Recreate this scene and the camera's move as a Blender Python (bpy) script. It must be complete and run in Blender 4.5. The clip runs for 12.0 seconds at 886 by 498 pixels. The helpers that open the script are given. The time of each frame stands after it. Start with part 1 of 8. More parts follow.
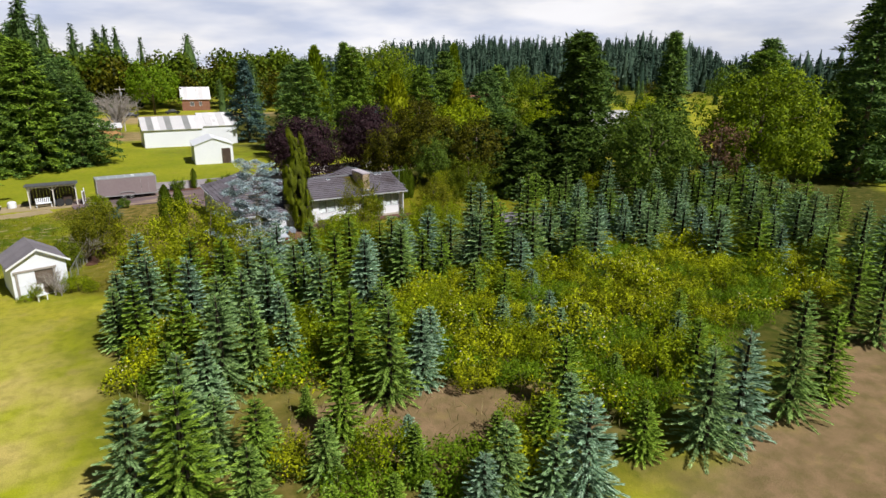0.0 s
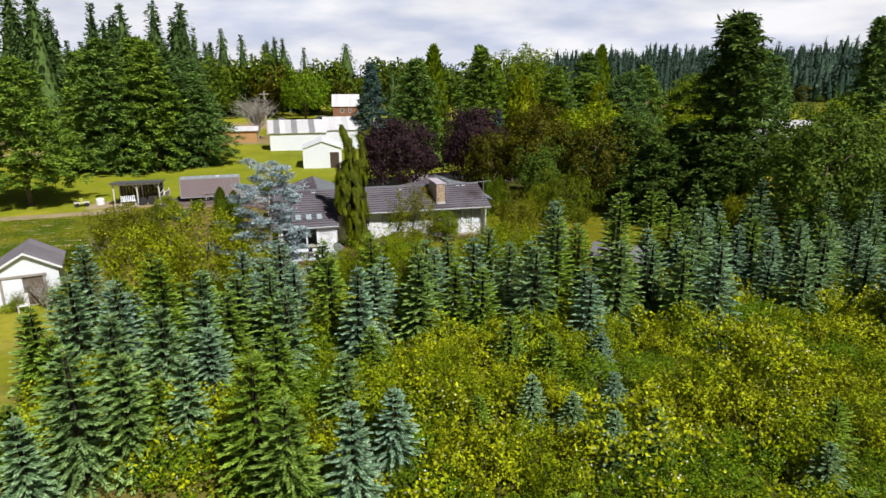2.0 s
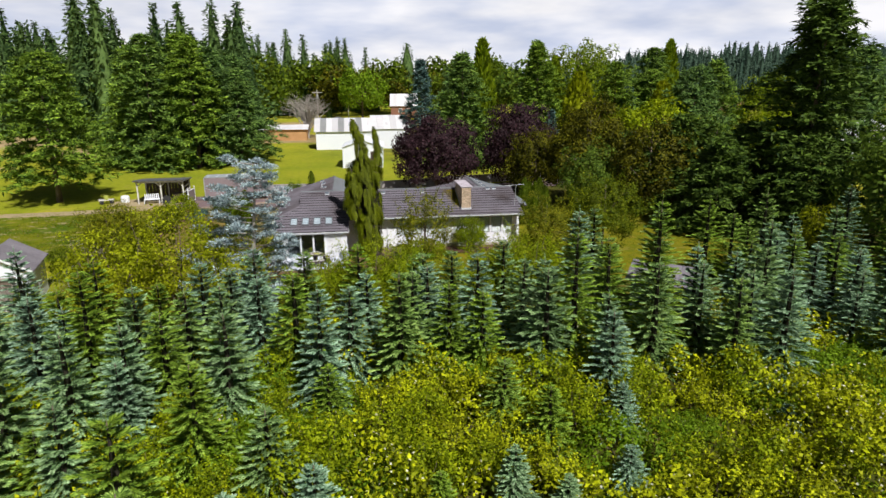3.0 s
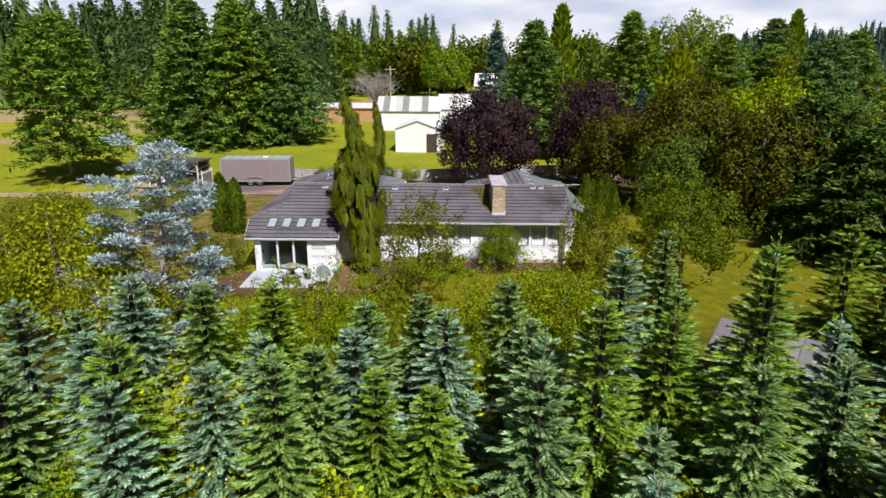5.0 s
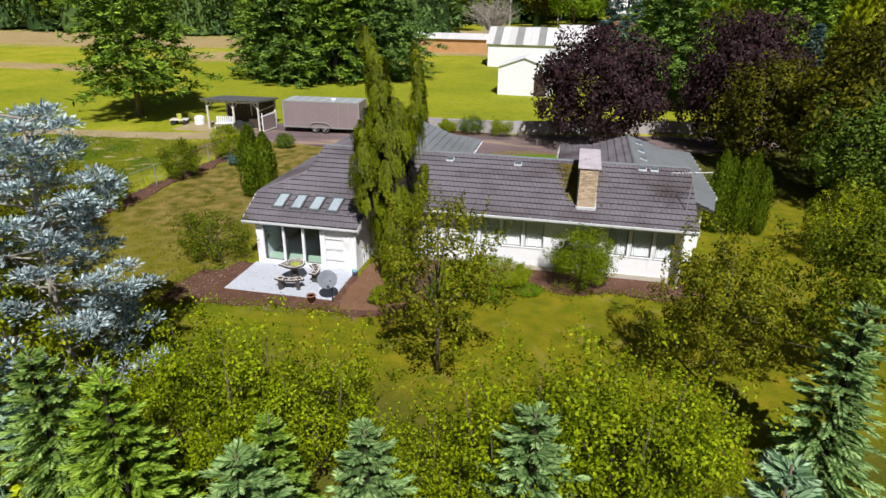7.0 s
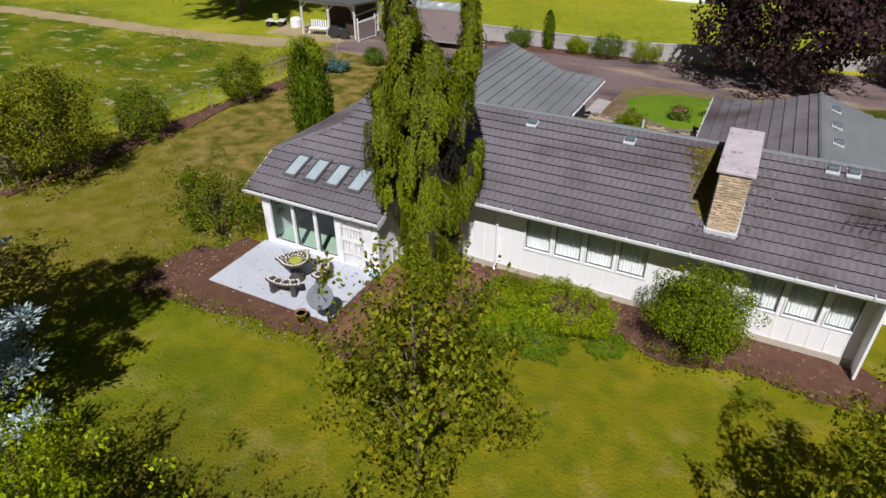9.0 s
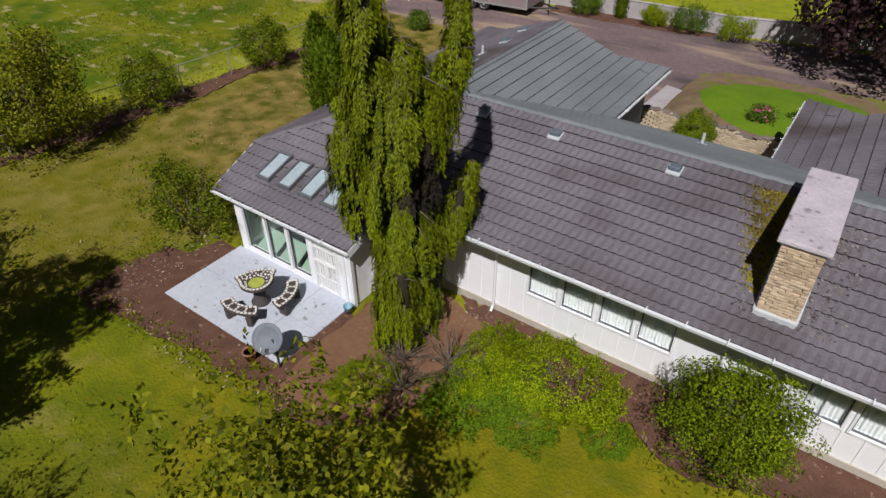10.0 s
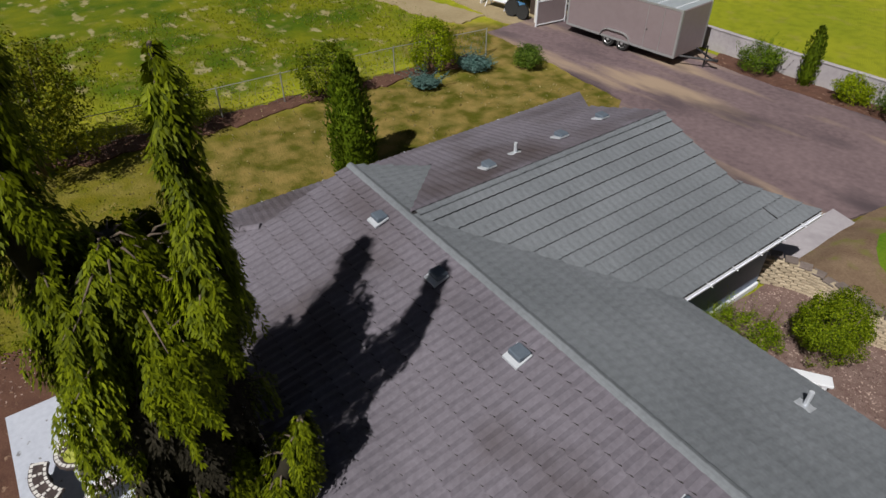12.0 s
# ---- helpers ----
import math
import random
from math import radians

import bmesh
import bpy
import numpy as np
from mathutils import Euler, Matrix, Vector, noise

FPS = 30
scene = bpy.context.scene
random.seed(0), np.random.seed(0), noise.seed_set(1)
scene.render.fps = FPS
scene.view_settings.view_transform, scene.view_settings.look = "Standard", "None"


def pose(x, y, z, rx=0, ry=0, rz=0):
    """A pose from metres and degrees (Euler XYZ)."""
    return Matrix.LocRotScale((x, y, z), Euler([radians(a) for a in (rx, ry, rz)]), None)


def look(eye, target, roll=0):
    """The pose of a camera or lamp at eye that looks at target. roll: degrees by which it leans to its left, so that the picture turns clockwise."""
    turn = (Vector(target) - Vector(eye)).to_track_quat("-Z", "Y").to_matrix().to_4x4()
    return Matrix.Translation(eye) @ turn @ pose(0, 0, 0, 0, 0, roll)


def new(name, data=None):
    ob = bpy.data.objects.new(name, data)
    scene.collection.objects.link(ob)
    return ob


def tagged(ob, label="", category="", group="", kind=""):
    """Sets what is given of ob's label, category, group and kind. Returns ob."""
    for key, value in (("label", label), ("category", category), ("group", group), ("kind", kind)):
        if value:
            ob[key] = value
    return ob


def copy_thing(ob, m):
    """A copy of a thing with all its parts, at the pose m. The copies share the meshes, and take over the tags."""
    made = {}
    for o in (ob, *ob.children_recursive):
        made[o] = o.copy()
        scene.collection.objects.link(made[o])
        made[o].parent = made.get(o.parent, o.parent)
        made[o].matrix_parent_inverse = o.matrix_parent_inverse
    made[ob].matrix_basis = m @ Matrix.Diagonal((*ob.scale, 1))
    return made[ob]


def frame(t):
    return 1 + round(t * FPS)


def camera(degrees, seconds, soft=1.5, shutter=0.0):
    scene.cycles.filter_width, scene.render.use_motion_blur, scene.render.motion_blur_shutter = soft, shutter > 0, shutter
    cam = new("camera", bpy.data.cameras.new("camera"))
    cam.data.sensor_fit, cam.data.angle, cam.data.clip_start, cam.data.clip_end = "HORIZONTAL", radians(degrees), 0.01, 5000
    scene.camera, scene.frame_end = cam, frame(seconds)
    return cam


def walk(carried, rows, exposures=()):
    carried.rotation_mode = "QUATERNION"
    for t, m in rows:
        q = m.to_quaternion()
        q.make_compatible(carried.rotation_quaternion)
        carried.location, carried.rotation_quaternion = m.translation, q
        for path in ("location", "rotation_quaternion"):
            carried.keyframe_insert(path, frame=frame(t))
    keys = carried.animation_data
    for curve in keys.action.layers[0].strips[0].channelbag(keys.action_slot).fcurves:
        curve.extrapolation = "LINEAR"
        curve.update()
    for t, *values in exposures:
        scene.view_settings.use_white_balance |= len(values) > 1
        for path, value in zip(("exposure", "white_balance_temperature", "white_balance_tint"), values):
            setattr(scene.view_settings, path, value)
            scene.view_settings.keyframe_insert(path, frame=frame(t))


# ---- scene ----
# ---------------------------------------------------------------- camera
cam = camera(71.6, 12.0)
PATH = [
    (0, (-0.181, 1.174, 14.398), (0.768, 2.84, 13.829), 0.1),
    (0.5, (2.509, 2.725, 13.965), (3.356, 4.449, 13.409), 0.1),
    (1, (5.205, 4.454, 13.502), (5.937, 6.235, 12.958), 0.0),
    (1.5, (7.87, 6.427, 13.015), (8.485, 8.254, 12.48), -0.1),
    (2, (10.408, 8.562, 12.578), (10.893, 10.428, 12.046), -0.1),
    (2.5, (12.661, 10.788, 12.144), (13.033, 12.681, 11.616), -0.1),
    (3, (14.622, 13.205, 11.786), (14.902, 15.114, 11.259), -0.2),
    (3.2, (15.284, 14.229, 11.695), (15.534, 16.141, 11.166), -0.2),
    (5, (19.908, 23.527, 10.768), (19.894, 25.441, 10.188), 0.4),
    (5.5, (20.652, 26.145, 10.707), (20.555, 28.048, 10.1), 0.8),
    (6, (21.352, 28.745, 10.688), (21.156, 30.628, 10.044), 0.7),
    (6.5, (21.781, 31.141, 10.665), (21.489, 32.987, 9.954), 0.8),
    (7, (22.114, 33.417, 10.624), (21.724, 35.215, 9.84), 0.6),
    (7.5, (22.314, 35.572, 10.609), (21.831, 37.314, 9.753), 0.7),
    (7.7, (22.375, 36.425, 10.603), (21.852, 38.141, 9.718), 0.7),
    (9.3, (22.599, 43.362, 10.644), (21.78, 44.802, 9.523), -0.3),
    (9.5, (22.584, 44.272, 10.616), (21.736, 45.675, 9.47), -0.3),
    (10, (22.554, 46.409, 10.617), (21.627, 47.705, 9.409), -0.3),
    (10.5, (22.452, 48.592, 10.603), (21.436, 49.781, 9.357), -0.3),
    (11, (22.188, 50.767, 10.605), (21.077, 51.865, 9.356), -0.3),
    (11.5, (21.776, 52.849, 10.505), (20.579, 53.863, 9.265), -0.4),
    (12, (21.166, 54.856, 10.472), (19.882, 55.765, 9.238), -0.5),
]
walk(cam, [(t, look(eye, target, roll)) for t, eye, target, roll in PATH], [(0, -0.12), (3, -0.08), (5, 0.0), (7.5, 0.0), (9.5, -0.3), (10.0, -0.4), (10.5, -0.52), (11.5, -0.5), (12, -0.44)])

# ---------------------------------------------------------------- world and sun
SUN_ELEV, SUN_AZ = 50.3, 22.3          # azimuth from -y towards +x
to_sun = Vector((math.cos(radians(SUN_ELEV)) * math.sin(radians(SUN_AZ)),
                 -math.cos(radians(SUN_ELEV)) * math.cos(radians(SUN_AZ)), math.sin(radians(SUN_ELEV))))
world = bpy.data.worlds.new("world")
scene.world = world
world.use_nodes = True
wn, wl = world.node_tree.nodes, world.node_tree.links
wn.clear()
w_out = wn.new("ShaderNodeOutputWorld")
w_bg = wn.new("ShaderNodeBackground")
w_sky = wn.new("ShaderNodeTexSky")
w_sky.sky_type = "NISHITA"
w_sky.sun_disc = False
w_sky.sun_elevation = radians(SUN_ELEV)
w_sky.sun_rotation = radians(180 - SUN_AZ)
w_sky.air_density, w_sky.dust_density = 1.0, 1.5
w_gain = wn.new("ShaderNodeVectorMath")
w_gain.operation = "SCALE"
w_gain.inputs["Scale"].default_value = 0.0140
w_tc = wn.new("ShaderNodeTexCoord")
w_map = wn.new("ShaderNodeMapping")
w_map.inputs["Scale"].default_value = (1.6, 1.6, 6.0)
w_noise = wn.new("ShaderNodeTexNoise")
w_noise.inputs["Scale"].default_value = 2.2
w_noise.inputs["Detail"].default_value = 6.0
w_noise.inputs["Roughness"].default_value = 0.45
w_ramp = wn.new("ShaderNodeValToRGB")
w_ramp.color_ramp.elements[0].position, w_ramp.color_ramp.elements[1].position = 0.34, 0.60
w_ramp.color_ramp.elements[0].color = (0.86, 0.86, 0.86, 1)
w_noise2 = wn.new("ShaderNodeTexNoise")
w_noise2.inputs["Scale"].default_value = 3.2
w_noise2.inputs["Detail"].default_value = 4.0
w_cloud = wn.new("ShaderNodeMix")
w_cloud.data_type = "RGBA"
w_cloud.inputs[6].default_value = (0.70, 0.77, 0.97, 1)
w_cloud.inputs[7].default_value = (1.16, 1.15, 1.19, 1)
w_mix = wn.new("ShaderNodeMix")
w_mix.data_type = "RGBA"
wl.new(w_sky.outputs[0], w_gain.inputs[0])
wl.new(w_tc.outputs["Generated"], w_map.inputs["Vector"])
wl.new(w_map.outputs[0], w_noise.inputs["Vector"])
wl.new(w_map.outputs[0], w_noise2.inputs["Vector"])
wl.new(w_noise.outputs["Fac"], w_ramp.inputs[0])
w_puff = wn.new("ShaderNodeMapRange")
w_puff.inputs["From Min"].default_value, w_puff.inputs["From Max"].default_value = 0.36, 0.62
wl.new(w_noise2.outputs["Fac"], w_puff.inputs["Value"])
wl.new(w_puff.outputs[0], w_cloud.inputs[0])
w_sep = wn.new("ShaderNodeSeparateXYZ")
wl.new(w_tc.outputs["Generated"], w_sep.inputs[0])
w_thin = wn.new("ShaderNodeMapRange")
w_thin.inputs["From Min"].default_value, w_thin.inputs["From Max"].default_value = 0.13, 0.18
w_thin.inputs["To Min"].default_value, w_thin.inputs["To Max"].default_value = 1.0, 0.03
wl.new(w_sep.outputs["Z"], w_thin.inputs["Value"])
w_cover = wn.new("ShaderNodeMath")
w_cover.operation = "MULTIPLY"
wl.new(w_ramp.outputs[0], w_cover.inputs[0])
wl.new(w_thin.outputs[0], w_cover.inputs[1])
wl.new(w_cover.outputs[0], w_mix.inputs[0])
wl.new(w_gain.outputs[0], w_mix.inputs[6])
wl.new(w_cloud.outputs[2], w_mix.inputs[7])
wl.new(w_mix.outputs[2], w_bg.inputs["Color"])
w_bg.inputs["Strength"].default_value = 0.9
wl.new(w_bg.outputs[0], w_out.inputs["Surface"])

sun_data = bpy.data.lights.new("sun", "SUN")
sun_data.energy, sun_data.angle, sun_data.color = 5.6, radians(0.6), (1.0, 0.965, 0.915)
sun = new("sun", sun_data)
sun.matrix_world = look(to_sun * 200, (0, 0, 0))


# ---------------------------------------------------------------- materials
def nodes_of(name):
    m = bpy.data.materials.new(name)
    m.use_nodes = True
    n = m.node_tree.nodes
    bsdf = n["Principled BSDF"]
    return m, n, m.node_tree.links, bsdf


def mixrgb(n, l, fac, a, b, blend="MIX"):
    mx = n.new("ShaderNodeMix")
    mx.data_type, mx.blend_type = "RGBA", blend
    for sock, val in ((0, fac), (6, a), (7, b)):
        if isinstance(val, (int, float)):
            mx.inputs[sock].default_value = val
        elif isinstance(val, tuple):
            mx.inputs[sock].default_value = (*val, 1)
        else:
            l.new(val, mx.inputs[sock])
    return mx.outputs[2]


def noise_fac(n, l, coord, scale, detail=4.0, lo=0.35, hi=0.65, stretch=None):
    tx = n.new("ShaderNodeTexNoise")
    tx.inputs["Scale"].default_value, tx.inputs["Detail"].default_value = scale, detail
    if stretch:
        mp = n.new("ShaderNodeMapping")
        mp.inputs["Scale"].default_value = stretch
        l.new(coord, mp.inputs["Vector"])
        coord = mp.outputs[0]
    l.new(coord, tx.inputs["Vector"])
    mr = n.new("ShaderNodeMapRange")
    mr.inputs["From Min"].default_value, mr.inputs["From Max"].default_value = lo, hi
    l.new(tx.outputs["Fac"], mr.inputs["Value"])
    return mr.outputs[0]


def surface(name, c1, c2, rough=0.8, coarse=0.7, fine=9.0, stain=None, stain_at=(0.58, 0.75), stain_scale=0.5,
            metal=0.0, bump=0.15, bump_scale=30.0, per_object=0.0, stretch=None, spec=0.3, stain_stretch=None, patch=None):
    """Two-scale mottled surface in metres, with optional stains and relief."""
    m, n, l, b = nodes_of(name)
    geo = n.new("ShaderNodeNewGeometry")
    pos = geo.outputs["Position"]
    f1 = noise_fac(n, l, pos, coarse, 4, 0.3, 0.7, stretch)
    f2 = noise_fac(n, l, pos, fine, 5, 0.3, 0.7, stretch)
    half = n.new("ShaderNodeMath")
    half.operation = "MULTIPLY_ADD"
    half.inputs[1].default_value, half.inputs[2].default_value = 0.5, 0.0
    l.new(f2, half.inputs[0])
    add = n.new("ShaderNodeMath")
    add.operation = "MULTIPLY_ADD"
    add.inputs[1].default_value = 0.5
    l.new(f1, add.inputs[0])
    l.new(half.outputs[0], add.inputs[2])
    col = mixrgb(n, l, add.outputs[0], c1, c2)
    if stain:
        col = mixrgb(n, l, noise_fac(n, l, pos, stain_scale, 6, *stain_at, stain_stretch), col, stain)
    if patch:
        col = mixrgb(n, l, noise_fac(n, l, pos, *patch[1:]), col, patch[0])
    if per_object:
        oi = n.new("ShaderNodeObjectInfo")
        mr = n.new("ShaderNodeMapRange")
        mr.inputs["To Min"].default_value, mr.inputs["To Max"].default_value = 1 - per_object, 1 + per_object
        l.new(oi.outputs["Random"], mr.inputs["Value"])
        sc = n.new("ShaderNodeVectorMath")
        sc.operation = "SCALE"
        l.new(col, sc.inputs[0])
        l.new(mr.outputs[0], sc.inputs["Scale"])
        col = sc.outputs[0]
    l.new(col, b.inputs["Base Color"])
    b.inputs["Roughness"].default_value, b.inputs["Metallic"].default_value = rough, metal
    b.inputs["Specular IOR Level"].default_value = spec
    if bump:
        bp = n.new("ShaderNodeBump")
        bp.inputs["Strength"].default_value, bp.inputs["Distance"].default_value = bump, 0.02
        tx = n.new("ShaderNodeTexNoise")
        tx.inputs["Scale"].default_value, tx.inputs["Detail"].default_value = bump_scale, 4
        l.new(pos, tx.inputs["Vector"])
        l.new(tx.outputs["Fac"], bp.inputs["Height"])
        l.new(bp.outputs[0], b.inputs["Normal"])
    return m


def foliage(name, dark, light, tint=None, through_light=0.3, rough=0.6, spread=0.3, spec=0.15, tint_at=(0.32, 0.9)):
    """Leaves or needles: each clump a little different, each plant a little different, some light through them."""
    m, n, l, b = nodes_of(name)
    geo, oi = n.new("ShaderNodeNewGeometry"), n.new("ShaderNodeObjectInfo")
    col = mixrgb(n, l, geo.outputs["Random Per Island"], dark, light)
    if tint:
        mr = n.new("ShaderNodeMapRange")
        mr.inputs["From Min"].default_value, mr.inputs["From Max"].default_value = tint_at
        l.new(oi.outputs["Random"], mr.inputs["Value"])
        col = mixrgb(n, l, mr.outputs[0], col, mixrgb(n, l, geo.outputs["Random Per Island"], tint[0], tint[1]))
    patch = noise_fac(n, l, geo.outputs["Position"], 0.9, 3, 0.3, 0.7)
    mr2 = n.new("ShaderNodeMapRange")
    mr2.inputs["To Min"].default_value, mr2.inputs["To Max"].default_value = 1 - spread, 1 + spread
    l.new(patch, mr2.inputs["Value"])
    sc = n.new("ShaderNodeVectorMath")
    sc.operation = "SCALE"
    l.new(col, sc.inputs[0])
    l.new(mr2.outputs[0], sc.inputs["Scale"])
    col = sc.outputs[0]
    l.new(col, b.inputs["Base Color"])
    b.inputs["Roughness"].default_value = rough
    b.inputs["Specular IOR Level"].default_value = spec
    tr = n.new("ShaderNodeBsdfTranslucent")
    l.new(col, tr.inputs["Color"])
    mx = n.new("ShaderNodeMixShader")
    mx.inputs[0].default_value = through_light
    l.new(b.outputs[0], mx.inputs[1])
    l.new(tr.outputs[0], mx.inputs[2])
    l.new(mx.outputs[0], n["Material Output"].inputs["Surface"])
    return m


def glass_mat(name, tint=(0.55, 0.7, 0.66), rough=0.03):
    m, n, l, b = nodes_of(name)
    tr, gl, mx, fr = n.new("ShaderNodeBsdfTransparent"), n.new("ShaderNodeBsdfGlossy"), n.new("ShaderNodeMixShader"), n.new("ShaderNodeFresnel")
    tr.inputs["Color"].default_value = (*tint, 1)
    gl.inputs["Roughness"].default_value = rough
    fr.inputs["IOR"].default_value = 1.6
    l.new(fr.outputs[0], mx.inputs[0])
    l.new(tr.outputs[0], mx.inputs[1])
    l.new(gl.outputs[0], mx.inputs[2])
    l.new(mx.outputs[0], n["Material Output"].inputs["Surface"])
    return m


M = {}
M["bark"] = surface("bark", (0.10, 0.075, 0.055), (0.19, 0.15, 0.12), 0.9, 2, 18, bump=0.5)
M["needle_fir"] = foliage("needle_fir", (0.026, 0.074, 0.007), (0.255, 0.385, 0.034), ((0.032, 0.088, 0.046), (0.30, 0.46, 0.29)), 0.14, tint_at=(0.30, 0.9))
# pale branch-end needles, sunlit highlights put into the colour
M["needle_sunlit_tip"] = foliage("needle_sunlit_tip", (0.15, 0.28, 0.025), (0.45, 0.62, 0.10), ((0.18, 0.33, 0.21), (0.54, 0.72, 0.54)), 0.16, tint_at=(0.30, 0.9))
# far and hill needles tinted bluish, distance haze put into the colour
M["needle_far"] = foliage("needle_far", (0.022, 0.055, 0.012), (0.13, 0.21, 0.045), ((0.018, 0.048, 0.020), (0.10, 0.17, 0.065)), 0.16)
M["needle_hill_haze"] = foliage("needle_hill_haze", (0.022, 0.050, 0.034), (0.075, 0.125, 0.085), None, 0.1)
M["needle_tall"] = foliage("needle_tall", (0.022, 0.066, 0.008), (0.31, 0.46, 0.045), ((0.020, 0.058, 0.020), (0.22, 0.36, 0.085)), 0.2)
M["leaf_weep"] = foliage("leaf_weep", (0.017, 0.024, 0.001), (0.145, 0.140, 0.005), None, 0.2, spread=0.45)
# near-black crown interior; shade among the twigs is put into this colour
M["inner_shade"] = surface("inner_shade_twigs", (0.018, 0.016, 0.010), (0.035, 0.030, 0.018), 0.95, 3, 20)
M["needle_dark"] = foliage("needle_dark", (0.014, 0.036, 0.006), (0.115, 0.19, 0.024), None, 0.1)
M["needle_blue"] = foliage("needle_blue", (0.11, 0.17, 0.19), (0.60, 0.72, 0.77), None, 0.12)
M["needle_bluegreen"] = foliage("needle_bluegreen", (0.035, 0.080, 0.070), (0.13, 0.22, 0.20), None, 0.12)
M["needle_cedar"] = foliage("needle_cedar", (0.042, 0.060, 0.001), (0.185, 0.222, 0.004), None, 0.08, spread=0.3)
M["leaf_juniper"] = foliage("leaf_juniper", (0.026, 0.062, 0.003), (0.17, 0.26, 0.012), None, 0.15)
M["arborvitae"] = foliage("arborvitae", (0.034, 0.066, 0.003), (0.145, 0.205, 0.009), None, 0.2)
M["leaf_green"] = foliage("leaf_green", (0.050, 0.095, 0.003), (0.29, 0.385, 0.012), None, 0.4)
M["leaf_yellowgreen"] = foliage("leaf_yellowgreen", (0.070, 0.120, 0.002), (0.42, 0.51, 0.010), None, 0.42)
M["leaf_bramble"] = foliage("leaf_bramble", (0.042, 0.070, 0.002), (0.57, 0.62, 0.010), None, 0.25, spread=0.45)
M["leaf_olive"] = foliage("leaf_olive", (0.12, 0.155, 0.003), (0.45, 0.50, 0.012), None, 0.4)
M["leaf_deep"] = foliage("leaf_deep", (0.032, 0.072, 0.007), (0.16, 0.24, 0.026), None, 0.3)
M["leaf_lime"] = foliage("leaf_lime", (0.10, 0.19, 0.006), (0.26, 0.40, 0.02), None, 0.45)
M["leaf_purple"] = foliage("leaf_purple", (0.020, 0.010, 0.013), (0.055, 0.026, 0.034), None, 0.12)
M["leaf_rust"] = foliage("leaf_rust", (0.10, 0.055, 0.03), (0.2, 0.12, 0.07), None, 0.25)
M["leaf_apple"] = foliage("leaf_apple", (0.036, 0.066, 0.003), (0.215, 0.265, 0.009), None, 0.35)
M["leaf_gloss"] = foliage("leaf_gloss", (0.034, 0.068, 0.003), (0.26, 0.33, 0.010), None, 0.3, 0.6, spec=0.10)
M["leaf_fruit"] = foliage("leaf_fruit", (0.060, 0.085, 0.004), (0.29, 0.29, 0.014), None, 0.35)
M["flower"] = foliage("flower", (0.62, 0.6, 0.38), (0.85, 0.84, 0.7), None, 0.3)
M["flower_pink"] = foliage("flower_pink", (0.45, 0.05, 0.16), (0.7, 0.2, 0.35), None, 0.3)
M["twig_grey"] = surface("twig_grey", (0.24, 0.21, 0.18), (0.42, 0.39, 0.36), 0.9, 3, 20)
M["dry_grass"] = foliage("dry_grass", (0.20, 0.17, 0.07), (0.42, 0.36, 0.18), None, 0.4)
M["grass_blade"] = foliage("grass_blade", (0.12, 0.16, 0.004), (0.27, 0.28, 0.012), None, 0.4)


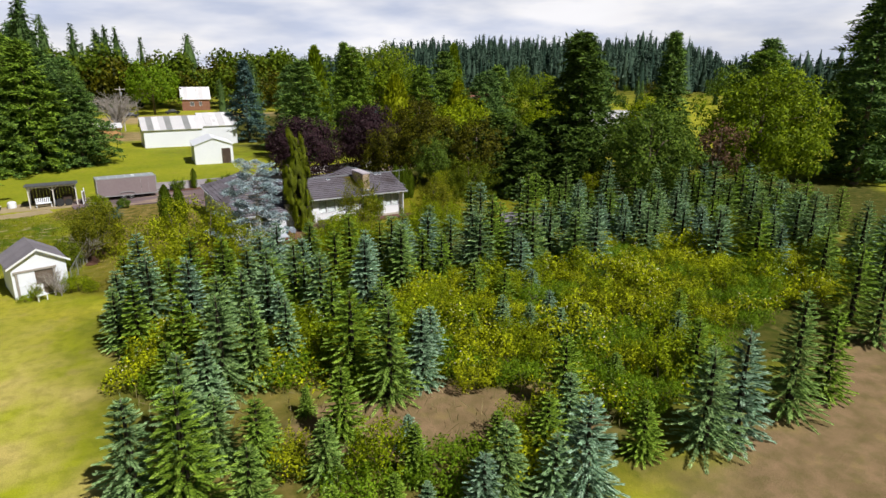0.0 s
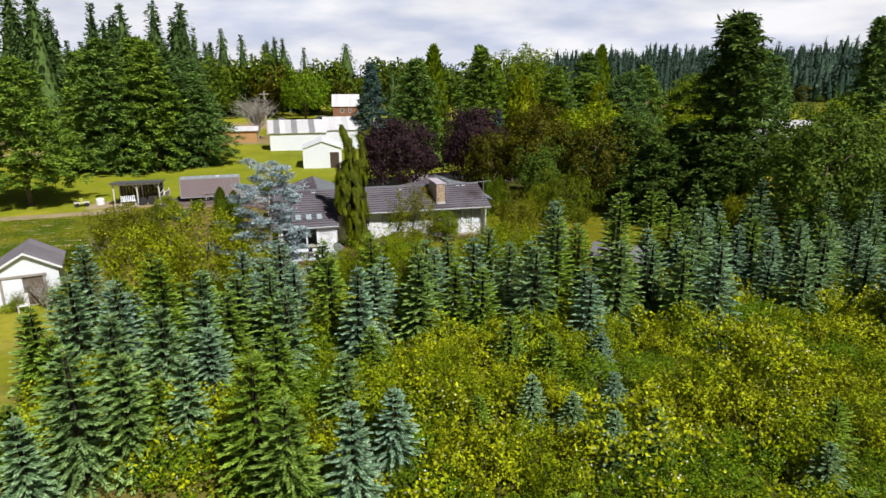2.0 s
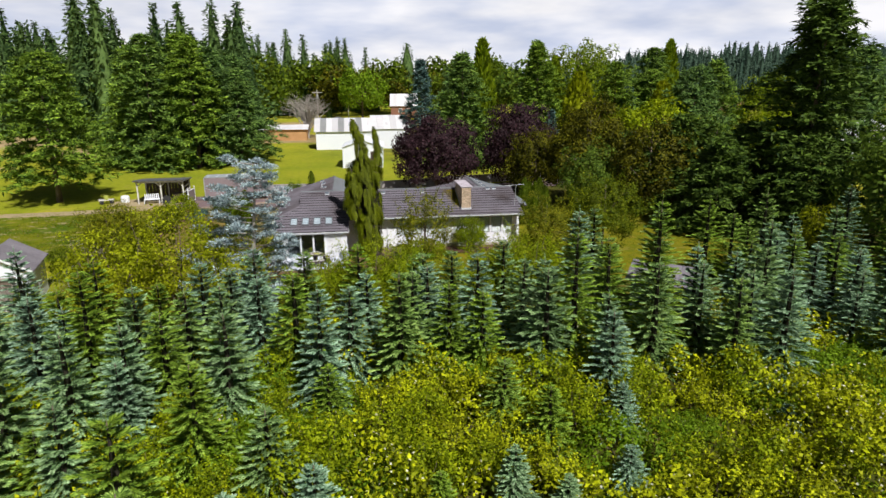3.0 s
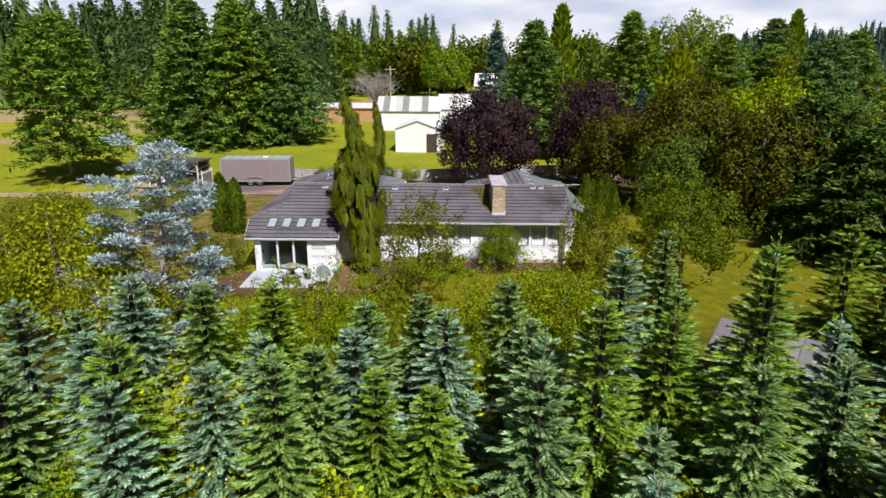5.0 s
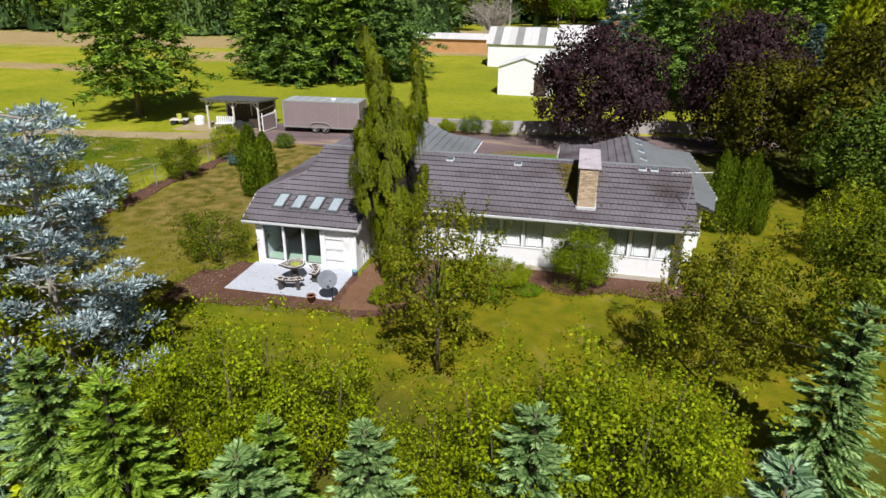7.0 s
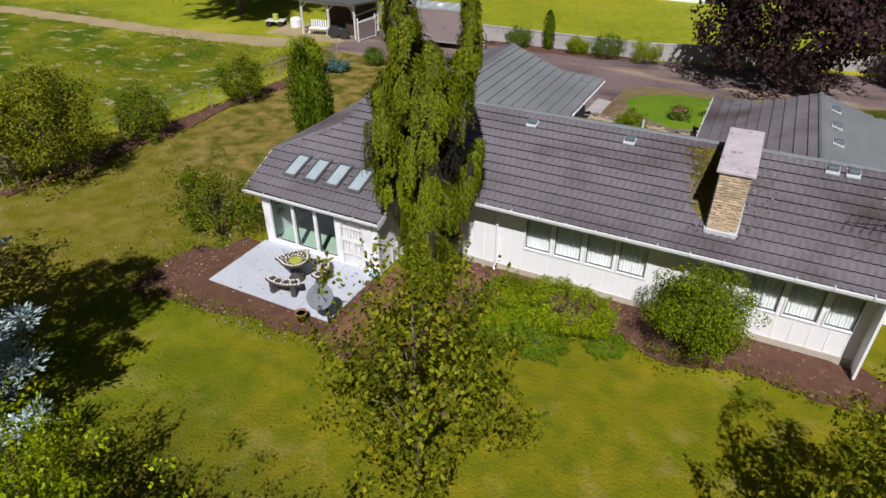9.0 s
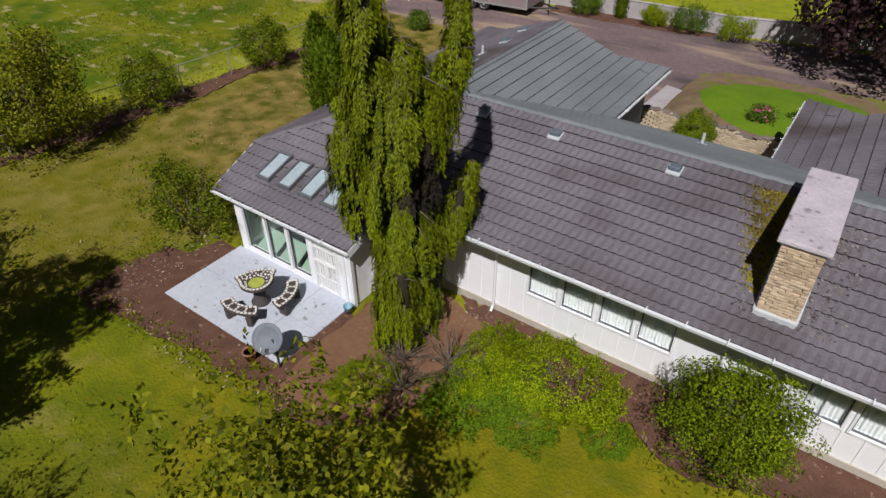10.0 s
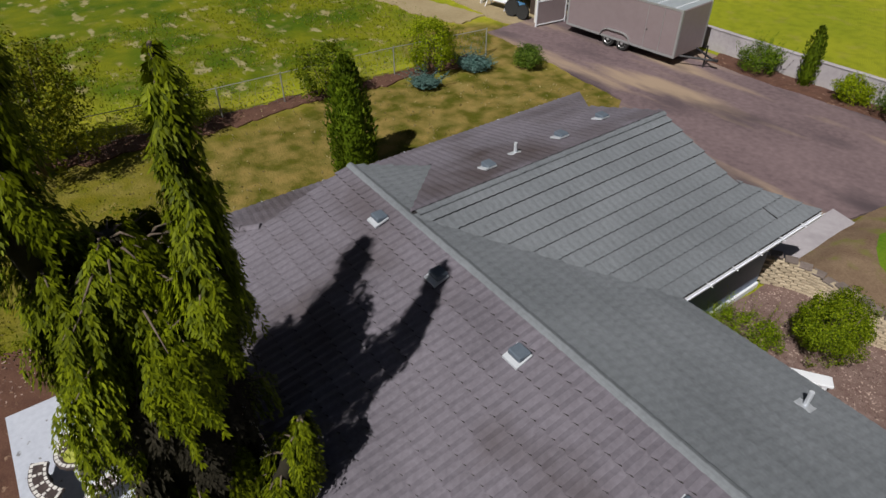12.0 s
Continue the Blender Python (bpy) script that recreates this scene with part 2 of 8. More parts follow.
# ---------------------------------------------------------------- mesh helpers
class Shape:
    """Collects points and faces for one mesh."""

    def __init__(self):
        self.v, self.f = [], []

    def add(self, verts, faces):
        k = len(self.v)
        self.v.extend(tuple(p) for p in verts)
        self.f.extend(tuple(i + k for i in f) for f in faces)
        return self

    def box(self, x0, y0, z0, x1, y1, z1, turn=None):
        p = [(x0, y0, z0), (x1, y0, z0), (x1, y1, z0), (x0, y1, z0), (x0, y0, z1), (x1, y0, z1), (x1, y1, z1), (x0, y1, z1)]
        if turn is not None:
            p = [turn @ Vector(q) for q in p]
        return self.add(p, [(3, 2, 1, 0), (4, 5, 6, 7), (0, 1, 5, 4), (1, 2, 6, 5), (2, 3, 7, 6), (3, 0, 4, 7)])

    def prism(self, poly, z0, z1):
        """A flat outline (counter-clockwise), extruded upwards; z1 may be a function of x, y."""
        n = len(poly)
        top = z1 if callable(z1) else (lambda x, y: z1)
        low = z0 if callable(z0) else (lambda x, y: z0)
        p = [(x, y, low(x, y)) for x, y in poly] + [(x, y, top(x, y)) for x, y in poly]
        return self.add(p, [tuple(range(n - 1, -1, -1)), tuple(range(n, 2 * n))] + [(i, (i + 1) % n, n + (i + 1) % n, n + i) for i in range(n)])

    def tube(self, pts, radii, n=6, caps=True):
        pts = [Vector(p) for p in pts]
        if not hasattr(radii, "__len__"):
            radii = [radii] * len(pts)
        k, base = len(pts), len(self.v)
        for i, p in enumerate(pts):
            d = (pts[min(i + 1, k - 1)] - pts[max(i - 1, 0)]).normalized()
            a = d.orthogonal().normalized() if i == 0 else (a - d * a.dot(d)).normalized()
            b = d.cross(a)
            for j in range(n):
                w = 2 * math.pi * j / n
                self.v.append(tuple(p + (a * math.cos(w) + b * math.sin(w)) * radii[i]))
        for i in range(k - 1):
            for j in range(n):
                q = base + i * n
                self.f.append((q + j, q + (j + 1) % n, q + n + (j + 1) % n, q + n + j))
        if caps:
            self.f.append(tuple(base + j for j in range(n - 1, -1, -1)))
            self.f.append(tuple(base + (k - 1) * n + j for j in range(n)))
        return self

    def lathe(self, profile, n=16, at=(0, 0, 0)):
        base = len(self.v)
        for r, z in profile:
            for j in range(n):
                w = 2 * math.pi * j / n
                self.v.append((at[0] + r * math.cos(w), at[1] + r * math.sin(w), at[2] + z))
        for i in range(len(profile) - 1):
            for j in range(n):
                q = base + i * n
                self.f.append((q + j, q + (j + 1) % n, q + n + (j + 1) % n, q + n + j))
        self.f.append(tuple(base + j for j in range(n - 1, -1, -1)))
        q = base + (len(profile) - 1) * n
        self.f.append(tuple(q + j for j in range(n)))
        return self

    def mesh(self, name, mat, bevel=0.0, smooth=False):
        me = bpy.data.meshes.new(name)
        me.from_pydata(self.v, [], self.f)
        if bevel:
            bm = bmesh.new()
            bm.from_mesh(me)
            bmesh.ops.bevel(bm, geom=[e for e in bm.edges if e.is_manifold and e.calc_face_angle(0) > 0.6], offset=bevel, segments=1, affect="EDGES", clamp_overlap=True)
            bm.to_mesh(me)
            bm.free()
        if smooth:
            me.polygons.foreach_set("use_smooth", [True] * len(me.polygons))
        me.materials.append(mat)
        me.update()
        return me


def part(name, shape, mat, parent=None, label="", bevel=0.0, smooth=False, **tags):
    me = shape.mesh(name, mat, bevel, smooth) if isinstance(shape, Shape) else shape
    ob = new(name, me)
    ob.parent = parent
    return tagged(ob, label, **tags)


def thing(name, label, category, at=(0, 0, 0), turn=0.0, group="", kind=""):
    ob = new(name)
    ob.matrix_basis = pose(*at, 0, 0, turn)
    return tagged(ob, label, category, group, kind)


def array_mesh(name, verts, quads, mat, more=(), which=None):
    """A mesh straight from number arrays: verts (n, 3), quads (m, 4); which: material of each face."""
    me = bpy.data.meshes.new(name)
    me.vertices.add(len(verts))
    me.vertices.foreach_set("co", np.asarray(verts, np.float32).ravel())
    me.loops.add(quads.size)
    me.loops.foreach_set("vertex_index", np.asarray(quads, np.int32).ravel())
    me.polygons.add(len(quads))
    me.polygons.foreach_set("loop_start", np.arange(len(quads), dtype=np.int32) * 4)
    me.materials.append(mat)
    for m in more:
        me.materials.append(m)
    if which is not None:
        me.polygons.foreach_set("material_index", np.asarray(which, np.int32))
    me.update(calc_edges=True)
    me.validate()
    return me


def unit(a):
    return a / np.maximum(np.linalg.norm(a, axis=1, keepdims=True), 1e-6)


def kites(p, d, nrm, length, width, fold=0.18, belly=0.5):
    """Small folded leaves or sprays: base p, direction d, facing nrm."""
    d = unit(d)
    s = unit(np.cross(d, nrm))
    u = np.cross(s, d)
    length, width = np.broadcast_to(length, (len(p),))[:, None], np.broadcast_to(width, (len(p),))[:, None]
    mid = p + d * length * belly
    v = np.stack([p, mid + s * width * 0.5 - u * width * fold, p + d * length, mid - s * width * 0.5 - u * width * fold], 1).reshape(-1, 3)
    q = np.arange(len(v)).reshape(-1, 4)
    return v, q


def joined(groups):
    vs, qs, k = [], [], 0
    for v, q in groups:
        vs.append(v), qs.append(q + k)
        k += len(v)
    return np.concatenate(vs), np.concatenate(qs)


# ---------------------------------------------------------------- plants
def conifer_crown(seed, height, radius, tiers, per, twigs, tw_len, tw_wid, rise=0.25, droop=0.35, low=0.06, power=0.85, ragged=0.25, lead=True, jitter=0.4, core=0.34):
    """Tiers of branches, each a flat spray of side twigs. Also gives each face its kind: 0 needles, 1 tips coloured as
    sunlit, 2 inner growth coloured as shade.
    """
    r = np.random.RandomState(seed)
    P, D, N, L, W, T = [], [], [], [], [], []
    for i in range(tiers):
        f = (i + 0.5) / tiers
        h0 = height * (low + (0.97 - low) * f)
        n_b = max(4, int(round(per * (1 - 0.45 * f))))
        a0 = r.rand() * 6.28
        for k in range(n_b):
            a = a0 + 6.283 * (k + r.uniform(-0.3, 0.3)) / n_b
            bl = radius * (1 - f * 0.97) ** power * (1 + r.uniform(-ragged, ragged)) + 0.03 * radius
            h = h0 + r.uniform(-jitter, jitter) * height / tiers
            up = rise * (0.4 + 1.4 * f) + r.uniform(-0.08, 0.08)
            dr = droop * (1 - 0.6 * f)
            rad, tan = np.array([math.cos(a), math.sin(a), 0]), np.array([-math.sin(a), math.cos(a), 0])
            m = max(3, int(round(twigs * (0.35 + 0.65 * (1 - f)))))
            s = np.linspace(0.18, 1.0, m) + r.uniform(-0.03, 0.03, m)
            base = s[:, None] * bl * rad + np.stack([np.zeros(m), np.zeros(m), h + up * s * bl - dr * s * s * bl], 1)
            slope = (up - 2 * dr * s)[:, None] * np.array([0, 0, 1.0])
            tl = np.minimum(tw_len, 0.55 * bl + 0.04) * (1.15 - 0.55 * s) * r.uniform(0.75, 1.25, m)
            for side in (-1, 1):
                P.append(base)
                D.append(rad + slope + side * tan * (1.15 - 0.5 * s)[:, None] + r.uniform(-0.15, 0.15, (m, 3)))
                N.append(np.array([0, 0, 1.0]) + 0.25 * r.randn(m, 3))
                # sprays near the branch end take the sunlit colour
                L.append(tl), W.append(tw_wid * (0.6 + 0.5 * tl / tw_len)), T.append((s + r.uniform(-0.12, 0.12, m) > 0.76).astype(int))
            P.append(base[m // 3:])
            D.append((rad + slope + 0.15 * r.randn(m, 3))[m // 3:] + np.array([0, 0, 0.14]))
            N.append(tan + 0.3 * r.randn(m - m // 3, 3))
            L.append(tl[m // 3:] * 1.1), W.append(np.full(m - m // 3, tw_wid * 0.8)), T.append((s[m // 3:] > 0.8).astype(int))
    if lead:
        n = 14
        z = np.linspace(0.86, 1.0, n) * height
        a = r.rand(n) * 6.28
        P.append(np.stack([0 * z, 0 * z, z], 1))
        D.append(np.stack([np.cos(a) * 0.7, np.sin(a) * 0.7, 0.9 + 0 * a], 1))
        N.append(np.stack([np.cos(a), np.sin(a), -0.5 + 0 * a], 1))
        L.append(np.full(n, tw_len * 0.6)), W.append(np.full(n, tw_wid * 0.5)), T.append(np.ones(n, int))
        P.append(np.array([[0, 0, height * 0.93]] * 3))
        D.append(np.array([[0.02, 0, 1.0]] * 3))
        N.append(np.array([[1, 0, 0], [-0.5, 0.86, 0], [-0.5, -0.86, 0]], float))
        L.append(np.full(3, height * 0.075 + 0.1)), W.append(np.full(3, tw_wid * 0.45)), T.append(np.ones(3, int))
    out = kites(np.concatenate(P), np.concatenate(D), np.concatenate(N), np.concatenate(L), np.concatenate(W))
    T = np.concatenate(T)
    lev, sides = 9, 8                                   # dense core round the stem, shade between branches put into its dark colour
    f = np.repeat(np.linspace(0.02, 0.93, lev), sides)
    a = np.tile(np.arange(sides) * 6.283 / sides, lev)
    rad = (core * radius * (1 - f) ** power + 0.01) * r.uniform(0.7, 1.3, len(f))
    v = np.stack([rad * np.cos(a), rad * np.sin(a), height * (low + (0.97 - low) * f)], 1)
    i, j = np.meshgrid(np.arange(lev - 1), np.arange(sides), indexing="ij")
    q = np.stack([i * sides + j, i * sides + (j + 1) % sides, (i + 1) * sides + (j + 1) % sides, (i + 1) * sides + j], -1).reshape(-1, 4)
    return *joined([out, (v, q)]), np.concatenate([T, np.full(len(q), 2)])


def pad_crown(seed, height, radius, branches, pad, leaf, low=0.08, power=0.6, ragged=0.4, rise=0.1, droop=0.3, per=16, density=1.2):
    """An old conifer: uneven boughs carrying flat pads of needle sprays, with gaps between them."""
    r = np.random.RandomState(seed)
    cen, out = [], []
    lob = r.uniform(0, 6.28, 3)
    for i in range(branches):
        f = ((i + r.rand()) / branches) ** 0.9
        a = i * 2.4 + r.uniform(-0.6, 0.6)
        uneven = 1 + 0.16 * math.sin(2 * a + lob[0] + 5 * f) + 0.14 * math.sin(9 * f + lob[1] + a)
        bl = radius * ((1 - f) ** power * (1 + r.uniform(-ragged, ragged * 0.5)) * uneven * min(1.0, 0.62 + 3 * f) + 0.035)
        h = height * (low + (0.975 - low) * f)
        o, side = np.array([math.cos(a), math.sin(a), 0]), np.array([-math.sin(a), math.cos(a), 0])
        up, dr = rise * (0.3 + 1.5 * f) + r.uniform(-0.08, 0.08), droop * (1 - 0.5 * f)
        for k in range(max(2, int(density * bl / pad))):
            q = r.uniform(0.22, 1.0) ** 0.75
            p = o * bl * q + side * r.uniform(-1, 1) * (0.10 + 0.26 * bl * (1.05 - q)) + np.array([0, 0, h + bl * (up * q - dr * q * q)])
            cen.append(p), out.append(o * 0.9 + np.array([0, 0, 0.1 - dr]))
    cen, out = np.array(cen), np.array(out)
    n = len(cen) * per
    c, o = np.repeat(cen, per, 0), np.repeat(out, per, 0)
    d = r.randn(n, 3) * np.array([1, 1, 0.35]) + o * 0.9
    p = c + unit(r.randn(n, 3)) * np.array([1, 1, 0.34]) * pad * 0.6 * r.uniform(0.1, 1.0, (n, 1))
    v, q = kites(p, d, np.array([0, 0, 1.0]) + 0.45 * r.randn(n, 3) + 0.4 * o, leaf * r.uniform(0.6, 1.3, n), leaf * 0.30 * r.uniform(0.7, 1.3, n))
    z = np.repeat(np.linspace(0.86, 0.985, 10), 3) * height
    a = r.rand(30) * 6.28
    tip = kites(np.stack([0 * z, 0 * z, z], 1), np.stack([np.cos(a), np.sin(a), 0.7 + 0 * a], 1), np.stack([0 * a, 0 * a, 1 + 0 * a], 1), np.maximum(0.12 * leaf, (height - z) * 0.28 + 0.25 * leaf), leaf * 0.22)
    return joined([(v, q), tip])


def old_conifer(name, label, group, seed, height, radius, mat, branches, pad, leaf, **kw):
    ob = thing(name, label, "tree", group=group)
    part("trunk", trunk_shape(height * 0.985, height * 0.018, 0.015, 0, seed), M["bark"], ob, smooth=True)
    part("crown", array_mesh("crown", *pad_crown(seed, height, radius, branches, pad, leaf, **kw), M[mat]), None, ob)
    return ob


def trunk_shape(height, r0, r1=0.02, lean=0.0, seed=0, n=7, steps=6):
    rr = random.Random(seed)
    pts = [(lean * (i / steps) ** 2 + rr.uniform(-0.02, 0.02) * height * 0.1, rr.uniform(-0.02, 0.02) * height * 0.1, height * i / steps) for i in range(steps + 1)]
    pts[0] = (0, 0, -0.15)
    rad = [r0 * (1 - i / steps) + r1 * i / steps for i in range(steps + 1)]
    rad[0] *= 1.25
    return Shape().tube(pts, rad, n)


def conifer(name, label, group, seed, height, radius, mat, tiers, per, twigs, tw_len, tw_wid, bark="bark", **kw):
    ob = thing(name, label, "tree", group=group)
    part("trunk", trunk_shape(height * 0.97, max(0.03, height * 0.016), 0.012, 0, seed), M[bark], ob, smooth=True)
    v, q, kinds = conifer_crown(seed, height, radius, tiers, per, twigs, tw_len, tw_wid, **kw)
    # second and third material: tips coloured as sunlit, core coloured as shaded
    part("crown", array_mesh("crown", v, q, M[mat], (M["needle_sunlit_tip"], M["inner_shade"]), kinds), None, ob)
    return ob


def clump_points(r, n_clumps, rx, ry, rz, centre, inner=0.55, lump=0.16, flat_bottom=-0.75):
    """Clump centres over a lumpy ellipsoid."""
    c = unit(r.randn(n_clumps * 2, 3))
    c = c[c[:, 2] > flat_bottom][:n_clumps]
    k = r.uniform(inner, 1.0, (len(c), 1)) ** 0.6 * (1 + lump * r.randn(len(c), 1))
    return c * k * np.array([rx, ry, rz]) + np.array(centre), c


def leaf_cloud(r, centres, outs, clump_r, per, length, width, up=0.25):
    n = len(centres) * per
    c, o = np.repeat(centres, per, 0), np.repeat(outs, per, 0)
    d = unit(r.randn(n, 3) + 0.6 * o)
    p = c + d * clump_r * r.uniform(0.35, 1.0, (n, 1)) ** 0.5
    nrm = unit(0.9 * d + 0.9 * r.randn(n, 3) * 0.6 + np.array([0, 0, up]) + 0.4 * o)
    t = unit(np.cross(nrm, r.randn(n, 3)))
    return kites(p, t, nrm, length * r.uniform(0.6, 1.25, n), width * r.uniform(0.7, 1.2, n))


def broadleaf(name, label, category, group, seed, height, rx, ry, mat, clumps, per, leaf, clump_r=0.55, bottom=0.25, bark="bark", trunk_r=None, limbs=9, inner=0.55, lump=0.16, stems=1, wide=0.62, shoots=0, shoot_len=0.6):
    """A trunk or several stems, limbs to the clumps, and a crown of single leaves."""
    r = np.random.RandomState(seed)
    ob = thing(name, label, category, group=group)
    rz = height * (1 - bottom) / 2
    cz = height - rz
    cen, out = clump_points(r, clumps, rx - clump_r * 0.5, ry - clump_r * 0.5, rz - clump_r * 0.5, (0, 0, cz), inner, lump)
    cen[:, 2] = np.maximum(cen[:, 2], 0.25)
    tr = trunk_r or height * 0.02
    wood = Shape()
    for s in range(stems):
        a = 6.28 * s / stems + r.rand()
        off = 0 if stems == 1 else rx * 0.45
        wood.tube([(0.1 * off * math.cos(a), 0.1 * off * math.sin(a), -0.15), (0.35 * off * math.cos(a), 0.35 * off * math.sin(a), height * 0.3),
                   (off * math.cos(a), off * math.sin(a), height * 0.62), (off * 1.2 * math.cos(a), off * 1.2 * math.sin(a), height * 0.9)], [tr * 1.2, tr, tr * 0.6, tr * 0.15], 6)
    for i in r.permutation(len(cen))[:limbs]:
        e = Vector(cen[i])
        b = Vector((0, 0, max(0.15, min(e.z * 0.6, height * 0.55))))
        wood.tube([b, b.lerp(e, 0.5) + Vector((0, 0, 0.08 * height)), e], [tr * 0.5, tr * 0.3, tr * 0.1], 5)
    part("trunk", wood, M[bark], ob, smooth=True)
    leaves = [leaf_cloud(r, cen, out, clump_r, per, leaf, leaf * wide)]
    if shoots:                                          # upright leafy shoots standing out of the crown
        pick = r.choice(len(cen), shoots)
        ln = shoot_len * r.uniform(0.5, 1.25, (shoots, 1, 1))
        f = np.linspace(0.0, 1.0, 14)[None, :, None]
        way = unit(out[pick] * np.array([1, 1, 0.3]) * 0.55 + np.array([0, 0, 1.0]) + 0.22 * r.randn(shoots, 3))[:, None, :]
        p = (cen[pick] + out[pick] * clump_r * 0.5)[:, None, :] + way * ln * f
        d = way * 0.5 + r.randn(shoots, 14, 3) * 0.8
        leaves.append(kites(p.reshape(-1, 3), d.reshape(-1, 3), (r.randn(shoots, 14, 3) + np.array([0, 0, 1.2])).reshape(-1, 3), leaf * r.uniform(0.6, 1.1, shoots * 14), leaf * wide * 0.9))
    part("crown", array_mesh("crown", *joined(leaves), M[mat]), None, ob)
    return ob


def column_plant(name, label, category, group, seed, height, radius, mat, n, leaf, top=0.35, wobble=0.08):
    """Dense upright sprays over a column: arborvitae and the like."""
    r = np.random.RandomState(seed)
    ob = thing(name, label, category, group=group)
    z = r.uniform(0.0, 1.0, n)
    prof = np.minimum(1, (1 - z) / top) ** 0.6 * (0.75 + 0.25 * np.minimum(1, z / 0.25))
    a = r.uniform(0, 6.283, n)
    rad = radius * prof * (1 + wobble * np.sin(3 * a + 5 * z) + 0.10 * r.randn(n)) * np.where(r.rand(n) < 0.25, 0.8, 1)
    p = np.stack([rad * np.cos(a), rad * np.sin(a), z * (height - leaf * 0.6)], 1)
    out = np.stack([np.cos(a), np.sin(a), 0 * a], 1)
    d = out * 0.35 + np.array([0, 0, 1.0]) + 0.25 * r.randn(n, 3)
    nrm = out + 0.8 * r.randn(n, 3)
    part("crown", array_mesh("crown", *kites(p, d, nrm, leaf * r.uniform(0.7, 1.2, n), leaf * 0.45), M[mat]), None, ob)
    core = Shape().lathe([(radius * 0.45, 0.02), (radius * 0.7, height * 0.15), (radius * 0.72, height * 0.6), (radius * 0.4, height * 0.82), (0.03, height * 0.94)], 9)
    part("trunk", core, M[mat], ob, smooth=True)
    return ob


def put(ob, x, y, scale=1.0, turn=0.0, z=0.0, tall=1.0, tilt=0.0):
    ob.matrix_basis = pose(x, y, z, tilt, 0, turn) @ Matrix.Diagonal((scale, scale, scale * tall, 1))
    return ob


def again(ob, x, y, scale=1.0, turn=0.0, z=0.0, tall=1.0, tilt=0.0):
    made = copy_thing(ob, pose(x, y, z, tilt, 0, turn))
    return put(made, x, y, scale, turn, z, tall, tilt)


# ---------------------------------------------------------------- ground
def zone(n, l, pos, cx, cy, rx, ry, soft=0.25, warp=0.35, scale=0.25):
    """0 to 1 inside a wandering oval of the plan."""
    sub = n.new("ShaderNodeVectorMath")
    sub.operation = "SUBTRACT"
    sub.inputs[1].default_value = (cx, cy, 0)
    l.new(pos, sub.inputs[0])
    mul = n.new("ShaderNodeVectorMath")
    mul.operation = "MULTIPLY"
    mul.inputs[1].default_value = (1 / rx, 1 / ry, 0)
    l.new(sub.outputs[0], mul.inputs[0])
    ln = n.new("ShaderNodeVectorMath")
    ln.operation = "LENGTH"
    l.new(mul.outputs[0], ln.inputs[0])
    tx = n.new("ShaderNodeTexNoise")
    tx.inputs["Scale"].default_value, tx.inputs["Detail"].default_value = scale, 4
    l.new(pos, tx.inputs["Vector"])
    ad = n.new("ShaderNodeMath")
    ad.operation = "MULTIPLY_ADD"
    ad.inputs[1].default_value = 2 * warp
    l.new(tx.outputs["Fac"], ad.inputs[0])
    l.new(ln.outputs["Value"], ad.inputs[2])
    mr = n.new("ShaderNodeMapRange")
    mr.interpolation_type = "SMOOTHSTEP"
    mr.inputs["From Min"].default_value, mr.inputs["From Max"].default_value = 1 + warp + soft, 1 + warp - soft
    l.new(ad.outputs[0], mr.inputs["Value"])
    return mr.outputs[0]


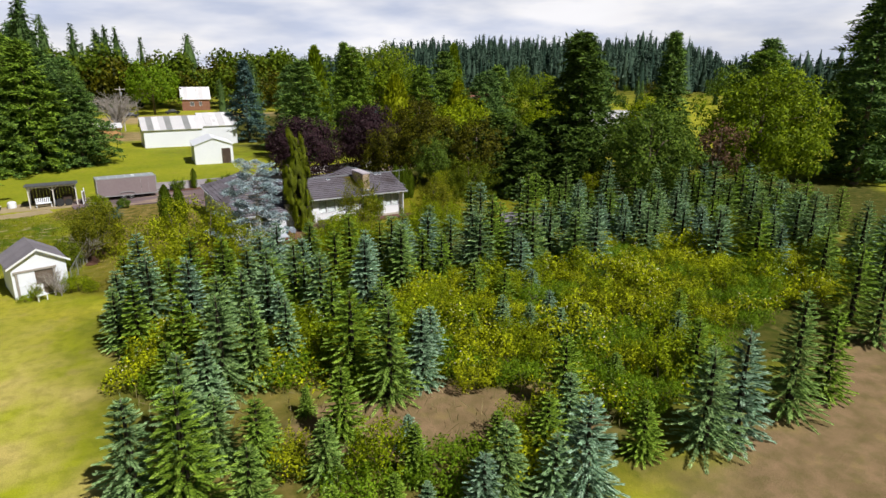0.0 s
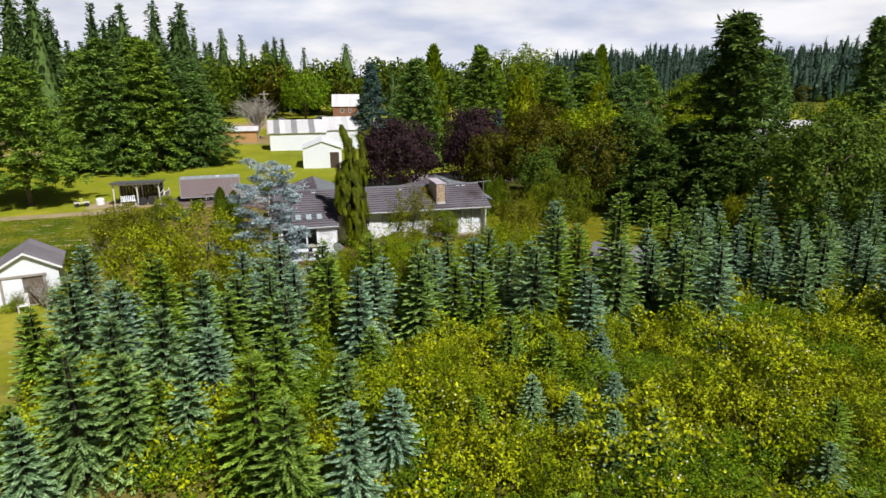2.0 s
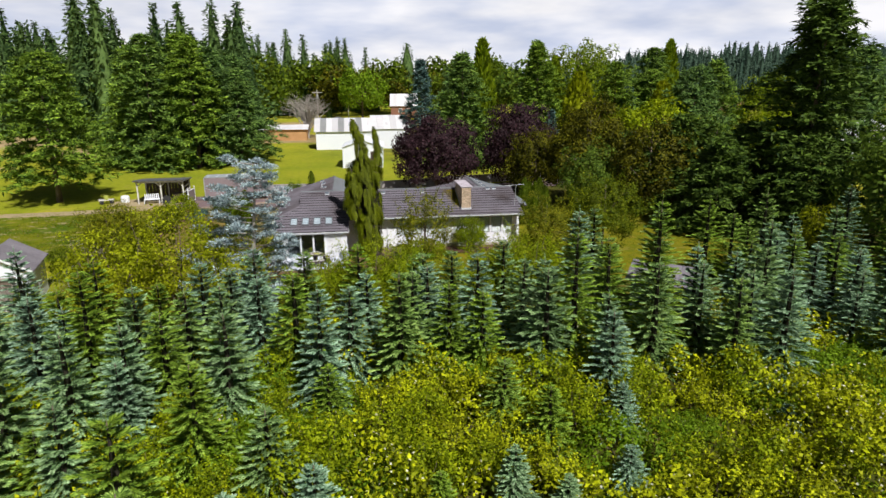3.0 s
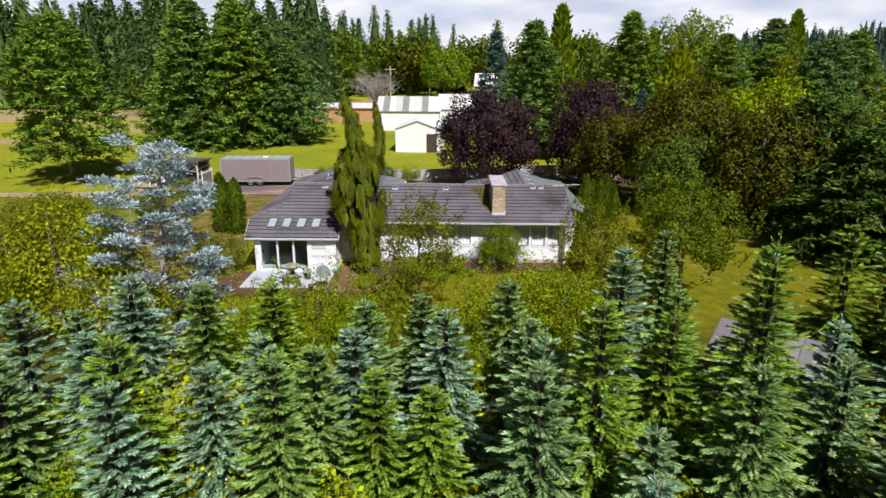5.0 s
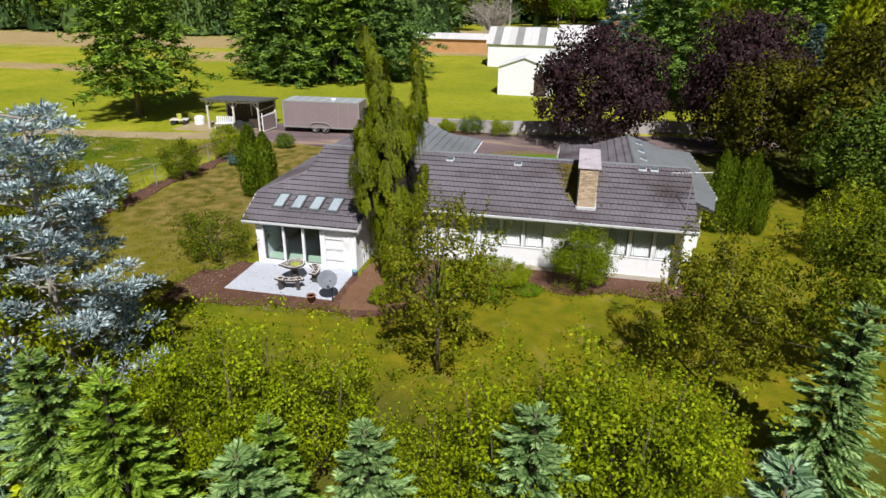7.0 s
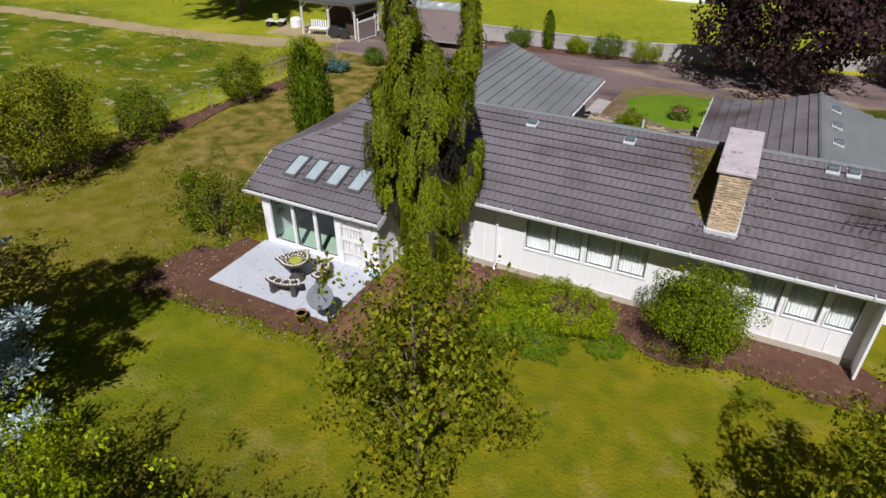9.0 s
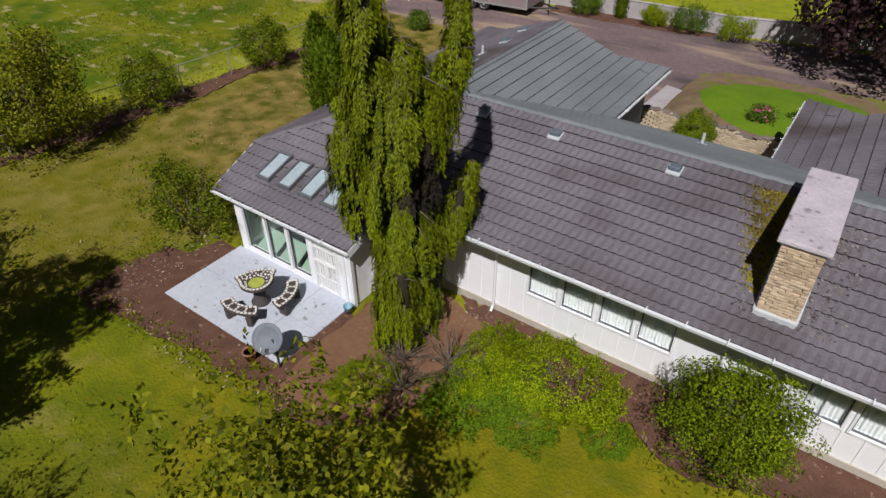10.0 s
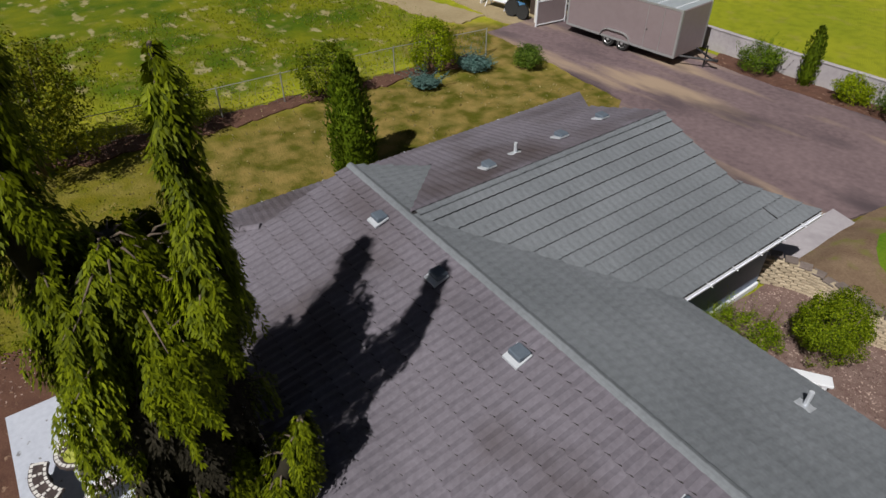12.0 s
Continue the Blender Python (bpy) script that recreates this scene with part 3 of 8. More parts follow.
def ground_mat():
    m, n, l, b = nodes_of("ground")
    geo = n.new("ShaderNodeNewGeometry")
    pos = geo.outputs["Position"]
    grass = mixrgb(n, l, noise_fac(n, l, pos, 0.22, 5, 0.35, 0.65), (0.30, 0.345, 0.010), (0.48, 0.44, 0.04))
    grass = mixrgb(n, l, noise_fac(n, l, pos, 5.0, 4, 0.3, 0.7), grass, mixrgb(n, l, 0.22, grass, (0.11, 0.14, 0.010)))
    dry = mixrgb(n, l, noise_fac(n, l, pos, 1.3, 7, 0.38, 0.62), (0.285, 0.205, 0.062), (0.095, 0.092, 0.008))
    soil = mixrgb(n, l, noise_fac(n, l, pos, 0.8, 6, 0.35, 0.65), (0.30, 0.20, 0.115), (0.20, 0.14, 0.07))
    bright = mixrgb(n, l, noise_fac(n, l, pos, 0.12, 4, 0.3, 0.7), (0.22, 0.27, 0.012), (0.34, 0.35, 0.02))
    field = mixrgb(n, l, noise_fac(n, l, pos, 0.35, 5, 0.4, 0.6), (0.066, 0.120, 0.002), (0.185, 0.200, 0.006))
    dead = mixrgb(n, l, noise_fac(n, l, pos, 0.7, 9, 0.58, 0.64, (1.0, 1.8, 1.0)), field, (0.36, 0.32, 0.16))
    olive = mixrgb(n, l, noise_fac(n, l, pos, 1.3, 9, 0.32, 0.70), (0.125, 0.150, 0.002), (0.245, 0.205, 0.008))
    # dark plant-floor earth, darkened further to stand in for shade between plants
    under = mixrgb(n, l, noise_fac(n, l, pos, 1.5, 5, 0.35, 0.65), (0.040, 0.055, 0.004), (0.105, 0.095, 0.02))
    tan = mixrgb(n, l, noise_fac(n, l, pos, 0.2, 4, 0.3, 0.7), (0.40, 0.29, 0.14), (0.48, 0.36, 0.20))
    pale = mixrgb(n, l, noise_fac(n, l, pos, 0.3, 6, 0.36, 0.64), (0.37, 0.40, 0.018), (0.56, 0.46, 0.14))
    col = grass
    for paint, spots in (
        (mixrgb(n, l, 0.8, dry, grass), ((-12, 30, 12, 26),)),
        (bright, ((-2, 105, 42, 24), (-26, 84, 22, 9))),
        (dead, ((-12, 64, 9.5, 10), (-30, 66, 16, 10), (-20, 57, 13, 9))),
        (tan, ((-90, 150, 62, 17), (-24, 128, 20, 8), (0, 150, 26, 10), (40, 195, 70, 14), (-50, 108, 16, 3.0))),
        # dark earth beneath trees, with their shade put into the colour
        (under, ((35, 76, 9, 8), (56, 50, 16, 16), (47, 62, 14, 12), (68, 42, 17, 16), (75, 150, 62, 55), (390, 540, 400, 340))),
        (olive, ((20, 48, 17, 8.5), (36, 56, 12, 14))),
        (mixrgb(n, l, 0.8, olive, field), ((5, 49.5, 8, 6.5),)),
        (mixrgb(n, l, 0.5, dry, olive), ((5.0, 56, 3.6, 6.0), (1.2, 57, 3.4, 9.0), (2.5, 49, 5.0, 5.0))),
        (dry, ((3.9, 66, 4.6, 9.5), (-1.6, 73.2, 3.6, 3.2), (6.8, 72.6, 3.0, 2.8), (16.3, 73.6, 2.0, 4.5))),
        # plot floor, its dark tone doubling as shaded gaps between the brambles
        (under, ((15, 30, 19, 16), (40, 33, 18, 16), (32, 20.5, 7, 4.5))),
        (mixrgb(n, l, 0.6, soil, olive), ((4.5, 26.2, 4.5, 2.4),)),
        (mixrgb(n, l, 0.45, dry, under), ((5.5, 20.0, 6.0, 5.0),)),
        (pale, ((-13, 24, 11.5, 22),)),
        (soil, ((27, 8.5, 17, 6.0), (9.8, 22.4, 4.6, 2.8), (14.6, 19.6, 3.4, 2.6), (34, 13, 9, 4))),
    ):
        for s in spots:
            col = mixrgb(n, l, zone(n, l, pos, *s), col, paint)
    col = mixrgb(n, l, noise_fac(n, l, pos, 1.7, 6, 0.46, 0.62), col, mixrgb(n, l, 0.24, col, (0.06, 0.09, 0.004)))
    col = mixrgb(n, l, noise_fac(n, l, pos, 0.9, 7, 0.57, 0.70), col, mixrgb(n, l, 0.35, col, (0.36, 0.28, 0.10)))
    col = mixrgb(n, l, noise_fac(n, l, pos, 22.0, 3, 0.35, 0.75), col, mixrgb(n, l, 0.25, col, (0.05, 0.055, 0.012)))
    l.new(col, b.inputs["Base Color"])
    b.inputs["Roughness"].default_value = 0.95
    b.inputs["Specular IOR Level"].default_value = 0.15
    bp = n.new("ShaderNodeBump")
    bp.inputs["Strength"].default_value, bp.inputs["Distance"].default_value = 0.7, 0.06
    tx = n.new("ShaderNodeTexNoise")
    tx.inputs["Scale"].default_value, tx.inputs["Detail"].default_value = 14, 5
    l.new(pos, tx.inputs["Vector"])
    l.new(tx.outputs["Fac"], bp.inputs["Height"])
    l.new(bp.outputs[0], b.inputs["Normal"])
    return m


M["ground"] = ground_mat()
near = np.arange(-60, 120.1, 1.5)
xs = np.concatenate([[-4500, -2500, -1200, -600, -350, -200, -120, -85], near, [150, 200, 280, 400, 700, 1200, 2500, 4500]])
ys = xs + 20


def far_rise(x, y):
    """Hills far off behind the woods."""
    ax, d = math.degrees(math.atan2(x - 20, y - 40)), math.hypot(x - 20, y - 40)
    edge = min(1.0, max(0.0, (ax - 16) / 14)) * min(1.0, max(0.0, (57 - ax) / 7))
    return 25 * edge * edge * (3 - 2 * edge) * min(1, max(0, (d - 330) / 330))


def ground_z(x, y):
    d = math.hypot(x - 18, y - 60)
    quiet = min(1.0, max(0.12, (d - 16) / 30))
    return 0.11 * quiet * (noise.noise((x * 0.09, y * 0.09, 0)) + 0.5 * noise.noise((x * 0.3, y * 0.3, 4))) - 0.02 + far_rise(x, y)


gs = Shape()
gs.v = [(float(x), float(y), ground_z(x, y)) for y in ys for x in xs]
nx = len(xs)
gs.f = [(j * nx + i, j * nx + i + 1, (j + 1) * nx + i + 1, (j + 1) * nx + i) for j in range(len(ys) - 1) for i in range(nx - 1)]
part("ground", gs, M["ground"], label="mown and rough grass with dry patches and bare soil", smooth=True, category="ground", kind="structure")


def wander(poly, step=0.5, amp=0.12, seed=1):
    """An outline with a wandering edge."""
    out = []
    for (ax, ay), (bx, by) in zip(poly, poly[1:] + poly[:1]):
        k = max(1, int(math.hypot(bx - ax, by - ay) / step))
        for i in range(k):
            x, y = ax + (bx - ax) * i / k, ay + (by - ay) * i / k
            n1, n2 = noise.noise((x * 0.8, y * 0.8, seed)), noise.noise((x * 0.8, y * 0.8, seed + 7))
            m1, m2 = noise.noise((x * 3.1, y * 3.1, seed)), noise.noise((x * 3.1, y * 3.1, seed + 7))
            out.append((x + amp * (n1 + 0.6 * m1), y + amp * (n2 + 0.6 * m2)))
    return out


def sheet(name, poly, z, mat, label, category, amp=0.12, seed=1, thick=0.06, kind="structure"):
    return part(name, Shape().prism(wander(poly, 0.22, amp, seed), z - thick - 0.15, z), mat, label=label, category=category, kind=kind)


M["asphalt"] = surface("asphalt", (0.118, 0.084, 0.092), (0.235, 0.170, 0.178), 0.9, 0.30, 5, stain=(0.37, 0.275, 0.20), stain_at=(0.53, 0.66), stain_scale=0.30, bump=0.3, bump_scale=60,
                       stain_stretch=(0.35, 1.9, 1.0), patch=((0.088, 0.066, 0.074), 0.34, 5, 0.52, 0.70, (0.6, 1.3, 1.0)))
M["mulch"] = surface("mulch", (0.070, 0.032, 0.023), (0.165, 0.084, 0.058), 0.95, 2.5, 28, stain=(0.30, 0.20, 0.14), stain_at=(0.62, 0.7), stain_scale=7, bump=0.8, bump_scale=45)
M["bare_soil"] = surface("bare_soil", (0.15, 0.074, 0.043), (0.22, 0.122, 0.074), 0.95, 1.5, 12, bump=0.5)
M["gravel"] = surface("gravel", (0.12, 0.07, 0.06), (0.27, 0.19, 0.17), 0.9, 4, 34, bump=0.8, bump_scale=60)
M["court_stone"] = foliage("court_stone", (0.10, 0.055, 0.05), (0.46, 0.35, 0.30), None, 0.0)
M["dirt_track"] = surface("dirt_track", (0.30, 0.235, 0.13), (0.42, 0.34, 0.21), 0.95, 0.6, 8, bump=0.4)
M["lawn"] = surface("lawn", (0.07, 0.155, 0.004), (0.165, 0.255, 0.009), 0.95, 0.8, 12, bump=0.6, bump_scale=25)
M["concrete"] = surface("concrete", (0.42, 0.45, 0.54), (0.56, 0.59, 0.68), 0.85, 0.7, 10, stain=(0.22, 0.22, 0.24), stain_at=(0.64, 0.70), stain_scale=6.0, bump=0.1)

sheet("driveway", [(-2.6, 74.6), (2.4, 74.3), (6.6, 73.9), (8.6, 71.2), (9.3, 69.4), (16.6, 69.4), (16.2, 72.7), (16.5, 75.4), (18.0, 76.4), (23, 76.6), (28, 77.6), (34, 80.5), (46, 84),
                   (46, 87), (32, 84.2), (23, 82.5), (14.5, 80.9), (7.5, 80.9), (0.5, 81.2), (-2.2, 80.6), (-3.0, 77.5)], 0.05, M["asphalt"], "worn reddish-grey asphalt driveway", "driveway", 0.18, 3)
sheet("dirt_track", [(-4.6, 74.4), (-6, 73.6), (-14, 72.6), (-40, 72.0), (-90, 76), (-90, 77.4), (-40, 73.6), (-14, 74.4), (-6, 75.8), (-4.8, 76.2)], 0.035, M["dirt_track"], "pale two-wheel dirt track through the grass", "track", 0.35, 5)
sheet("mulch_bed", [(7.6, 50.7), (9.2, 50.9), (14.4, 51.4), (14.9, 51.0), (16.6, 51.8), (17.4, 53.6), (17.2, 55.0), (16.0, 55.9), (14.2, 56.3), (14.2, 54.2), (9.0, 54.3), (8.7, 53.6), (7.6, 53.4)],
      0.035, M["mulch"], "red-brown bark mulch round the patio", "mulch", 0.3, 11)
sheet("mulch_strip", [(17.3, 55.2), (19.4, 54.5), (21.0, 55.0), (22.2, 54.5), (24.0, 55.1), (27.2, 54.9), (27.6, 55.4), (26.6, 56.55), (15.9, 56.55), (16.6, 55.8)], 0.04, M["mulch"], "red-brown bark mulch along the white wall", "mulch", 0.3, 13)
sheet("bare_patch", [(14.4, 51.5), (15.8, 51.7), (17.0, 52.8), (17.6, 54.2), (17.2, 55.8), (15.6, 56.2), (14.35, 55.6), (14.2, 53.2)], 0.05, M["bare_soil"], "bare reddish soil beside the patio", "soil", 0.14, 17)
sheet("fence_bed", [(-1.9, 52.5), (-0.9, 52.8), (-0.5, 58), (-0.4, 64), (0.1, 71.6), (-0.9, 71.8), (-1.3, 64), (-1.6, 58)], 0.03, M["mulch"], "brown mulch strip under the wire fence", "mulch", 0.45, 19)
sheet("court_gravel", [(16.3, 63.0), (21.6, 63.0), (21.6, 69.0), (16.3, 69.2)], 0.03, M["gravel"], "red-brown gravel of the small court", "gravel", 0.05, 23)
sheet("wall_bed", [(6.2, 80.0), (9.5, 79.9), (13.6, 80.2), (15.2, 80.6), (15.4, 81.3), (6.0, 81.3)], 0.07, M["mulch"], "brown planting strip along the low wall", "mulch", 0.12, 29)
sheet("shelter_dirt", [(-9.4, 76.4), (-2.4, 76.2), (-2.2, 80.5), (-7, 81), (-9.6, 79)], 0.045, M["dirt_track"], "bare trodden earth round the open shelter", "soil", 0.3, 31)


# ---------------------------------------------------------------- the house
M["roof"] = surface("roof_panel", (0.114, 0.103, 0.124), (0.205, 0.188, 0.224), 0.75, 0.5, 14, stain=(0.078, 0.062, 0.066), stain_at=(0.48, 0.72), stain_scale=0.45, bump=0.35, bump_scale=90, per_object=0.07, spec=0.35)
# back and side slopes: grey-green tiles, sky sheen put into the lighter colour
M["roof_green_sheen"] = surface("roof_panel_green_sheen", (0.135, 0.148, 0.164), (0.220, 0.238, 0.262), 0.7, 0.5, 14, bump=0.3, bump_scale=90, per_object=0.035, spec=0.35)
M["roof_under"] = surface("roof_deck", (0.05, 0.045, 0.045), (0.08, 0.075, 0.075), 0.9)
M["white"] = surface("white_paint", (0.82, 0.83, 0.89), (0.88, 0.89, 0.95), 0.55, 0.8, 6, stain=(0.60, 0.59, 0.56), stain_at=(0.62, 0.8), stain_scale=0.7, bump=0.05)
M["trim"] = surface("white_trim", (0.74, 0.76, 0.82), (0.83, 0.85, 0.90), 0.45, 2, 12, bump=0.0)
M["foundation"] = surface("foundation", (0.42, 0.38, 0.33), (0.56, 0.52, 0.46), 0.9, 1.5, 10)
M["brick"] = surface("tan_brick", (0.42, 0.31, 0.21), (0.66, 0.53, 0.40), 0.9, 3, 26, stain=(0.24, 0.17, 0.11), stain_at=(0.6, 0.75), stain_scale=3, bump=0.5, bump_scale=60, per_object=0.22)
M["mortar"] = surface("mortar", (0.36, 0.28, 0.20), (0.48, 0.38, 0.28), 0.95, 4, 30)
M["cap"] = surface("chimney_cap", (0.40, 0.36, 0.42), (0.62, 0.56, 0.63), 0.9, 1.8, 14, stain=(0.24, 0.21, 0.23), stain_at=(0.60, 0.68), stain_scale=3.5, bump=0.6)
M["flashing"] = surface("grey_flashing", (0.50, 0.53, 0.58), (0.66, 0.69, 0.74), 0.5, 2, 10, metal=0.2)
M["vent_cap"] = surface("vent_cap", (0.09, 0.095, 0.11), (0.14, 0.145, 0.16), 0.5, 2, 10)
M["vent_hood"] = surface("vent_hood", (0.09, 0.115, 0.15), (0.14, 0.17, 0.21), 0.5, 2, 10)
M["glass"] = glass_mat("window_glass", (0.90, 0.95, 0.94))
M["sky_glass"] = glass_mat("skylight_glass", (0.75, 0.8, 0.82), 0.08)
M["curtain"] = surface("curtain", (0.76, 0.77, 0.80), (0.88, 0.89, 0.92), 0.9, 3, 20)
# grey-blue of the sky reflected in the skylights, put into a colour
M["skylight_sky_tone"] = surface("skylight_sky_tone", (0.36, 0.41, 0.46), (0.50, 0.55, 0.60), 0.8)
M["room"] = surface("room_plaster", (0.35, 0.34, 0.31), (0.45, 0.44, 0.40), 0.9)
# sunroom floor colour raised and greened in place of light from the skylights
M["floor_skylit_green"] = surface("sunroom_floor", (0.30, 0.46, 0.36), (0.42, 0.58, 0.47), 0.6)
M["bluegrey"] = surface("bluegrey_paint", (0.16, 0.21, 0.31), (0.21, 0.265, 0.37), 0.6, 1, 8)
M["moss"] = foliage("moss", (0.19, 0.16, 0.012), (0.42, 0.36, 0.03), None, 0.15, 0.9)
M["moss_brown"] = foliage("moss_brown", (0.10, 0.075, 0.02), (0.24, 0.19, 0.06), None, 0.1, 0.9)
M["debris"] = foliage("leaf_litter", (0.06, 0.05, 0.045), (0.32, 0.29, 0.27), None, 0.1, 0.9)
M["grille"] = surface("white_iron", (0.75, 0.75, 0.77), (0.84, 0.84, 0.86), 0.4, 2, 9, bump=0)
M["soffit"] = surface("soffit", (0.55, 0.55, 0.56), (0.66, 0.66, 0.67), 0.7)

house = thing("house", "single-storey white ranch house with grey tiled roof", "house")
roof = part("roof", Shape().box(11, 60, 3.3, 12, 61, 3.31), M["roof_under"], house, "dark grey stone-coated metal tiles")

EXPO, PANEL, WAVES = 0.365, 1.30, 7


M["lap_riser"] = surface("lap_riser", (0.030, 0.027, 0.030), (0.060, 0.052, 0.052), 0.95, 1.5, 20)


def panel_mesh(mat, roll=1.0):
    """One interlocking panel: a rolled profile with a wavy lower lip and a darker riser face below it."""
    s, n = Shape(), WAVES * 4
    for i in range(n + 1):
        x = PANEL * i / n
        c = roll * math.cos(2 * math.pi * i / 4)
        s.v += [(x, 0.012, 0.0), (x, -0.026 * c, 0.056 + 0.018 * c), (x, EXPO * 0.5, 0.028 + 0.014 * c), (x, EXPO + 0.02, 0.010 + 0.006 * c)]
    for i in range(n):
        a, b = 4 * i, 4 * i + 4
        s.f += [(a + 1, a, b, b + 1), (a + 1, b + 1, b + 2, a + 2), (a + 2, b + 2, b + 3, a + 3)]
    me = s.mesh("roof_panel", mat)
    me.materials.append(M["lap_riser"])
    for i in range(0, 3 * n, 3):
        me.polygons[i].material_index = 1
    return me


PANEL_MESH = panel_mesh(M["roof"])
PANEL_MESH_G = panel_mesh(M["roof_green_sheen"], 0.28)
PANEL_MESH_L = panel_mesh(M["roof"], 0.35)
panel_jobs = []


def roof_slope(polys, height, down, u0, v0, mat="roof"):
    """Courses of interlocking panels over convex outlines of the plan. height: z of (x, y); down: unit (x, y) downhill; v0: eave line."""
    deck = Shape()
    for poly in polys:
        deck.prism(poly, lambda x, y: height(x, y) - 0.10, lambda x, y: height(x, y) - 0.012)
    part("roof_deck", deck, M["roof_under"], roof)
    dv = Vector((-down[0], -down[1], 0))
    e0 = Vector((0, 0, height(0, 0)))
    dv.z = height(dv.x, dv.y) - height(0, 0)
    k = dv.length                      # slope metres per plan metre
    dv.normalize()
    du = Vector((-down[1], down[0], 0))
    nrm = du.cross(dv)
    panel_jobs.append((polys, height, down, u0, v0, mat, dv, du, nrm, k))


def lay_panels():
    for polys, height, down, u0, v0, mat, dv, du, nrm, k in panel_jobs:
        src = PANEL_MESH_G if mat == "roof_green_sheen" else PANEL_MESH if down[1] else PANEL_MESH_L

        def plan(u, v):                # slope metres to plan
            return (du.x * u - down[0] * v / k, du.y * u - down[1] * v / k)
        for poly in polys:
            uv = [((x * du.x + y * du.y), -(x * down[0] + y * down[1]) * k) for x, y in poly]
            area = sum(a[0] * b[1] - b[0] * a[1] for a, b in zip(uv, uv[1:] + uv[:1]))
            if area < 0:
                uv.reverse()
            edges = [(a, b) for a, b in zip(uv, uv[1:] + uv[:1])]

            def inside(u, v):
                return all((b[0] - a[0]) * (v - a[1]) - (b[1] - a[1]) * (u - a[0]) >= -0.012 * math.hypot(b[0] - a[0], b[1] - a[1]) for a, b in edges)
            us, vs = [p[0] for p in uv], [p[1] for p in uv]
            c0 = math.floor((min(vs) - v0 * k) / EXPO + 0.02)
            c1 = math.ceil((max(vs) - v0 * k) / EXPO - 0.02)
            for c in range(c0, c1):
                v = v0 * k + c * EXPO
                shift = (c % 3) * PANEL / 3
                i0 = math.floor((min(us) - u0 - shift) / PANEL)
                i1 = math.ceil((max(us) - u0 - shift) / PANEL)
                for i in range(i0, i1):
                    u = u0 + shift + i * PANEL
                    x, y = plan(u, v)
                    place = Matrix((du, dv, nrm)).transposed().to_4x4()
                    place.translation = (x, y, height(x, y))
                    corners = [inside(u + du_, v + dv_) for du_ in (0.01, PANEL - 0.01) for dv_ in (0.01, EXPO)]
                    if all(corners):
                        ob = new("roof_panel", src)
                    else:
                        bm = bmesh.new()
                        bm.from_mesh(src)
                        for a, b in edges:
                            out = Vector((b[1] - a[1], -(b[0] - a[0]), 0))
                            if out.length < 1e-6 or not bm.faces:
                                continue
                            bmesh.ops.bisect_plane(bm, geom=bm.verts[:] + bm.edges[:] + bm.faces[:], plane_co=(a[0] - u, a[1] - v, 0), plane_no=out.normalized(), clear_outer=True)
                        if len(bm.faces) < 4:
                            bm.free()
                            continue
                        me = bpy.data.meshes.new("roof_panel")
                        bm.to_mesh(me)
                        bm.free()
                        if not me.materials:
                            me.materials.append(M[mat])
                            me.materials.append(M["lap_riser"])
                        ob = new("roof_panel", me)
                    ob.parent = roof
                    ob.matrix_basis = place


def front_z(x, y): return 3.80 - 0.33 * (59.85 - y)
def back_z(x, y): return 3.80 - 0.37 * (y - 59.85)
def left_z(x, y): return 2.56 + 0.33 * (x - 9.1)
def gright_z(x, y): return 3.80 - 0.37 * (x - 13.05)
def wleft_z(x, y): return 2.41 + 0.33 * (x - 21.3)
def wright_z(x, y): return 3.55 - 0.33 * (x - 24.75)


roof_slope([[(10.7, 55.85), (26.85, 55.85), (26.85, 59.85), (10.7, 59.85)], [(9.3, 54.3), (14.2, 54.3), (14.2, 55.85), (9.13, 55.85)], [(9.13, 55.85), (10.7, 55.85), (10.7, 57.7), (9.1, 56.1)]], front_z, (0, -1), 9.2, 54.3)
roof_slope([[(13.05, 59.85), (24.75, 59.85), (24.75, 60.53), (21.3, 63.6), (16.75, 63.55)], [(24.75, 59.85), (26.85, 59.85), (26.85, 60.5), (24.75, 60.5)], [(10.7, 59.85), (13.05, 59.85), (10.7, 62.0)]], back_z, (0, 1), -27, -63.6, "roof_green_sheen")
roof_slope([[(9.1, 56.1), (10.7, 57.7), (10.7, 67.2), (9.1, 68.6)], [(10.7, 62.0), (13.05, 59.85), (13.05, 67.2), (10.7, 67.2)]], left_z, (-1, 0), -69, 9.1)
roof_slope([[(13.05, 59.85), (16.75, 63.55), (16.75, 67.2), (13.05, 67.2)], [(15.2, 67.2), (16.75, 67.2), (16.75, 68.6)]], gright_z, (1, 0), 59, -16.75, "roof_green_sheen")
roof_slope([[(21.3, 63.6), (24.75, 60.53), (24.75, 66.8), (21.3, 66.8)], [(21.3, 66.8), (22.9, 66.8), (21.3, 68.5)]], wleft_z, (-1, 0), -69, 21.3)
roof_slope([[(24.75, 60.53), (28.2, 60.5), (28.2, 66.8), (24.75, 66.8)], [(26.6, 66.8), (28.2, 66.8), (28.2, 68.5)], [(26.87, 58.3), (27.7, 58.1), (28.2, 60.5), (26.87, 60.5)]], wright_z, (1, 0), 60, -28.2, "roof_green_sheen")


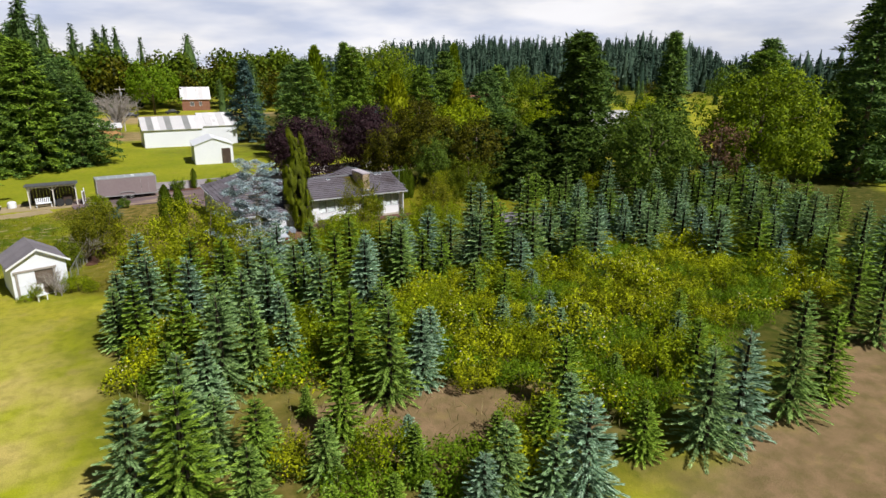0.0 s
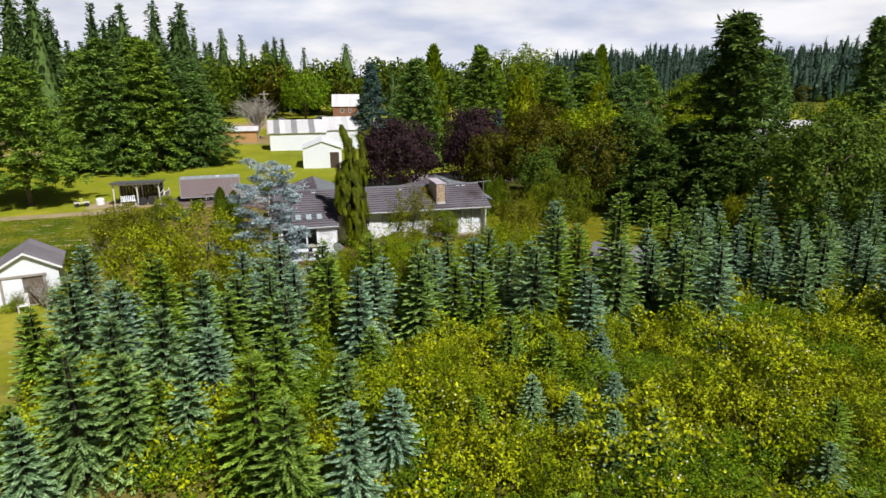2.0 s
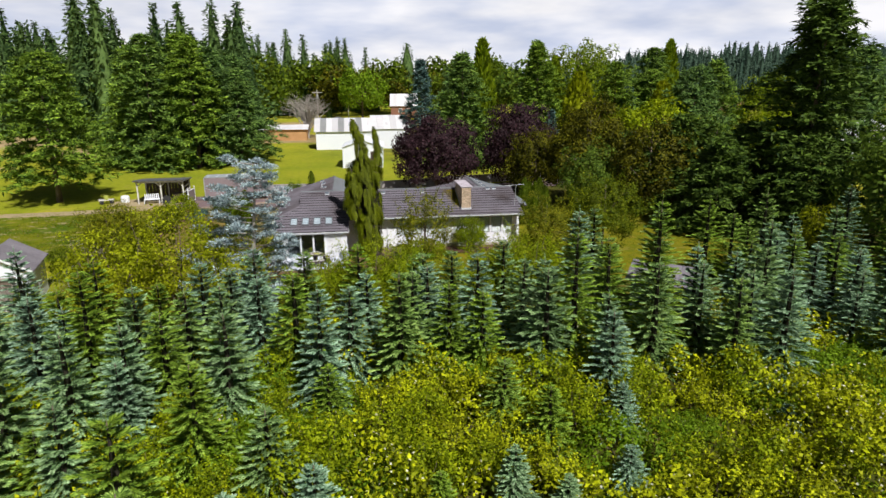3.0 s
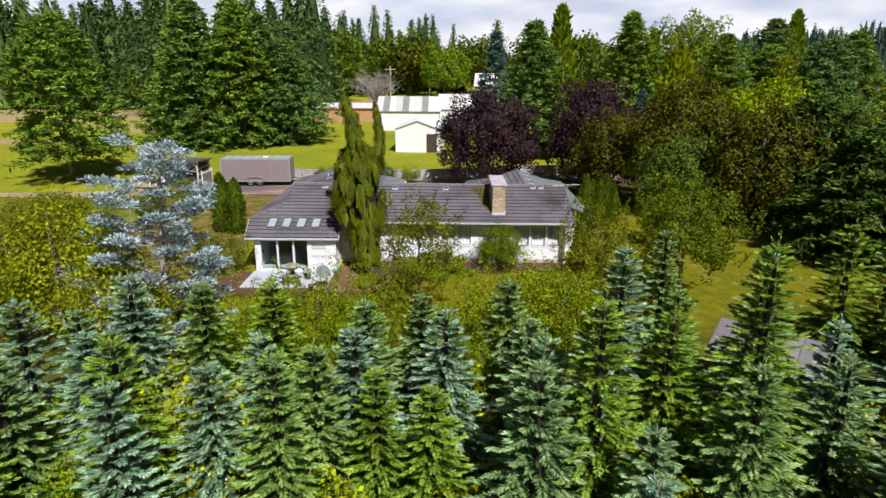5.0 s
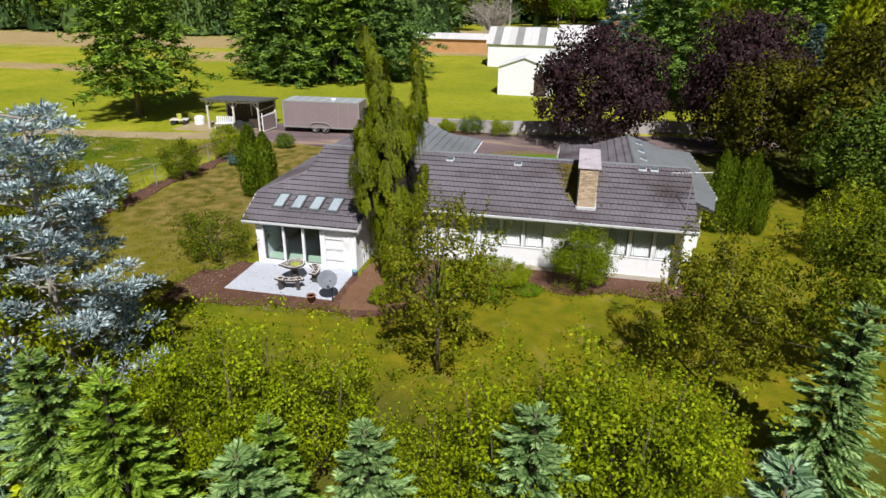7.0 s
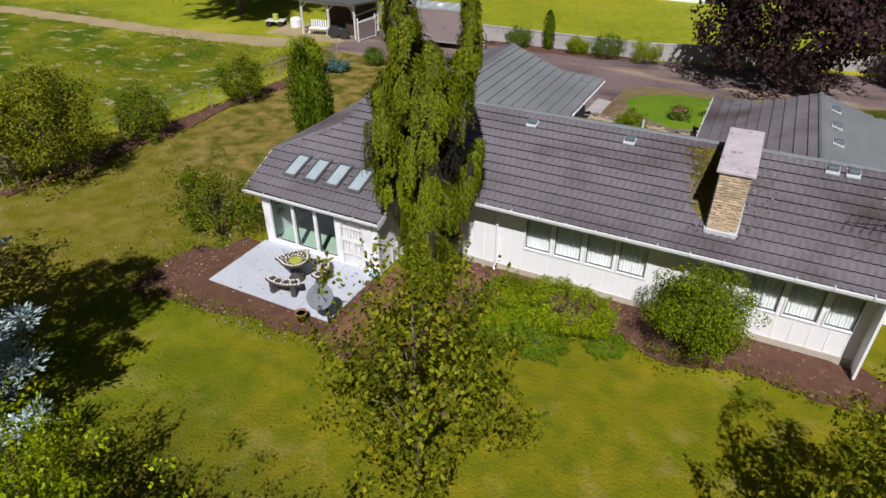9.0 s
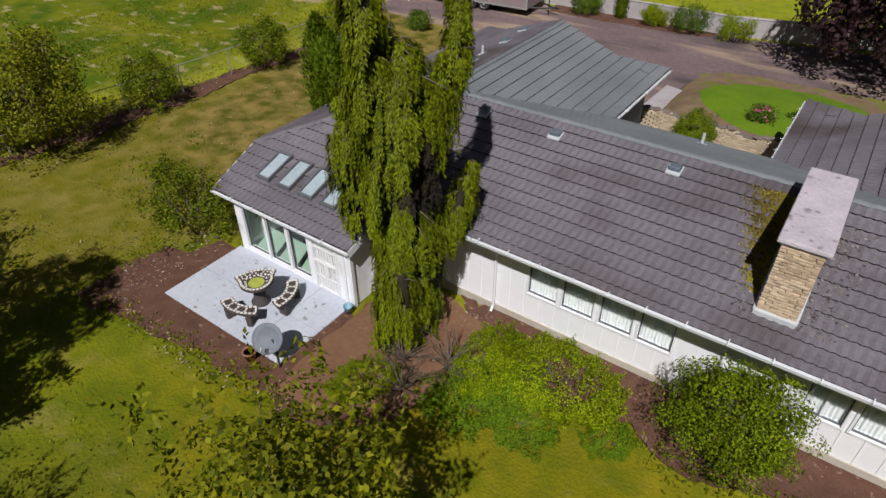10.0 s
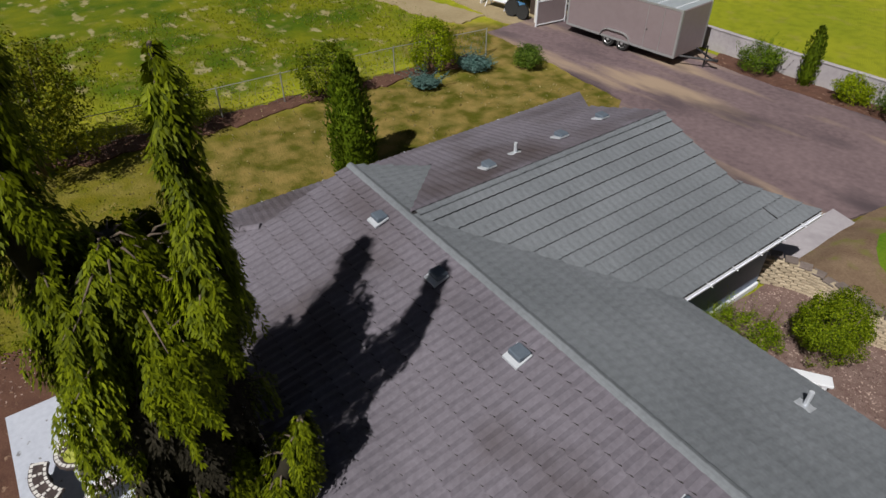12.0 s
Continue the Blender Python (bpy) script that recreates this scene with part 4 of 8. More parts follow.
def ridge_cap(name, a, b, mat="roof_green_sheen", r=0.075):
    a, b = Vector(a), Vector(b)
    n = max(1, int((b - a).length / 0.4))
    for i in range(n):
        p, q = a.lerp(b, i / n), a.lerp(b, (i + 1.06) / n)
        s = Shape()
        d = (q - p).normalized()
        side = d.cross(Vector((0, 0, 1))).normalized()
        up = side.cross(d)
        prof = [(-1.25, -0.45), (-0.7, 0.05), (0, 0.30), (0.7, 0.05), (1.25, -0.45)]
        for e, lift in ((p, 0.014), (q, 0.0)):
            s.v += [tuple(e + side * r * x + up * (r * z + lift)) for x, z in prof]
        s.f = [(j, j + 1, j + 6, j + 5) for j in range(4)] + [(4, 3, 2, 1, 0)]
        part("ridge_tile", s, M[mat], roof)


ridge_cap("ridge", (10.7, 59.85, 3.835), (26.85, 59.85, 3.835))
ridge_cap("ridge", (13.05, 60.0, 3.85), (13.05, 67.2, 3.85))
ridge_cap("ridge", (24.75, 60.6, 3.60), (24.75, 66.8, 3.60))
ridge_cap("ridge", (10.7, 57.7, 3.14), (9.12, 56.12, 2.60), "roof")

# rake boards, gutters and fascia
trim = Shape()
trim.add([(10.68, 57.7, 2.95), (10.68, 59.85, 3.70), (10.68, 61.95, 2.95)], [(0, 1, 2)])
part("gable_wall", trim, M["white"], house)
part("gable_wall", Shape().add([(9.2, 67.16, 0.0), (9.2, 67.16, 2.5), (13.05, 67.16, 3.72), (16.2, 67.16, 2.5), (16.2, 67.16, 0.0)], [(4, 3, 2, 1, 0)]), M["white"], house)
part("gable_wall", Shape().add([(21.8, 66.76, 0.0), (21.8, 66.76, 2.45), (24.75, 66.76, 3.46), (27.7, 66.76, 2.45), (27.7, 66.76, 0.0)], [(4, 3, 2, 1, 0)]), M["white"], house)
part("gable_wall", Shape().prism([(26.36, 55.9), (26.42, 55.9), (26.42, 63.2), (26.36, 63.2)], 0.1, lambda x, y: min(front_z(x, y), back_z(x, y)) - 0.12), M["white"], house)


def gutter(a, b, name="gutter"):
    a, b = Vector(a), Vector(b)
    d = (b - a).normalized()
    out = Vector((d.y, -d.x, 0))
    s = Shape()
    prof = [(0.0, 0.0), (0.0, -0.08), (0.055, -0.08), (0.075, 0.0), (0.062, 0.0), (0.045, -0.068), (0.012, -0.068), (0.012, 0.0)]
    for e in (a, b):
        s.v += [tuple(e + out * x + Vector((0, 0, z))) for x, z in prof]
    s.f = [(j, (j + 1) % 8, 8 + (j + 1) % 8, 8 + j) for j in range(8)] + [tuple(range(7, -1, -1)), tuple(range(8, 16))]
    g = part(name, s, M["trim"], house, "white metal gutter")
    n = int((b - a).length / 0.75)
    for i in range(1, n):
        c = a.lerp(b, i / n)
        part("gutter_bracket", Shape().tube([c + Vector((0, 0, 0.03)) - out * 0.09, c + out * 0.02 + Vector((0, 0, 0.035)), c + out * 0.13 + Vector((0, 0, 0.01))], 0.012, 4), M["trim"], g)
    return g


gutter((16.0, 55.86, 2.475), (26.85, 55.86, 2.475))
gutter((9.28, 54.31, 1.955), (14.2, 54.31, 1.955))
gutter((16.76, 63.5, 2.40), (16.76, 68.6, 2.40))
gutter((21.29, 68.5, 2.38), (21.29, 63.5, 2.38))
gutter((28.21, 60.5, 2.38), (28.21, 68.5, 2.38))
gutter((9.09, 68.6, 2.53), (9.09, 56.75, 2.53))
part("fascia", Shape().box(14.2, 55.87, 2.32, 26.84, 55.90, 2.47), M["trim"], house)
part("fascia", Shape().box(9.3, 54.32, 1.82, 14.2, 54.35, 1.96), M["trim"], house)
part("barge_board", Shape().prism([(14.17, 54.32), (14.205, 54.32), (14.205, 55.88), (14.17, 55.88)], lambda x, y: front_z(x, y) - 0.2, lambda x, y: front_z(x, y) + 0.01), M["trim"], house)
part("barge_board", Shape().prism([(9.08, 56.0), (9.28, 54.32), (9.31, 54.32), (9.11, 56.0)], lambda x, y: front_z(x, y) - 0.2, lambda x, y: front_z(x, y) + 0.01), M["trim"], house)
part("barge_board", Shape().prism([(26.82, 55.88), (26.86, 55.88), (26.86, 60.4), (26.82, 60.4)], lambda x, y: min(front_z(x, y), back_z(x, y)) - 0.2, lambda x, y: min(front_z(x, y), back_z(x, y)) + 0.005), M["trim"], house)
part("wall", Shape().box(26.45, 58.75, 0.0, 27.30, 60.58, 2.50), M["white"], house)
part("soffit", Shape().box(15.9, 55.92, 2.28, 26.8, 56.5, 2.30), M["soffit"], house)


def pierced_wall(x0, x1, y0, y1, z0, z1, holes):
    """A wall along x with rectangular openings (x0, x1, z0, z1), sorted by x."""
    out, x = [], x0
    for a, b, c, d in holes:
        out += [Shape().box(x, y0, z0, a, y1, z1), Shape().box(a, y0, z0, b, y1, c), Shape().box(a, y0, d, b, y1, z1)]
        x = b
    return out + [Shape().box(x, y0, z0, x1, y1, z1)]


def wall_panels(shapes, label):
    first = part("wall", shapes[0], M["white"], house, label)
    for s in shapes[1:]:
        part("wall_panel", s, M["white"], first)
    return first


WIN1 = [(17.80, 18.53), (18.67, 19.42), (19.58, 20.32), (20.47, 21.20)]
WIN2 = [(23.72, 24.44), (24.60, 25.34), (25.50, 26.12)]
ZB, ZT = 1.00, 2.16
wall_f = wall_panels(pierced_wall(13.9, 26.4, 56.5, 56.66, 0.22, 2.34, [(a, b, ZB, ZT) for a, b in WIN1 + WIN2]), "white vertical-board wall")
for i in range(31):
    x = 14.1 + i * 0.4
    if not any(a - 0.06 < x < b + 0.06 for a, b in WIN1 + WIN2):
        part("batten", Shape().box(x - 0.014, 56.488, 0.24, x + 0.014, 56.5, 2.28), M["white"], wall_f)
    else:
        part("batten", Shape().box(x - 0.014, 56.488, 0.24, x + 0.014, 56.5, ZB - 0.07), M["white"], wall_f)
part("foundation", Shape().box(13.9, 56.46, -0.1, 26.45, 56.70, 0.22), M["foundation"], house)
for q in ((26.24, 56.66, 0.0, 26.36, 63.0, 2.4), (21.8, 63.0, 0, 21.95, 66.7, 2.38), (27.65, 60.7, 0, 27.8, 66.7, 2.38), (9.7, 56.5, 0, 9.85, 67.1, 2.5), (16.4, 62.9, 0, 21.9, 63.05, 2.4), (26.3, 60.6, 0, 27.8, 60.75, 2.38)):
    part("wall", Shape().box(*q), M["white"], house)
part("garage_wall", Shape().box(16.05, 63.0, 0.0, 16.2, 68.1, 2.40), M["bluegrey"], house, "blue-grey painted court wall")
part("wall_sill", Shape().box(16.2, 63.2, 0.0, 16.26, 68.1, 0.16), M["trim"], house)
part("ceiling", Shape().box(9.9, 56.7, 2.36, 26.2, 62.9, 2.38).box(9.9, 62.9, 2.36, 16, 68, 2.38), M["room"], house)
part("room_floor", Shape().box(14.0, 56.7, 0.18, 26.2, 62.9, 0.22), M["room"], house)
part("room_wall", Shape().box(14.0, 59.5, 0.2, 26.2, 59.6, 2.36), M["room"], house)


def window(a, b, zb, zt, y, mullion=False, curtain=True):
    w = part("window", Shape().box(a - 0.05, y - 0.03, zb - 0.05, b + 0.05, y, zb).box(a - 0.05, y - 0.03, zt, b + 0.05, y, zt + 0.05)
             .box(a - 0.05, y - 0.03, zb, a, y, zt).box(b, y - 0.03, zb, b + 0.05, y, zt), M["trim"], house, "white-framed window with pale curtains", bevel=0.006)
    part("sash", Shape().box(a, y + 0.03, zb, b, y + 0.07, zb + 0.03).box(a, y + 0.03, zt - 0.03, b, y + 0.07, zt).box(a, y + 0.03, zb + 0.03, a + 0.026, y + 0.07, zt - 0.03)
         .box(b - 0.026, y + 0.03, zb + 0.03, b, y + 0.07, zt - 0.03), M["vent_cap"], w)
    if mullion:
        part("mullion", Shape().box((a + b) / 2 - 0.025, y + 0.028, zb + 0.045, (a + b) / 2 + 0.025, y + 0.072, zt - 0.045), M["trim"], w)
    p = part("pane", Shape().add([(a + 0.035, y + 0.05, zb + 0.04), (b - 0.035, y + 0.05, zb + 0.04), (b - 0.035, y + 0.05, zt - 0.04), (a + 0.035, y + 0.05, zt - 0.04)], [(0, 1, 2, 3)]), M["glass"], w)
    p.visible_shadow = False
    if curtain:
        s, n = Shape(), 44
        for i in range(n + 1):
            x = a + (b - a) * i / n
            yy = y + 0.115 + 0.022 * math.sin(i * 1.35) + 0.012 * math.sin(i * 0.5)
            s.v += [(x, yy, zb - 0.02), (x, yy, zt + 0.02)]
        s.f = [(2 * i, 2 * i + 2, 2 * i + 3, 2 * i + 1) for i in range(n)]
        part("curtain", s, M["curtain"], w, "pale pleated curtain", smooth=True)
    return w


for k, (a, b) in enumerate(WIN1 + WIN2):
    window(a, b, ZB, ZT, 56.5, mullion=k == 4)
for k, x in enumerate((16.93, 22.2)):
    part("downspout", Shape().tube([(x, 55.95, 2.40), (x, 56.2, 2.25), (x, 56.42, 2.15), (x, 56.42, 0.2), (x, 56.3, 0.08)], 0.035, 6), M["trim"], house, "white downspout")

# sunroom
SY = 54.55
sun_holes = [(10.05, 10.88, 0.22, 1.74), (10.97, 11.72, 0.22, 1.74), (11.82, 12.50, 0.22, 1.74), (12.70, 13.50, 0.06, 1.80)]
wall_panels(pierced_wall(9.72, 13.98, SY, SY + 0.12, 0.0, 1.92, sun_holes), "white sunroom front")
part("wall", Shape().box(13.86, SY + 0.12, 0.0, 13.98, 56.5, 2.05), M["white"], house)
part("wall", Shape().prism([(9.72, SY + 0.12), (9.84, SY + 0.12), (9.84, 56.5), (9.72, 56.5)], 0.0, lambda x, y: front_z(x, y) - 0.11), M["white"], house)
part("sunroom_floor", Shape().box(9.84, SY + 0.12, 0.02, 13.86, 59.0, 0.06), M["floor_skylit_green"], house)
part("sunroom_back", Shape().box(9.84, 59.0, 0.0, 13.86, 59.1, 2.35), M["room"], house)
part("corner_post", Shape().box(13.72, SY - 0.05, 0.0, 13.80, SY + 0.0, 1.85).box(13.93, SY - 0.05, 0.0, 14.03, SY + 0.05, 1.85), M["trim"], house)
for k, (a, b, c, d) in enumerate(sun_holes[:3]):
    window(a, b, c, d, SY, curtain=False)
door = part("door", Shape().box(12.66, SY - 0.03, 0.04, 12.72, SY, 1.86).box(13.48, SY - 0.03, 0.04, 13.54, SY, 1.86).box(12.72, SY - 0.03, 1.80, 13.48, SY, 1.86), M["trim"], house, "white door behind an iron grille")
part("door_leaf", Shape().box(12.71, SY + 0.05, 0.07, 13.49, SY + 0.09, 1.79), M["curtain"], door)
for i in range(8):
    x = 12.76 + i * 0.097
    part("bar", Shape().tube([(x, SY - 0.01, 0.08), (x, SY - 0.01, 1.78)], 0.011, 5), M["grille"], door)
for z in (0.12, 0.5, 0.95, 1.0, 1.4, 1.76):
    part("rail", Shape().box(12.72, SY - 0.025, z - 0.015, 13.48, SY + 0.0, z + 0.015), M["grille"], door)
part("door_panel", Shape().box(12.80, SY - 0.02, 1.0, 13.40, SY + 0.0, 1.03).box(13.02, SY - 0.02, 0.55, 13.18, SY, 0.92), M["grille"], door)
part("door_handle", Shape().tube([(13.42, SY - 0.02, 0.9), (13.42, SY - 0.06, 0.9), (13.33, SY - 0.06, 0.9)], 0.012, 5), M["flashing"], door)
part("side_screen", Shape().box(14.03, 55.2, 0.05, 14.06, 55.25, 0.75).box(14.03, 55.5, 0.05, 14.06, 55.55, 0.75).box(14.03, 55.8, 0.05, 14.06, 55.85, 0.75).box(14.035, 55.2, 0.5, 14.05, 56.3, 0.56), M["trim"], house)

# skylights in the sunroom roof
for k, x in enumerate((10.22, 11.00, 11.79, 12.58)):
    fr, skew = Shape(), 0.0
    y0, y1, wd = 55.08, 56.04, 0.50
    def zz(y): return front_z(0, y)
    for (ax, ay, bx, by) in ((x, y0, x + wd, y0 + 0.06), (x, y1 - 0.06, x + wd, y1), (x, y0 + 0.06, x + 0.05, y1 - 0.06), (x + wd - 0.05, y0 + 0.06, x + wd, y1 - 0.06)):
        fr.prism([(ax, ay), (bx, ay), (bx, by), (ax, by)], lambda u, v: zz(v) - 0.01, lambda u, v: zz(v) + 0.13)
    sk = part("skylight", fr, M["vent_cap"], roof, "fixed roof skylight")
    part("pane", Shape().add([(x + 0.05, y0 + 0.06, zz(y0) + 0.12), (x + wd - 0.05, y0 + 0.06, zz(y0) + 0.12), (x + wd - 0.05, y1 - 0.06, zz(y1) + 0.10), (x + 0.05, y1 - 0.06, zz(y1) + 0.10)], [(0, 1, 2, 3)]), M["sky_glass"], sk).visible_shadow = False
    # opaque sheet added below the glass, toned like the reflected sky
    part("blind", Shape().prism([(x + 0.05, y0 + 0.06), (x + wd - 0.05, y0 + 0.06), (x + wd - 0.05, y1 - 0.06), (x + 0.05, y1 - 0.06)], lambda u, v: zz(v) + 0.078, lambda u, v: zz(v) + 0.083), M["skylight_sky_tone"], sk)

# chimney
CX0, CX1, CY0, CY1, CT = 22.38, 23.06, 56.62, 59.45, 4.36
chimney = part("chimney", Shape().box(CX0 + 0.02, CY0 + 0.02, 2.3, CX1 - 0.02, CY1 - 0.02, CT - 0.002), M["mortar"], house, "tan brick chimney with a concrete cap")
part("chimney_cap", Shape().box(CX0 - 0.09, CY0 - 0.07, CT, CX1 + 0.09, CY1 + 0.07, CT + 0.09).box(CX0 - 0.03, CY0 - 0.02, CT - 0.05, CX1 + 0.03, CY1 + 0.02, CT), M["cap"], chimney, "pinkish-grey weathered concrete slab", bevel=0.015)
part("flashing", Shape().prism([(CX0 - 0.03, CY0 - 0.07), (CX1 + 0.03, CY0 - 0.07), (CX1 + 0.03, CY0 + 0.03), (CX0 - 0.03, CY0 + 0.03)], lambda x, y: front_z(x, y) + 0.0, lambda x, y: front_z(x, y) + 0.12), M["flashing"], chimney)
part("flashing", Shape().prism([(CX1 - 0.02, CY0), (CX1 + 0.05, CY0), (CX1 + 0.05, CY1), (CX1 - 0.02, CY1)], lambda x, y: front_z(x, y), lambda x, y: front_z(x, y) + 0.09), M["flashing"], chimney)
part("flashing", Shape().prism([(CX0 - 0.05, CY0), (CX0 + 0.02, CY0), (CX0 + 0.02, CY1), (CX0 - 0.05, CY1)], lambda x, y: front_z(x, y), lambda x, y: front_z(x, y) + 0.09), M["flashing"], chimney)
rb = random.Random(5)
COURSE = 0.066


def brick_mesh(length, w=0.09, h=0.054):
    return Shape().box(0, 0, 0, length, w, h).mesh("brick", M["brick"], bevel=0.006)


BR = {n: brick_mesh(n) for n in (0.215, 0.10)}
rest = Shape()
for c in range(26):
    z = CT - 0.055 - (c + 1) * COURSE
    x = CX0 - (0.11 if c % 2 else 0.0)
    while x < CX1 - 0.02:                       # front
        ln = 0.215 if x >= CX0 - 0.001 and x + 0.215 <= CX1 + 0.02 else 0.10
        xx = max(x, CX0) if ln == 0.215 else (CX0 if x < CX0 else CX1 - 0.10)
        if z > front_z(0, CY0) - 0.05:
            ob = new("brick", BR[ln])
            ob.parent = chimney
            ob.matrix_basis = pose(xx, CY0 - 0.010 + rb.uniform(-0.014, 0.008), z + rb.uniform(-0.004, 0.004), rb.uniform(-4, 4), rb.uniform(-1.4, 1.4), rb.uniform(-1.8, 1.8)) @ Matrix.Diagonal((rb.uniform(0.96, 1.08), 1, rb.uniform(0.9, 1.14), 1))
        x += 0.226
    y = CY0 + (0.11 if c % 2 else 0.0)
    while y < CY1 - 0.2:
        if z > front_z(0, y + 0.1) - 0.05:
            ob = new("brick", BR[0.215])
            ob.parent = chimney
            ob.matrix_basis = pose(CX0 + 0.083, y, z, 0, 0, 90) @ pose(0, rb.uniform(-0.005, 0.005), 0)
            rest.box(CX1 - 0.085, y, z, CX1 + 0.008 + rb.uniform(-0.005, 0.005), y + 0.215, z + 0.054)
        y += 0.226
part("brick_rest", rest, M["brick"], chimney, kind="stuff")


# roof fittings
def roof_vent(x, y, zf, sign=1):
    z = zf(x, y)
    v = part("roof_vent", Shape().prism([(x - 0.16, y - 0.17), (x + 0.16, y - 0.17), (x + 0.16, y + 0.13), (x - 0.16, y + 0.13)], lambda u, w: zf(u, w) + 0.05, lambda u, w: zf(u, w) + 0.086), M["flashing"], roof, "low grey roof vent")
    part("vent_cap", Shape().box(x - 0.135, y - 0.10, z + 0.06, x + 0.135, y + 0.14, z + 0.17), M["vent_hood"], v, bevel=0.02)


for x, y in ((12.65, 59.39), (14.66, 59.34), (16.80, 59.28), (19.78, 59.27), (24.93, 59.5), (25.40, 59.5)):
    roof_vent(x, y, front_z)
for x, y in ((12.35, 62.3), (12.2, 64.6), (12.0, 66.2)):
    roof_vent(x, y, left_z)
for y in (62.3, 63.8, 65.4):
    roof_vent(25.2, y, wright_z)


def vent_pipe(x, y, zf, h=0.35):
    z = zf(x, y)
    p = part("vent_pipe", Shape().tube([(x, y, z - 0.05), (x, y, z + h)], 0.04, 8), M["flashing"], roof, "grey plumbing vent pipe")
    part("flashing", Shape().prism([(x - 0.13, y - 0.13), (x + 0.13, y - 0.13), (x + 0.13, y + 0.13), (x - 0.13, y + 0.13)], lambda u, w: zf(u, w) + 0.02, lambda u, w: zf(u, w) + 0.05), M["flashing"], p)


vent_pipe(19.55, 62.75, back_z)
vent_pipe(12.1, 63.3, left_z, 0.3)

# moss and leaf litter against the chimney
rm = np.random.RandomState(8)
n = 24000
my = CY0 + 0.35 + rm.beta(2.0, 1.3, n) * 2.55
mx = CX0 - np.abs(rm.randn(n)) * (0.10 + 0.24 * (my - CY0) / 2.8) - 0.02
mz = front_z(0, my) + 0.035 + 0.02 * rm.rand(n)
green = rm.rand(n) < np.clip(0.25 + 0.9 * (mx - CX0 + 0.45) / 0.45, 0.1, 0.85)
for pick, mat_, lb_ in ((green, "moss", "yellow-green moss"), (~green, "moss_brown", "brown dried moss")):
    k = int(pick.sum())
    part("moss", array_mesh("moss", *kites(np.stack([mx, my, mz], 1)[pick], rm.randn(k, 3) * [1, 1, 0.2], np.tile([0, -0.3, 1.0], (k, 1)) + 0.5 * rm.randn(k, 3), rm.uniform(0.03, 0.06, k), 0.045), M[mat_]), None, roof, lb_, kind="stuff")
n = 420
side = rm.rand(n) < 0.6
lx = np.where(side, CX1 + 0.08 + np.abs(rm.randn(n)) * 0.35, CX0 - 0.15 - np.abs(rm.randn(n)) * 0.4)
ly = CY0 - 0.1 + rm.rand(n) * 2.6
part("leaf_litter", array_mesh("leaf_litter", *kites(np.stack([lx, ly, front_z(0, ly) + 0.05], 1), rm.randn(n, 3) * [1, 1, 0.1], np.tile([0, -0.3, 1.0], (n, 1)) + 0.4 * rm.randn(n, 3), rm.uniform(0.03, 0.09, n), 0.05), M["debris"]), None, roof, "scattered dry leaf litter", kind="stuff")


# ---------------------------------------------------------------- patio and court
M["mosaic_white"] = surface("mosaic_white", (0.62, 0.60, 0.58), (0.82, 0.80, 0.78), 0.5, 5, 30, per_object=0.08, bump=0.1)
M["mosaic_dark"] = surface("mosaic_dark", (0.045, 0.035, 0.035), (0.10, 0.075, 0.07), 0.6, 4, 25)
M["mosaic_green"] = surface("mosaic_green", (0.30, 0.34, 0.05), (0.50, 0.52, 0.12), 0.5, 6, 30)
M["dark_stone"] = surface("dark_stone", (0.05, 0.045, 0.045), (0.09, 0.08, 0.08), 0.8)
M["dish"] = surface("dish_grey", (0.14, 0.16, 0.20), (0.20, 0.22, 0.27), 0.6, 1, 8)
M["pot"] = surface("blue_pot", (0.16, 0.30, 0.40), (0.22, 0.38, 0.48), 0.4)
M["trailer"] = surface("trailer_skin", (0.235, 0.185, 0.198), (0.275, 0.225, 0.235), 0.45, 0.6, 4, bump=0.02, spec=0.5)
M["trailer_roof"] = surface("trailer_roof", (0.42, 0.47, 0.52), (0.55, 0.60, 0.65), 0.4, 0.8, 6, metal=0.3, bump=0.05)
M["tyre"] = surface("tyre_rubber", (0.02, 0.02, 0.02), (0.035, 0.035, 0.035), 0.85)
M["rim"] = surface("wheel_rim", (0.5, 0.5, 0.52), (0.62, 0.62, 0.64), 0.35, metal=0.6)
M["iron"] = surface("dark_iron", (0.03, 0.03, 0.033), (0.06, 0.06, 0.065), 0.6, metal=0.4)
M["wood_dark"] = surface("dark_wood", (0.05, 0.035, 0.028), (0.10, 0.07, 0.055), 0.9, 2, 14, stretch=(1, 1, 0.2))
M["wood_tan"] = surface("tan_wood", (0.40, 0.22, 0.09), (0.52, 0.31, 0.15), 0.85, 1, 8)
M["wood_pale"] = surface("pale_wood", (0.55, 0.53, 0.50), (0.70, 0.68, 0.65), 0.8, 2, 10)
M["metal_roof"] = surface("white_metal_roof", (0.62, 0.62, 0.66), (0.78, 0.77, 0.80), 0.45, 0.5, 4, stain=(0.45, 0.44, 0.48), stain_at=(0.6, 0.75), stain_scale=0.5, metal=0.15, per_object=0.15)
M["barn_white"] = surface("barn_white", (0.76, 0.79, 0.88), (0.82, 0.85, 0.93), 0.6, 0.4, 4, bump=0.05)
M["block_wall"] = surface("grey_wall_panel", (0.36, 0.33, 0.36), (0.48, 0.45, 0.48), 0.85, 0.8, 6, stain=(0.28, 0.26, 0.28), stain_at=(0.58, 0.75), per_object=0.06)
M["shingle"] = surface("grey_shingle", (0.16, 0.145, 0.17), (0.25, 0.235, 0.265), 0.9, 1.0, 12, per_object=0.1)
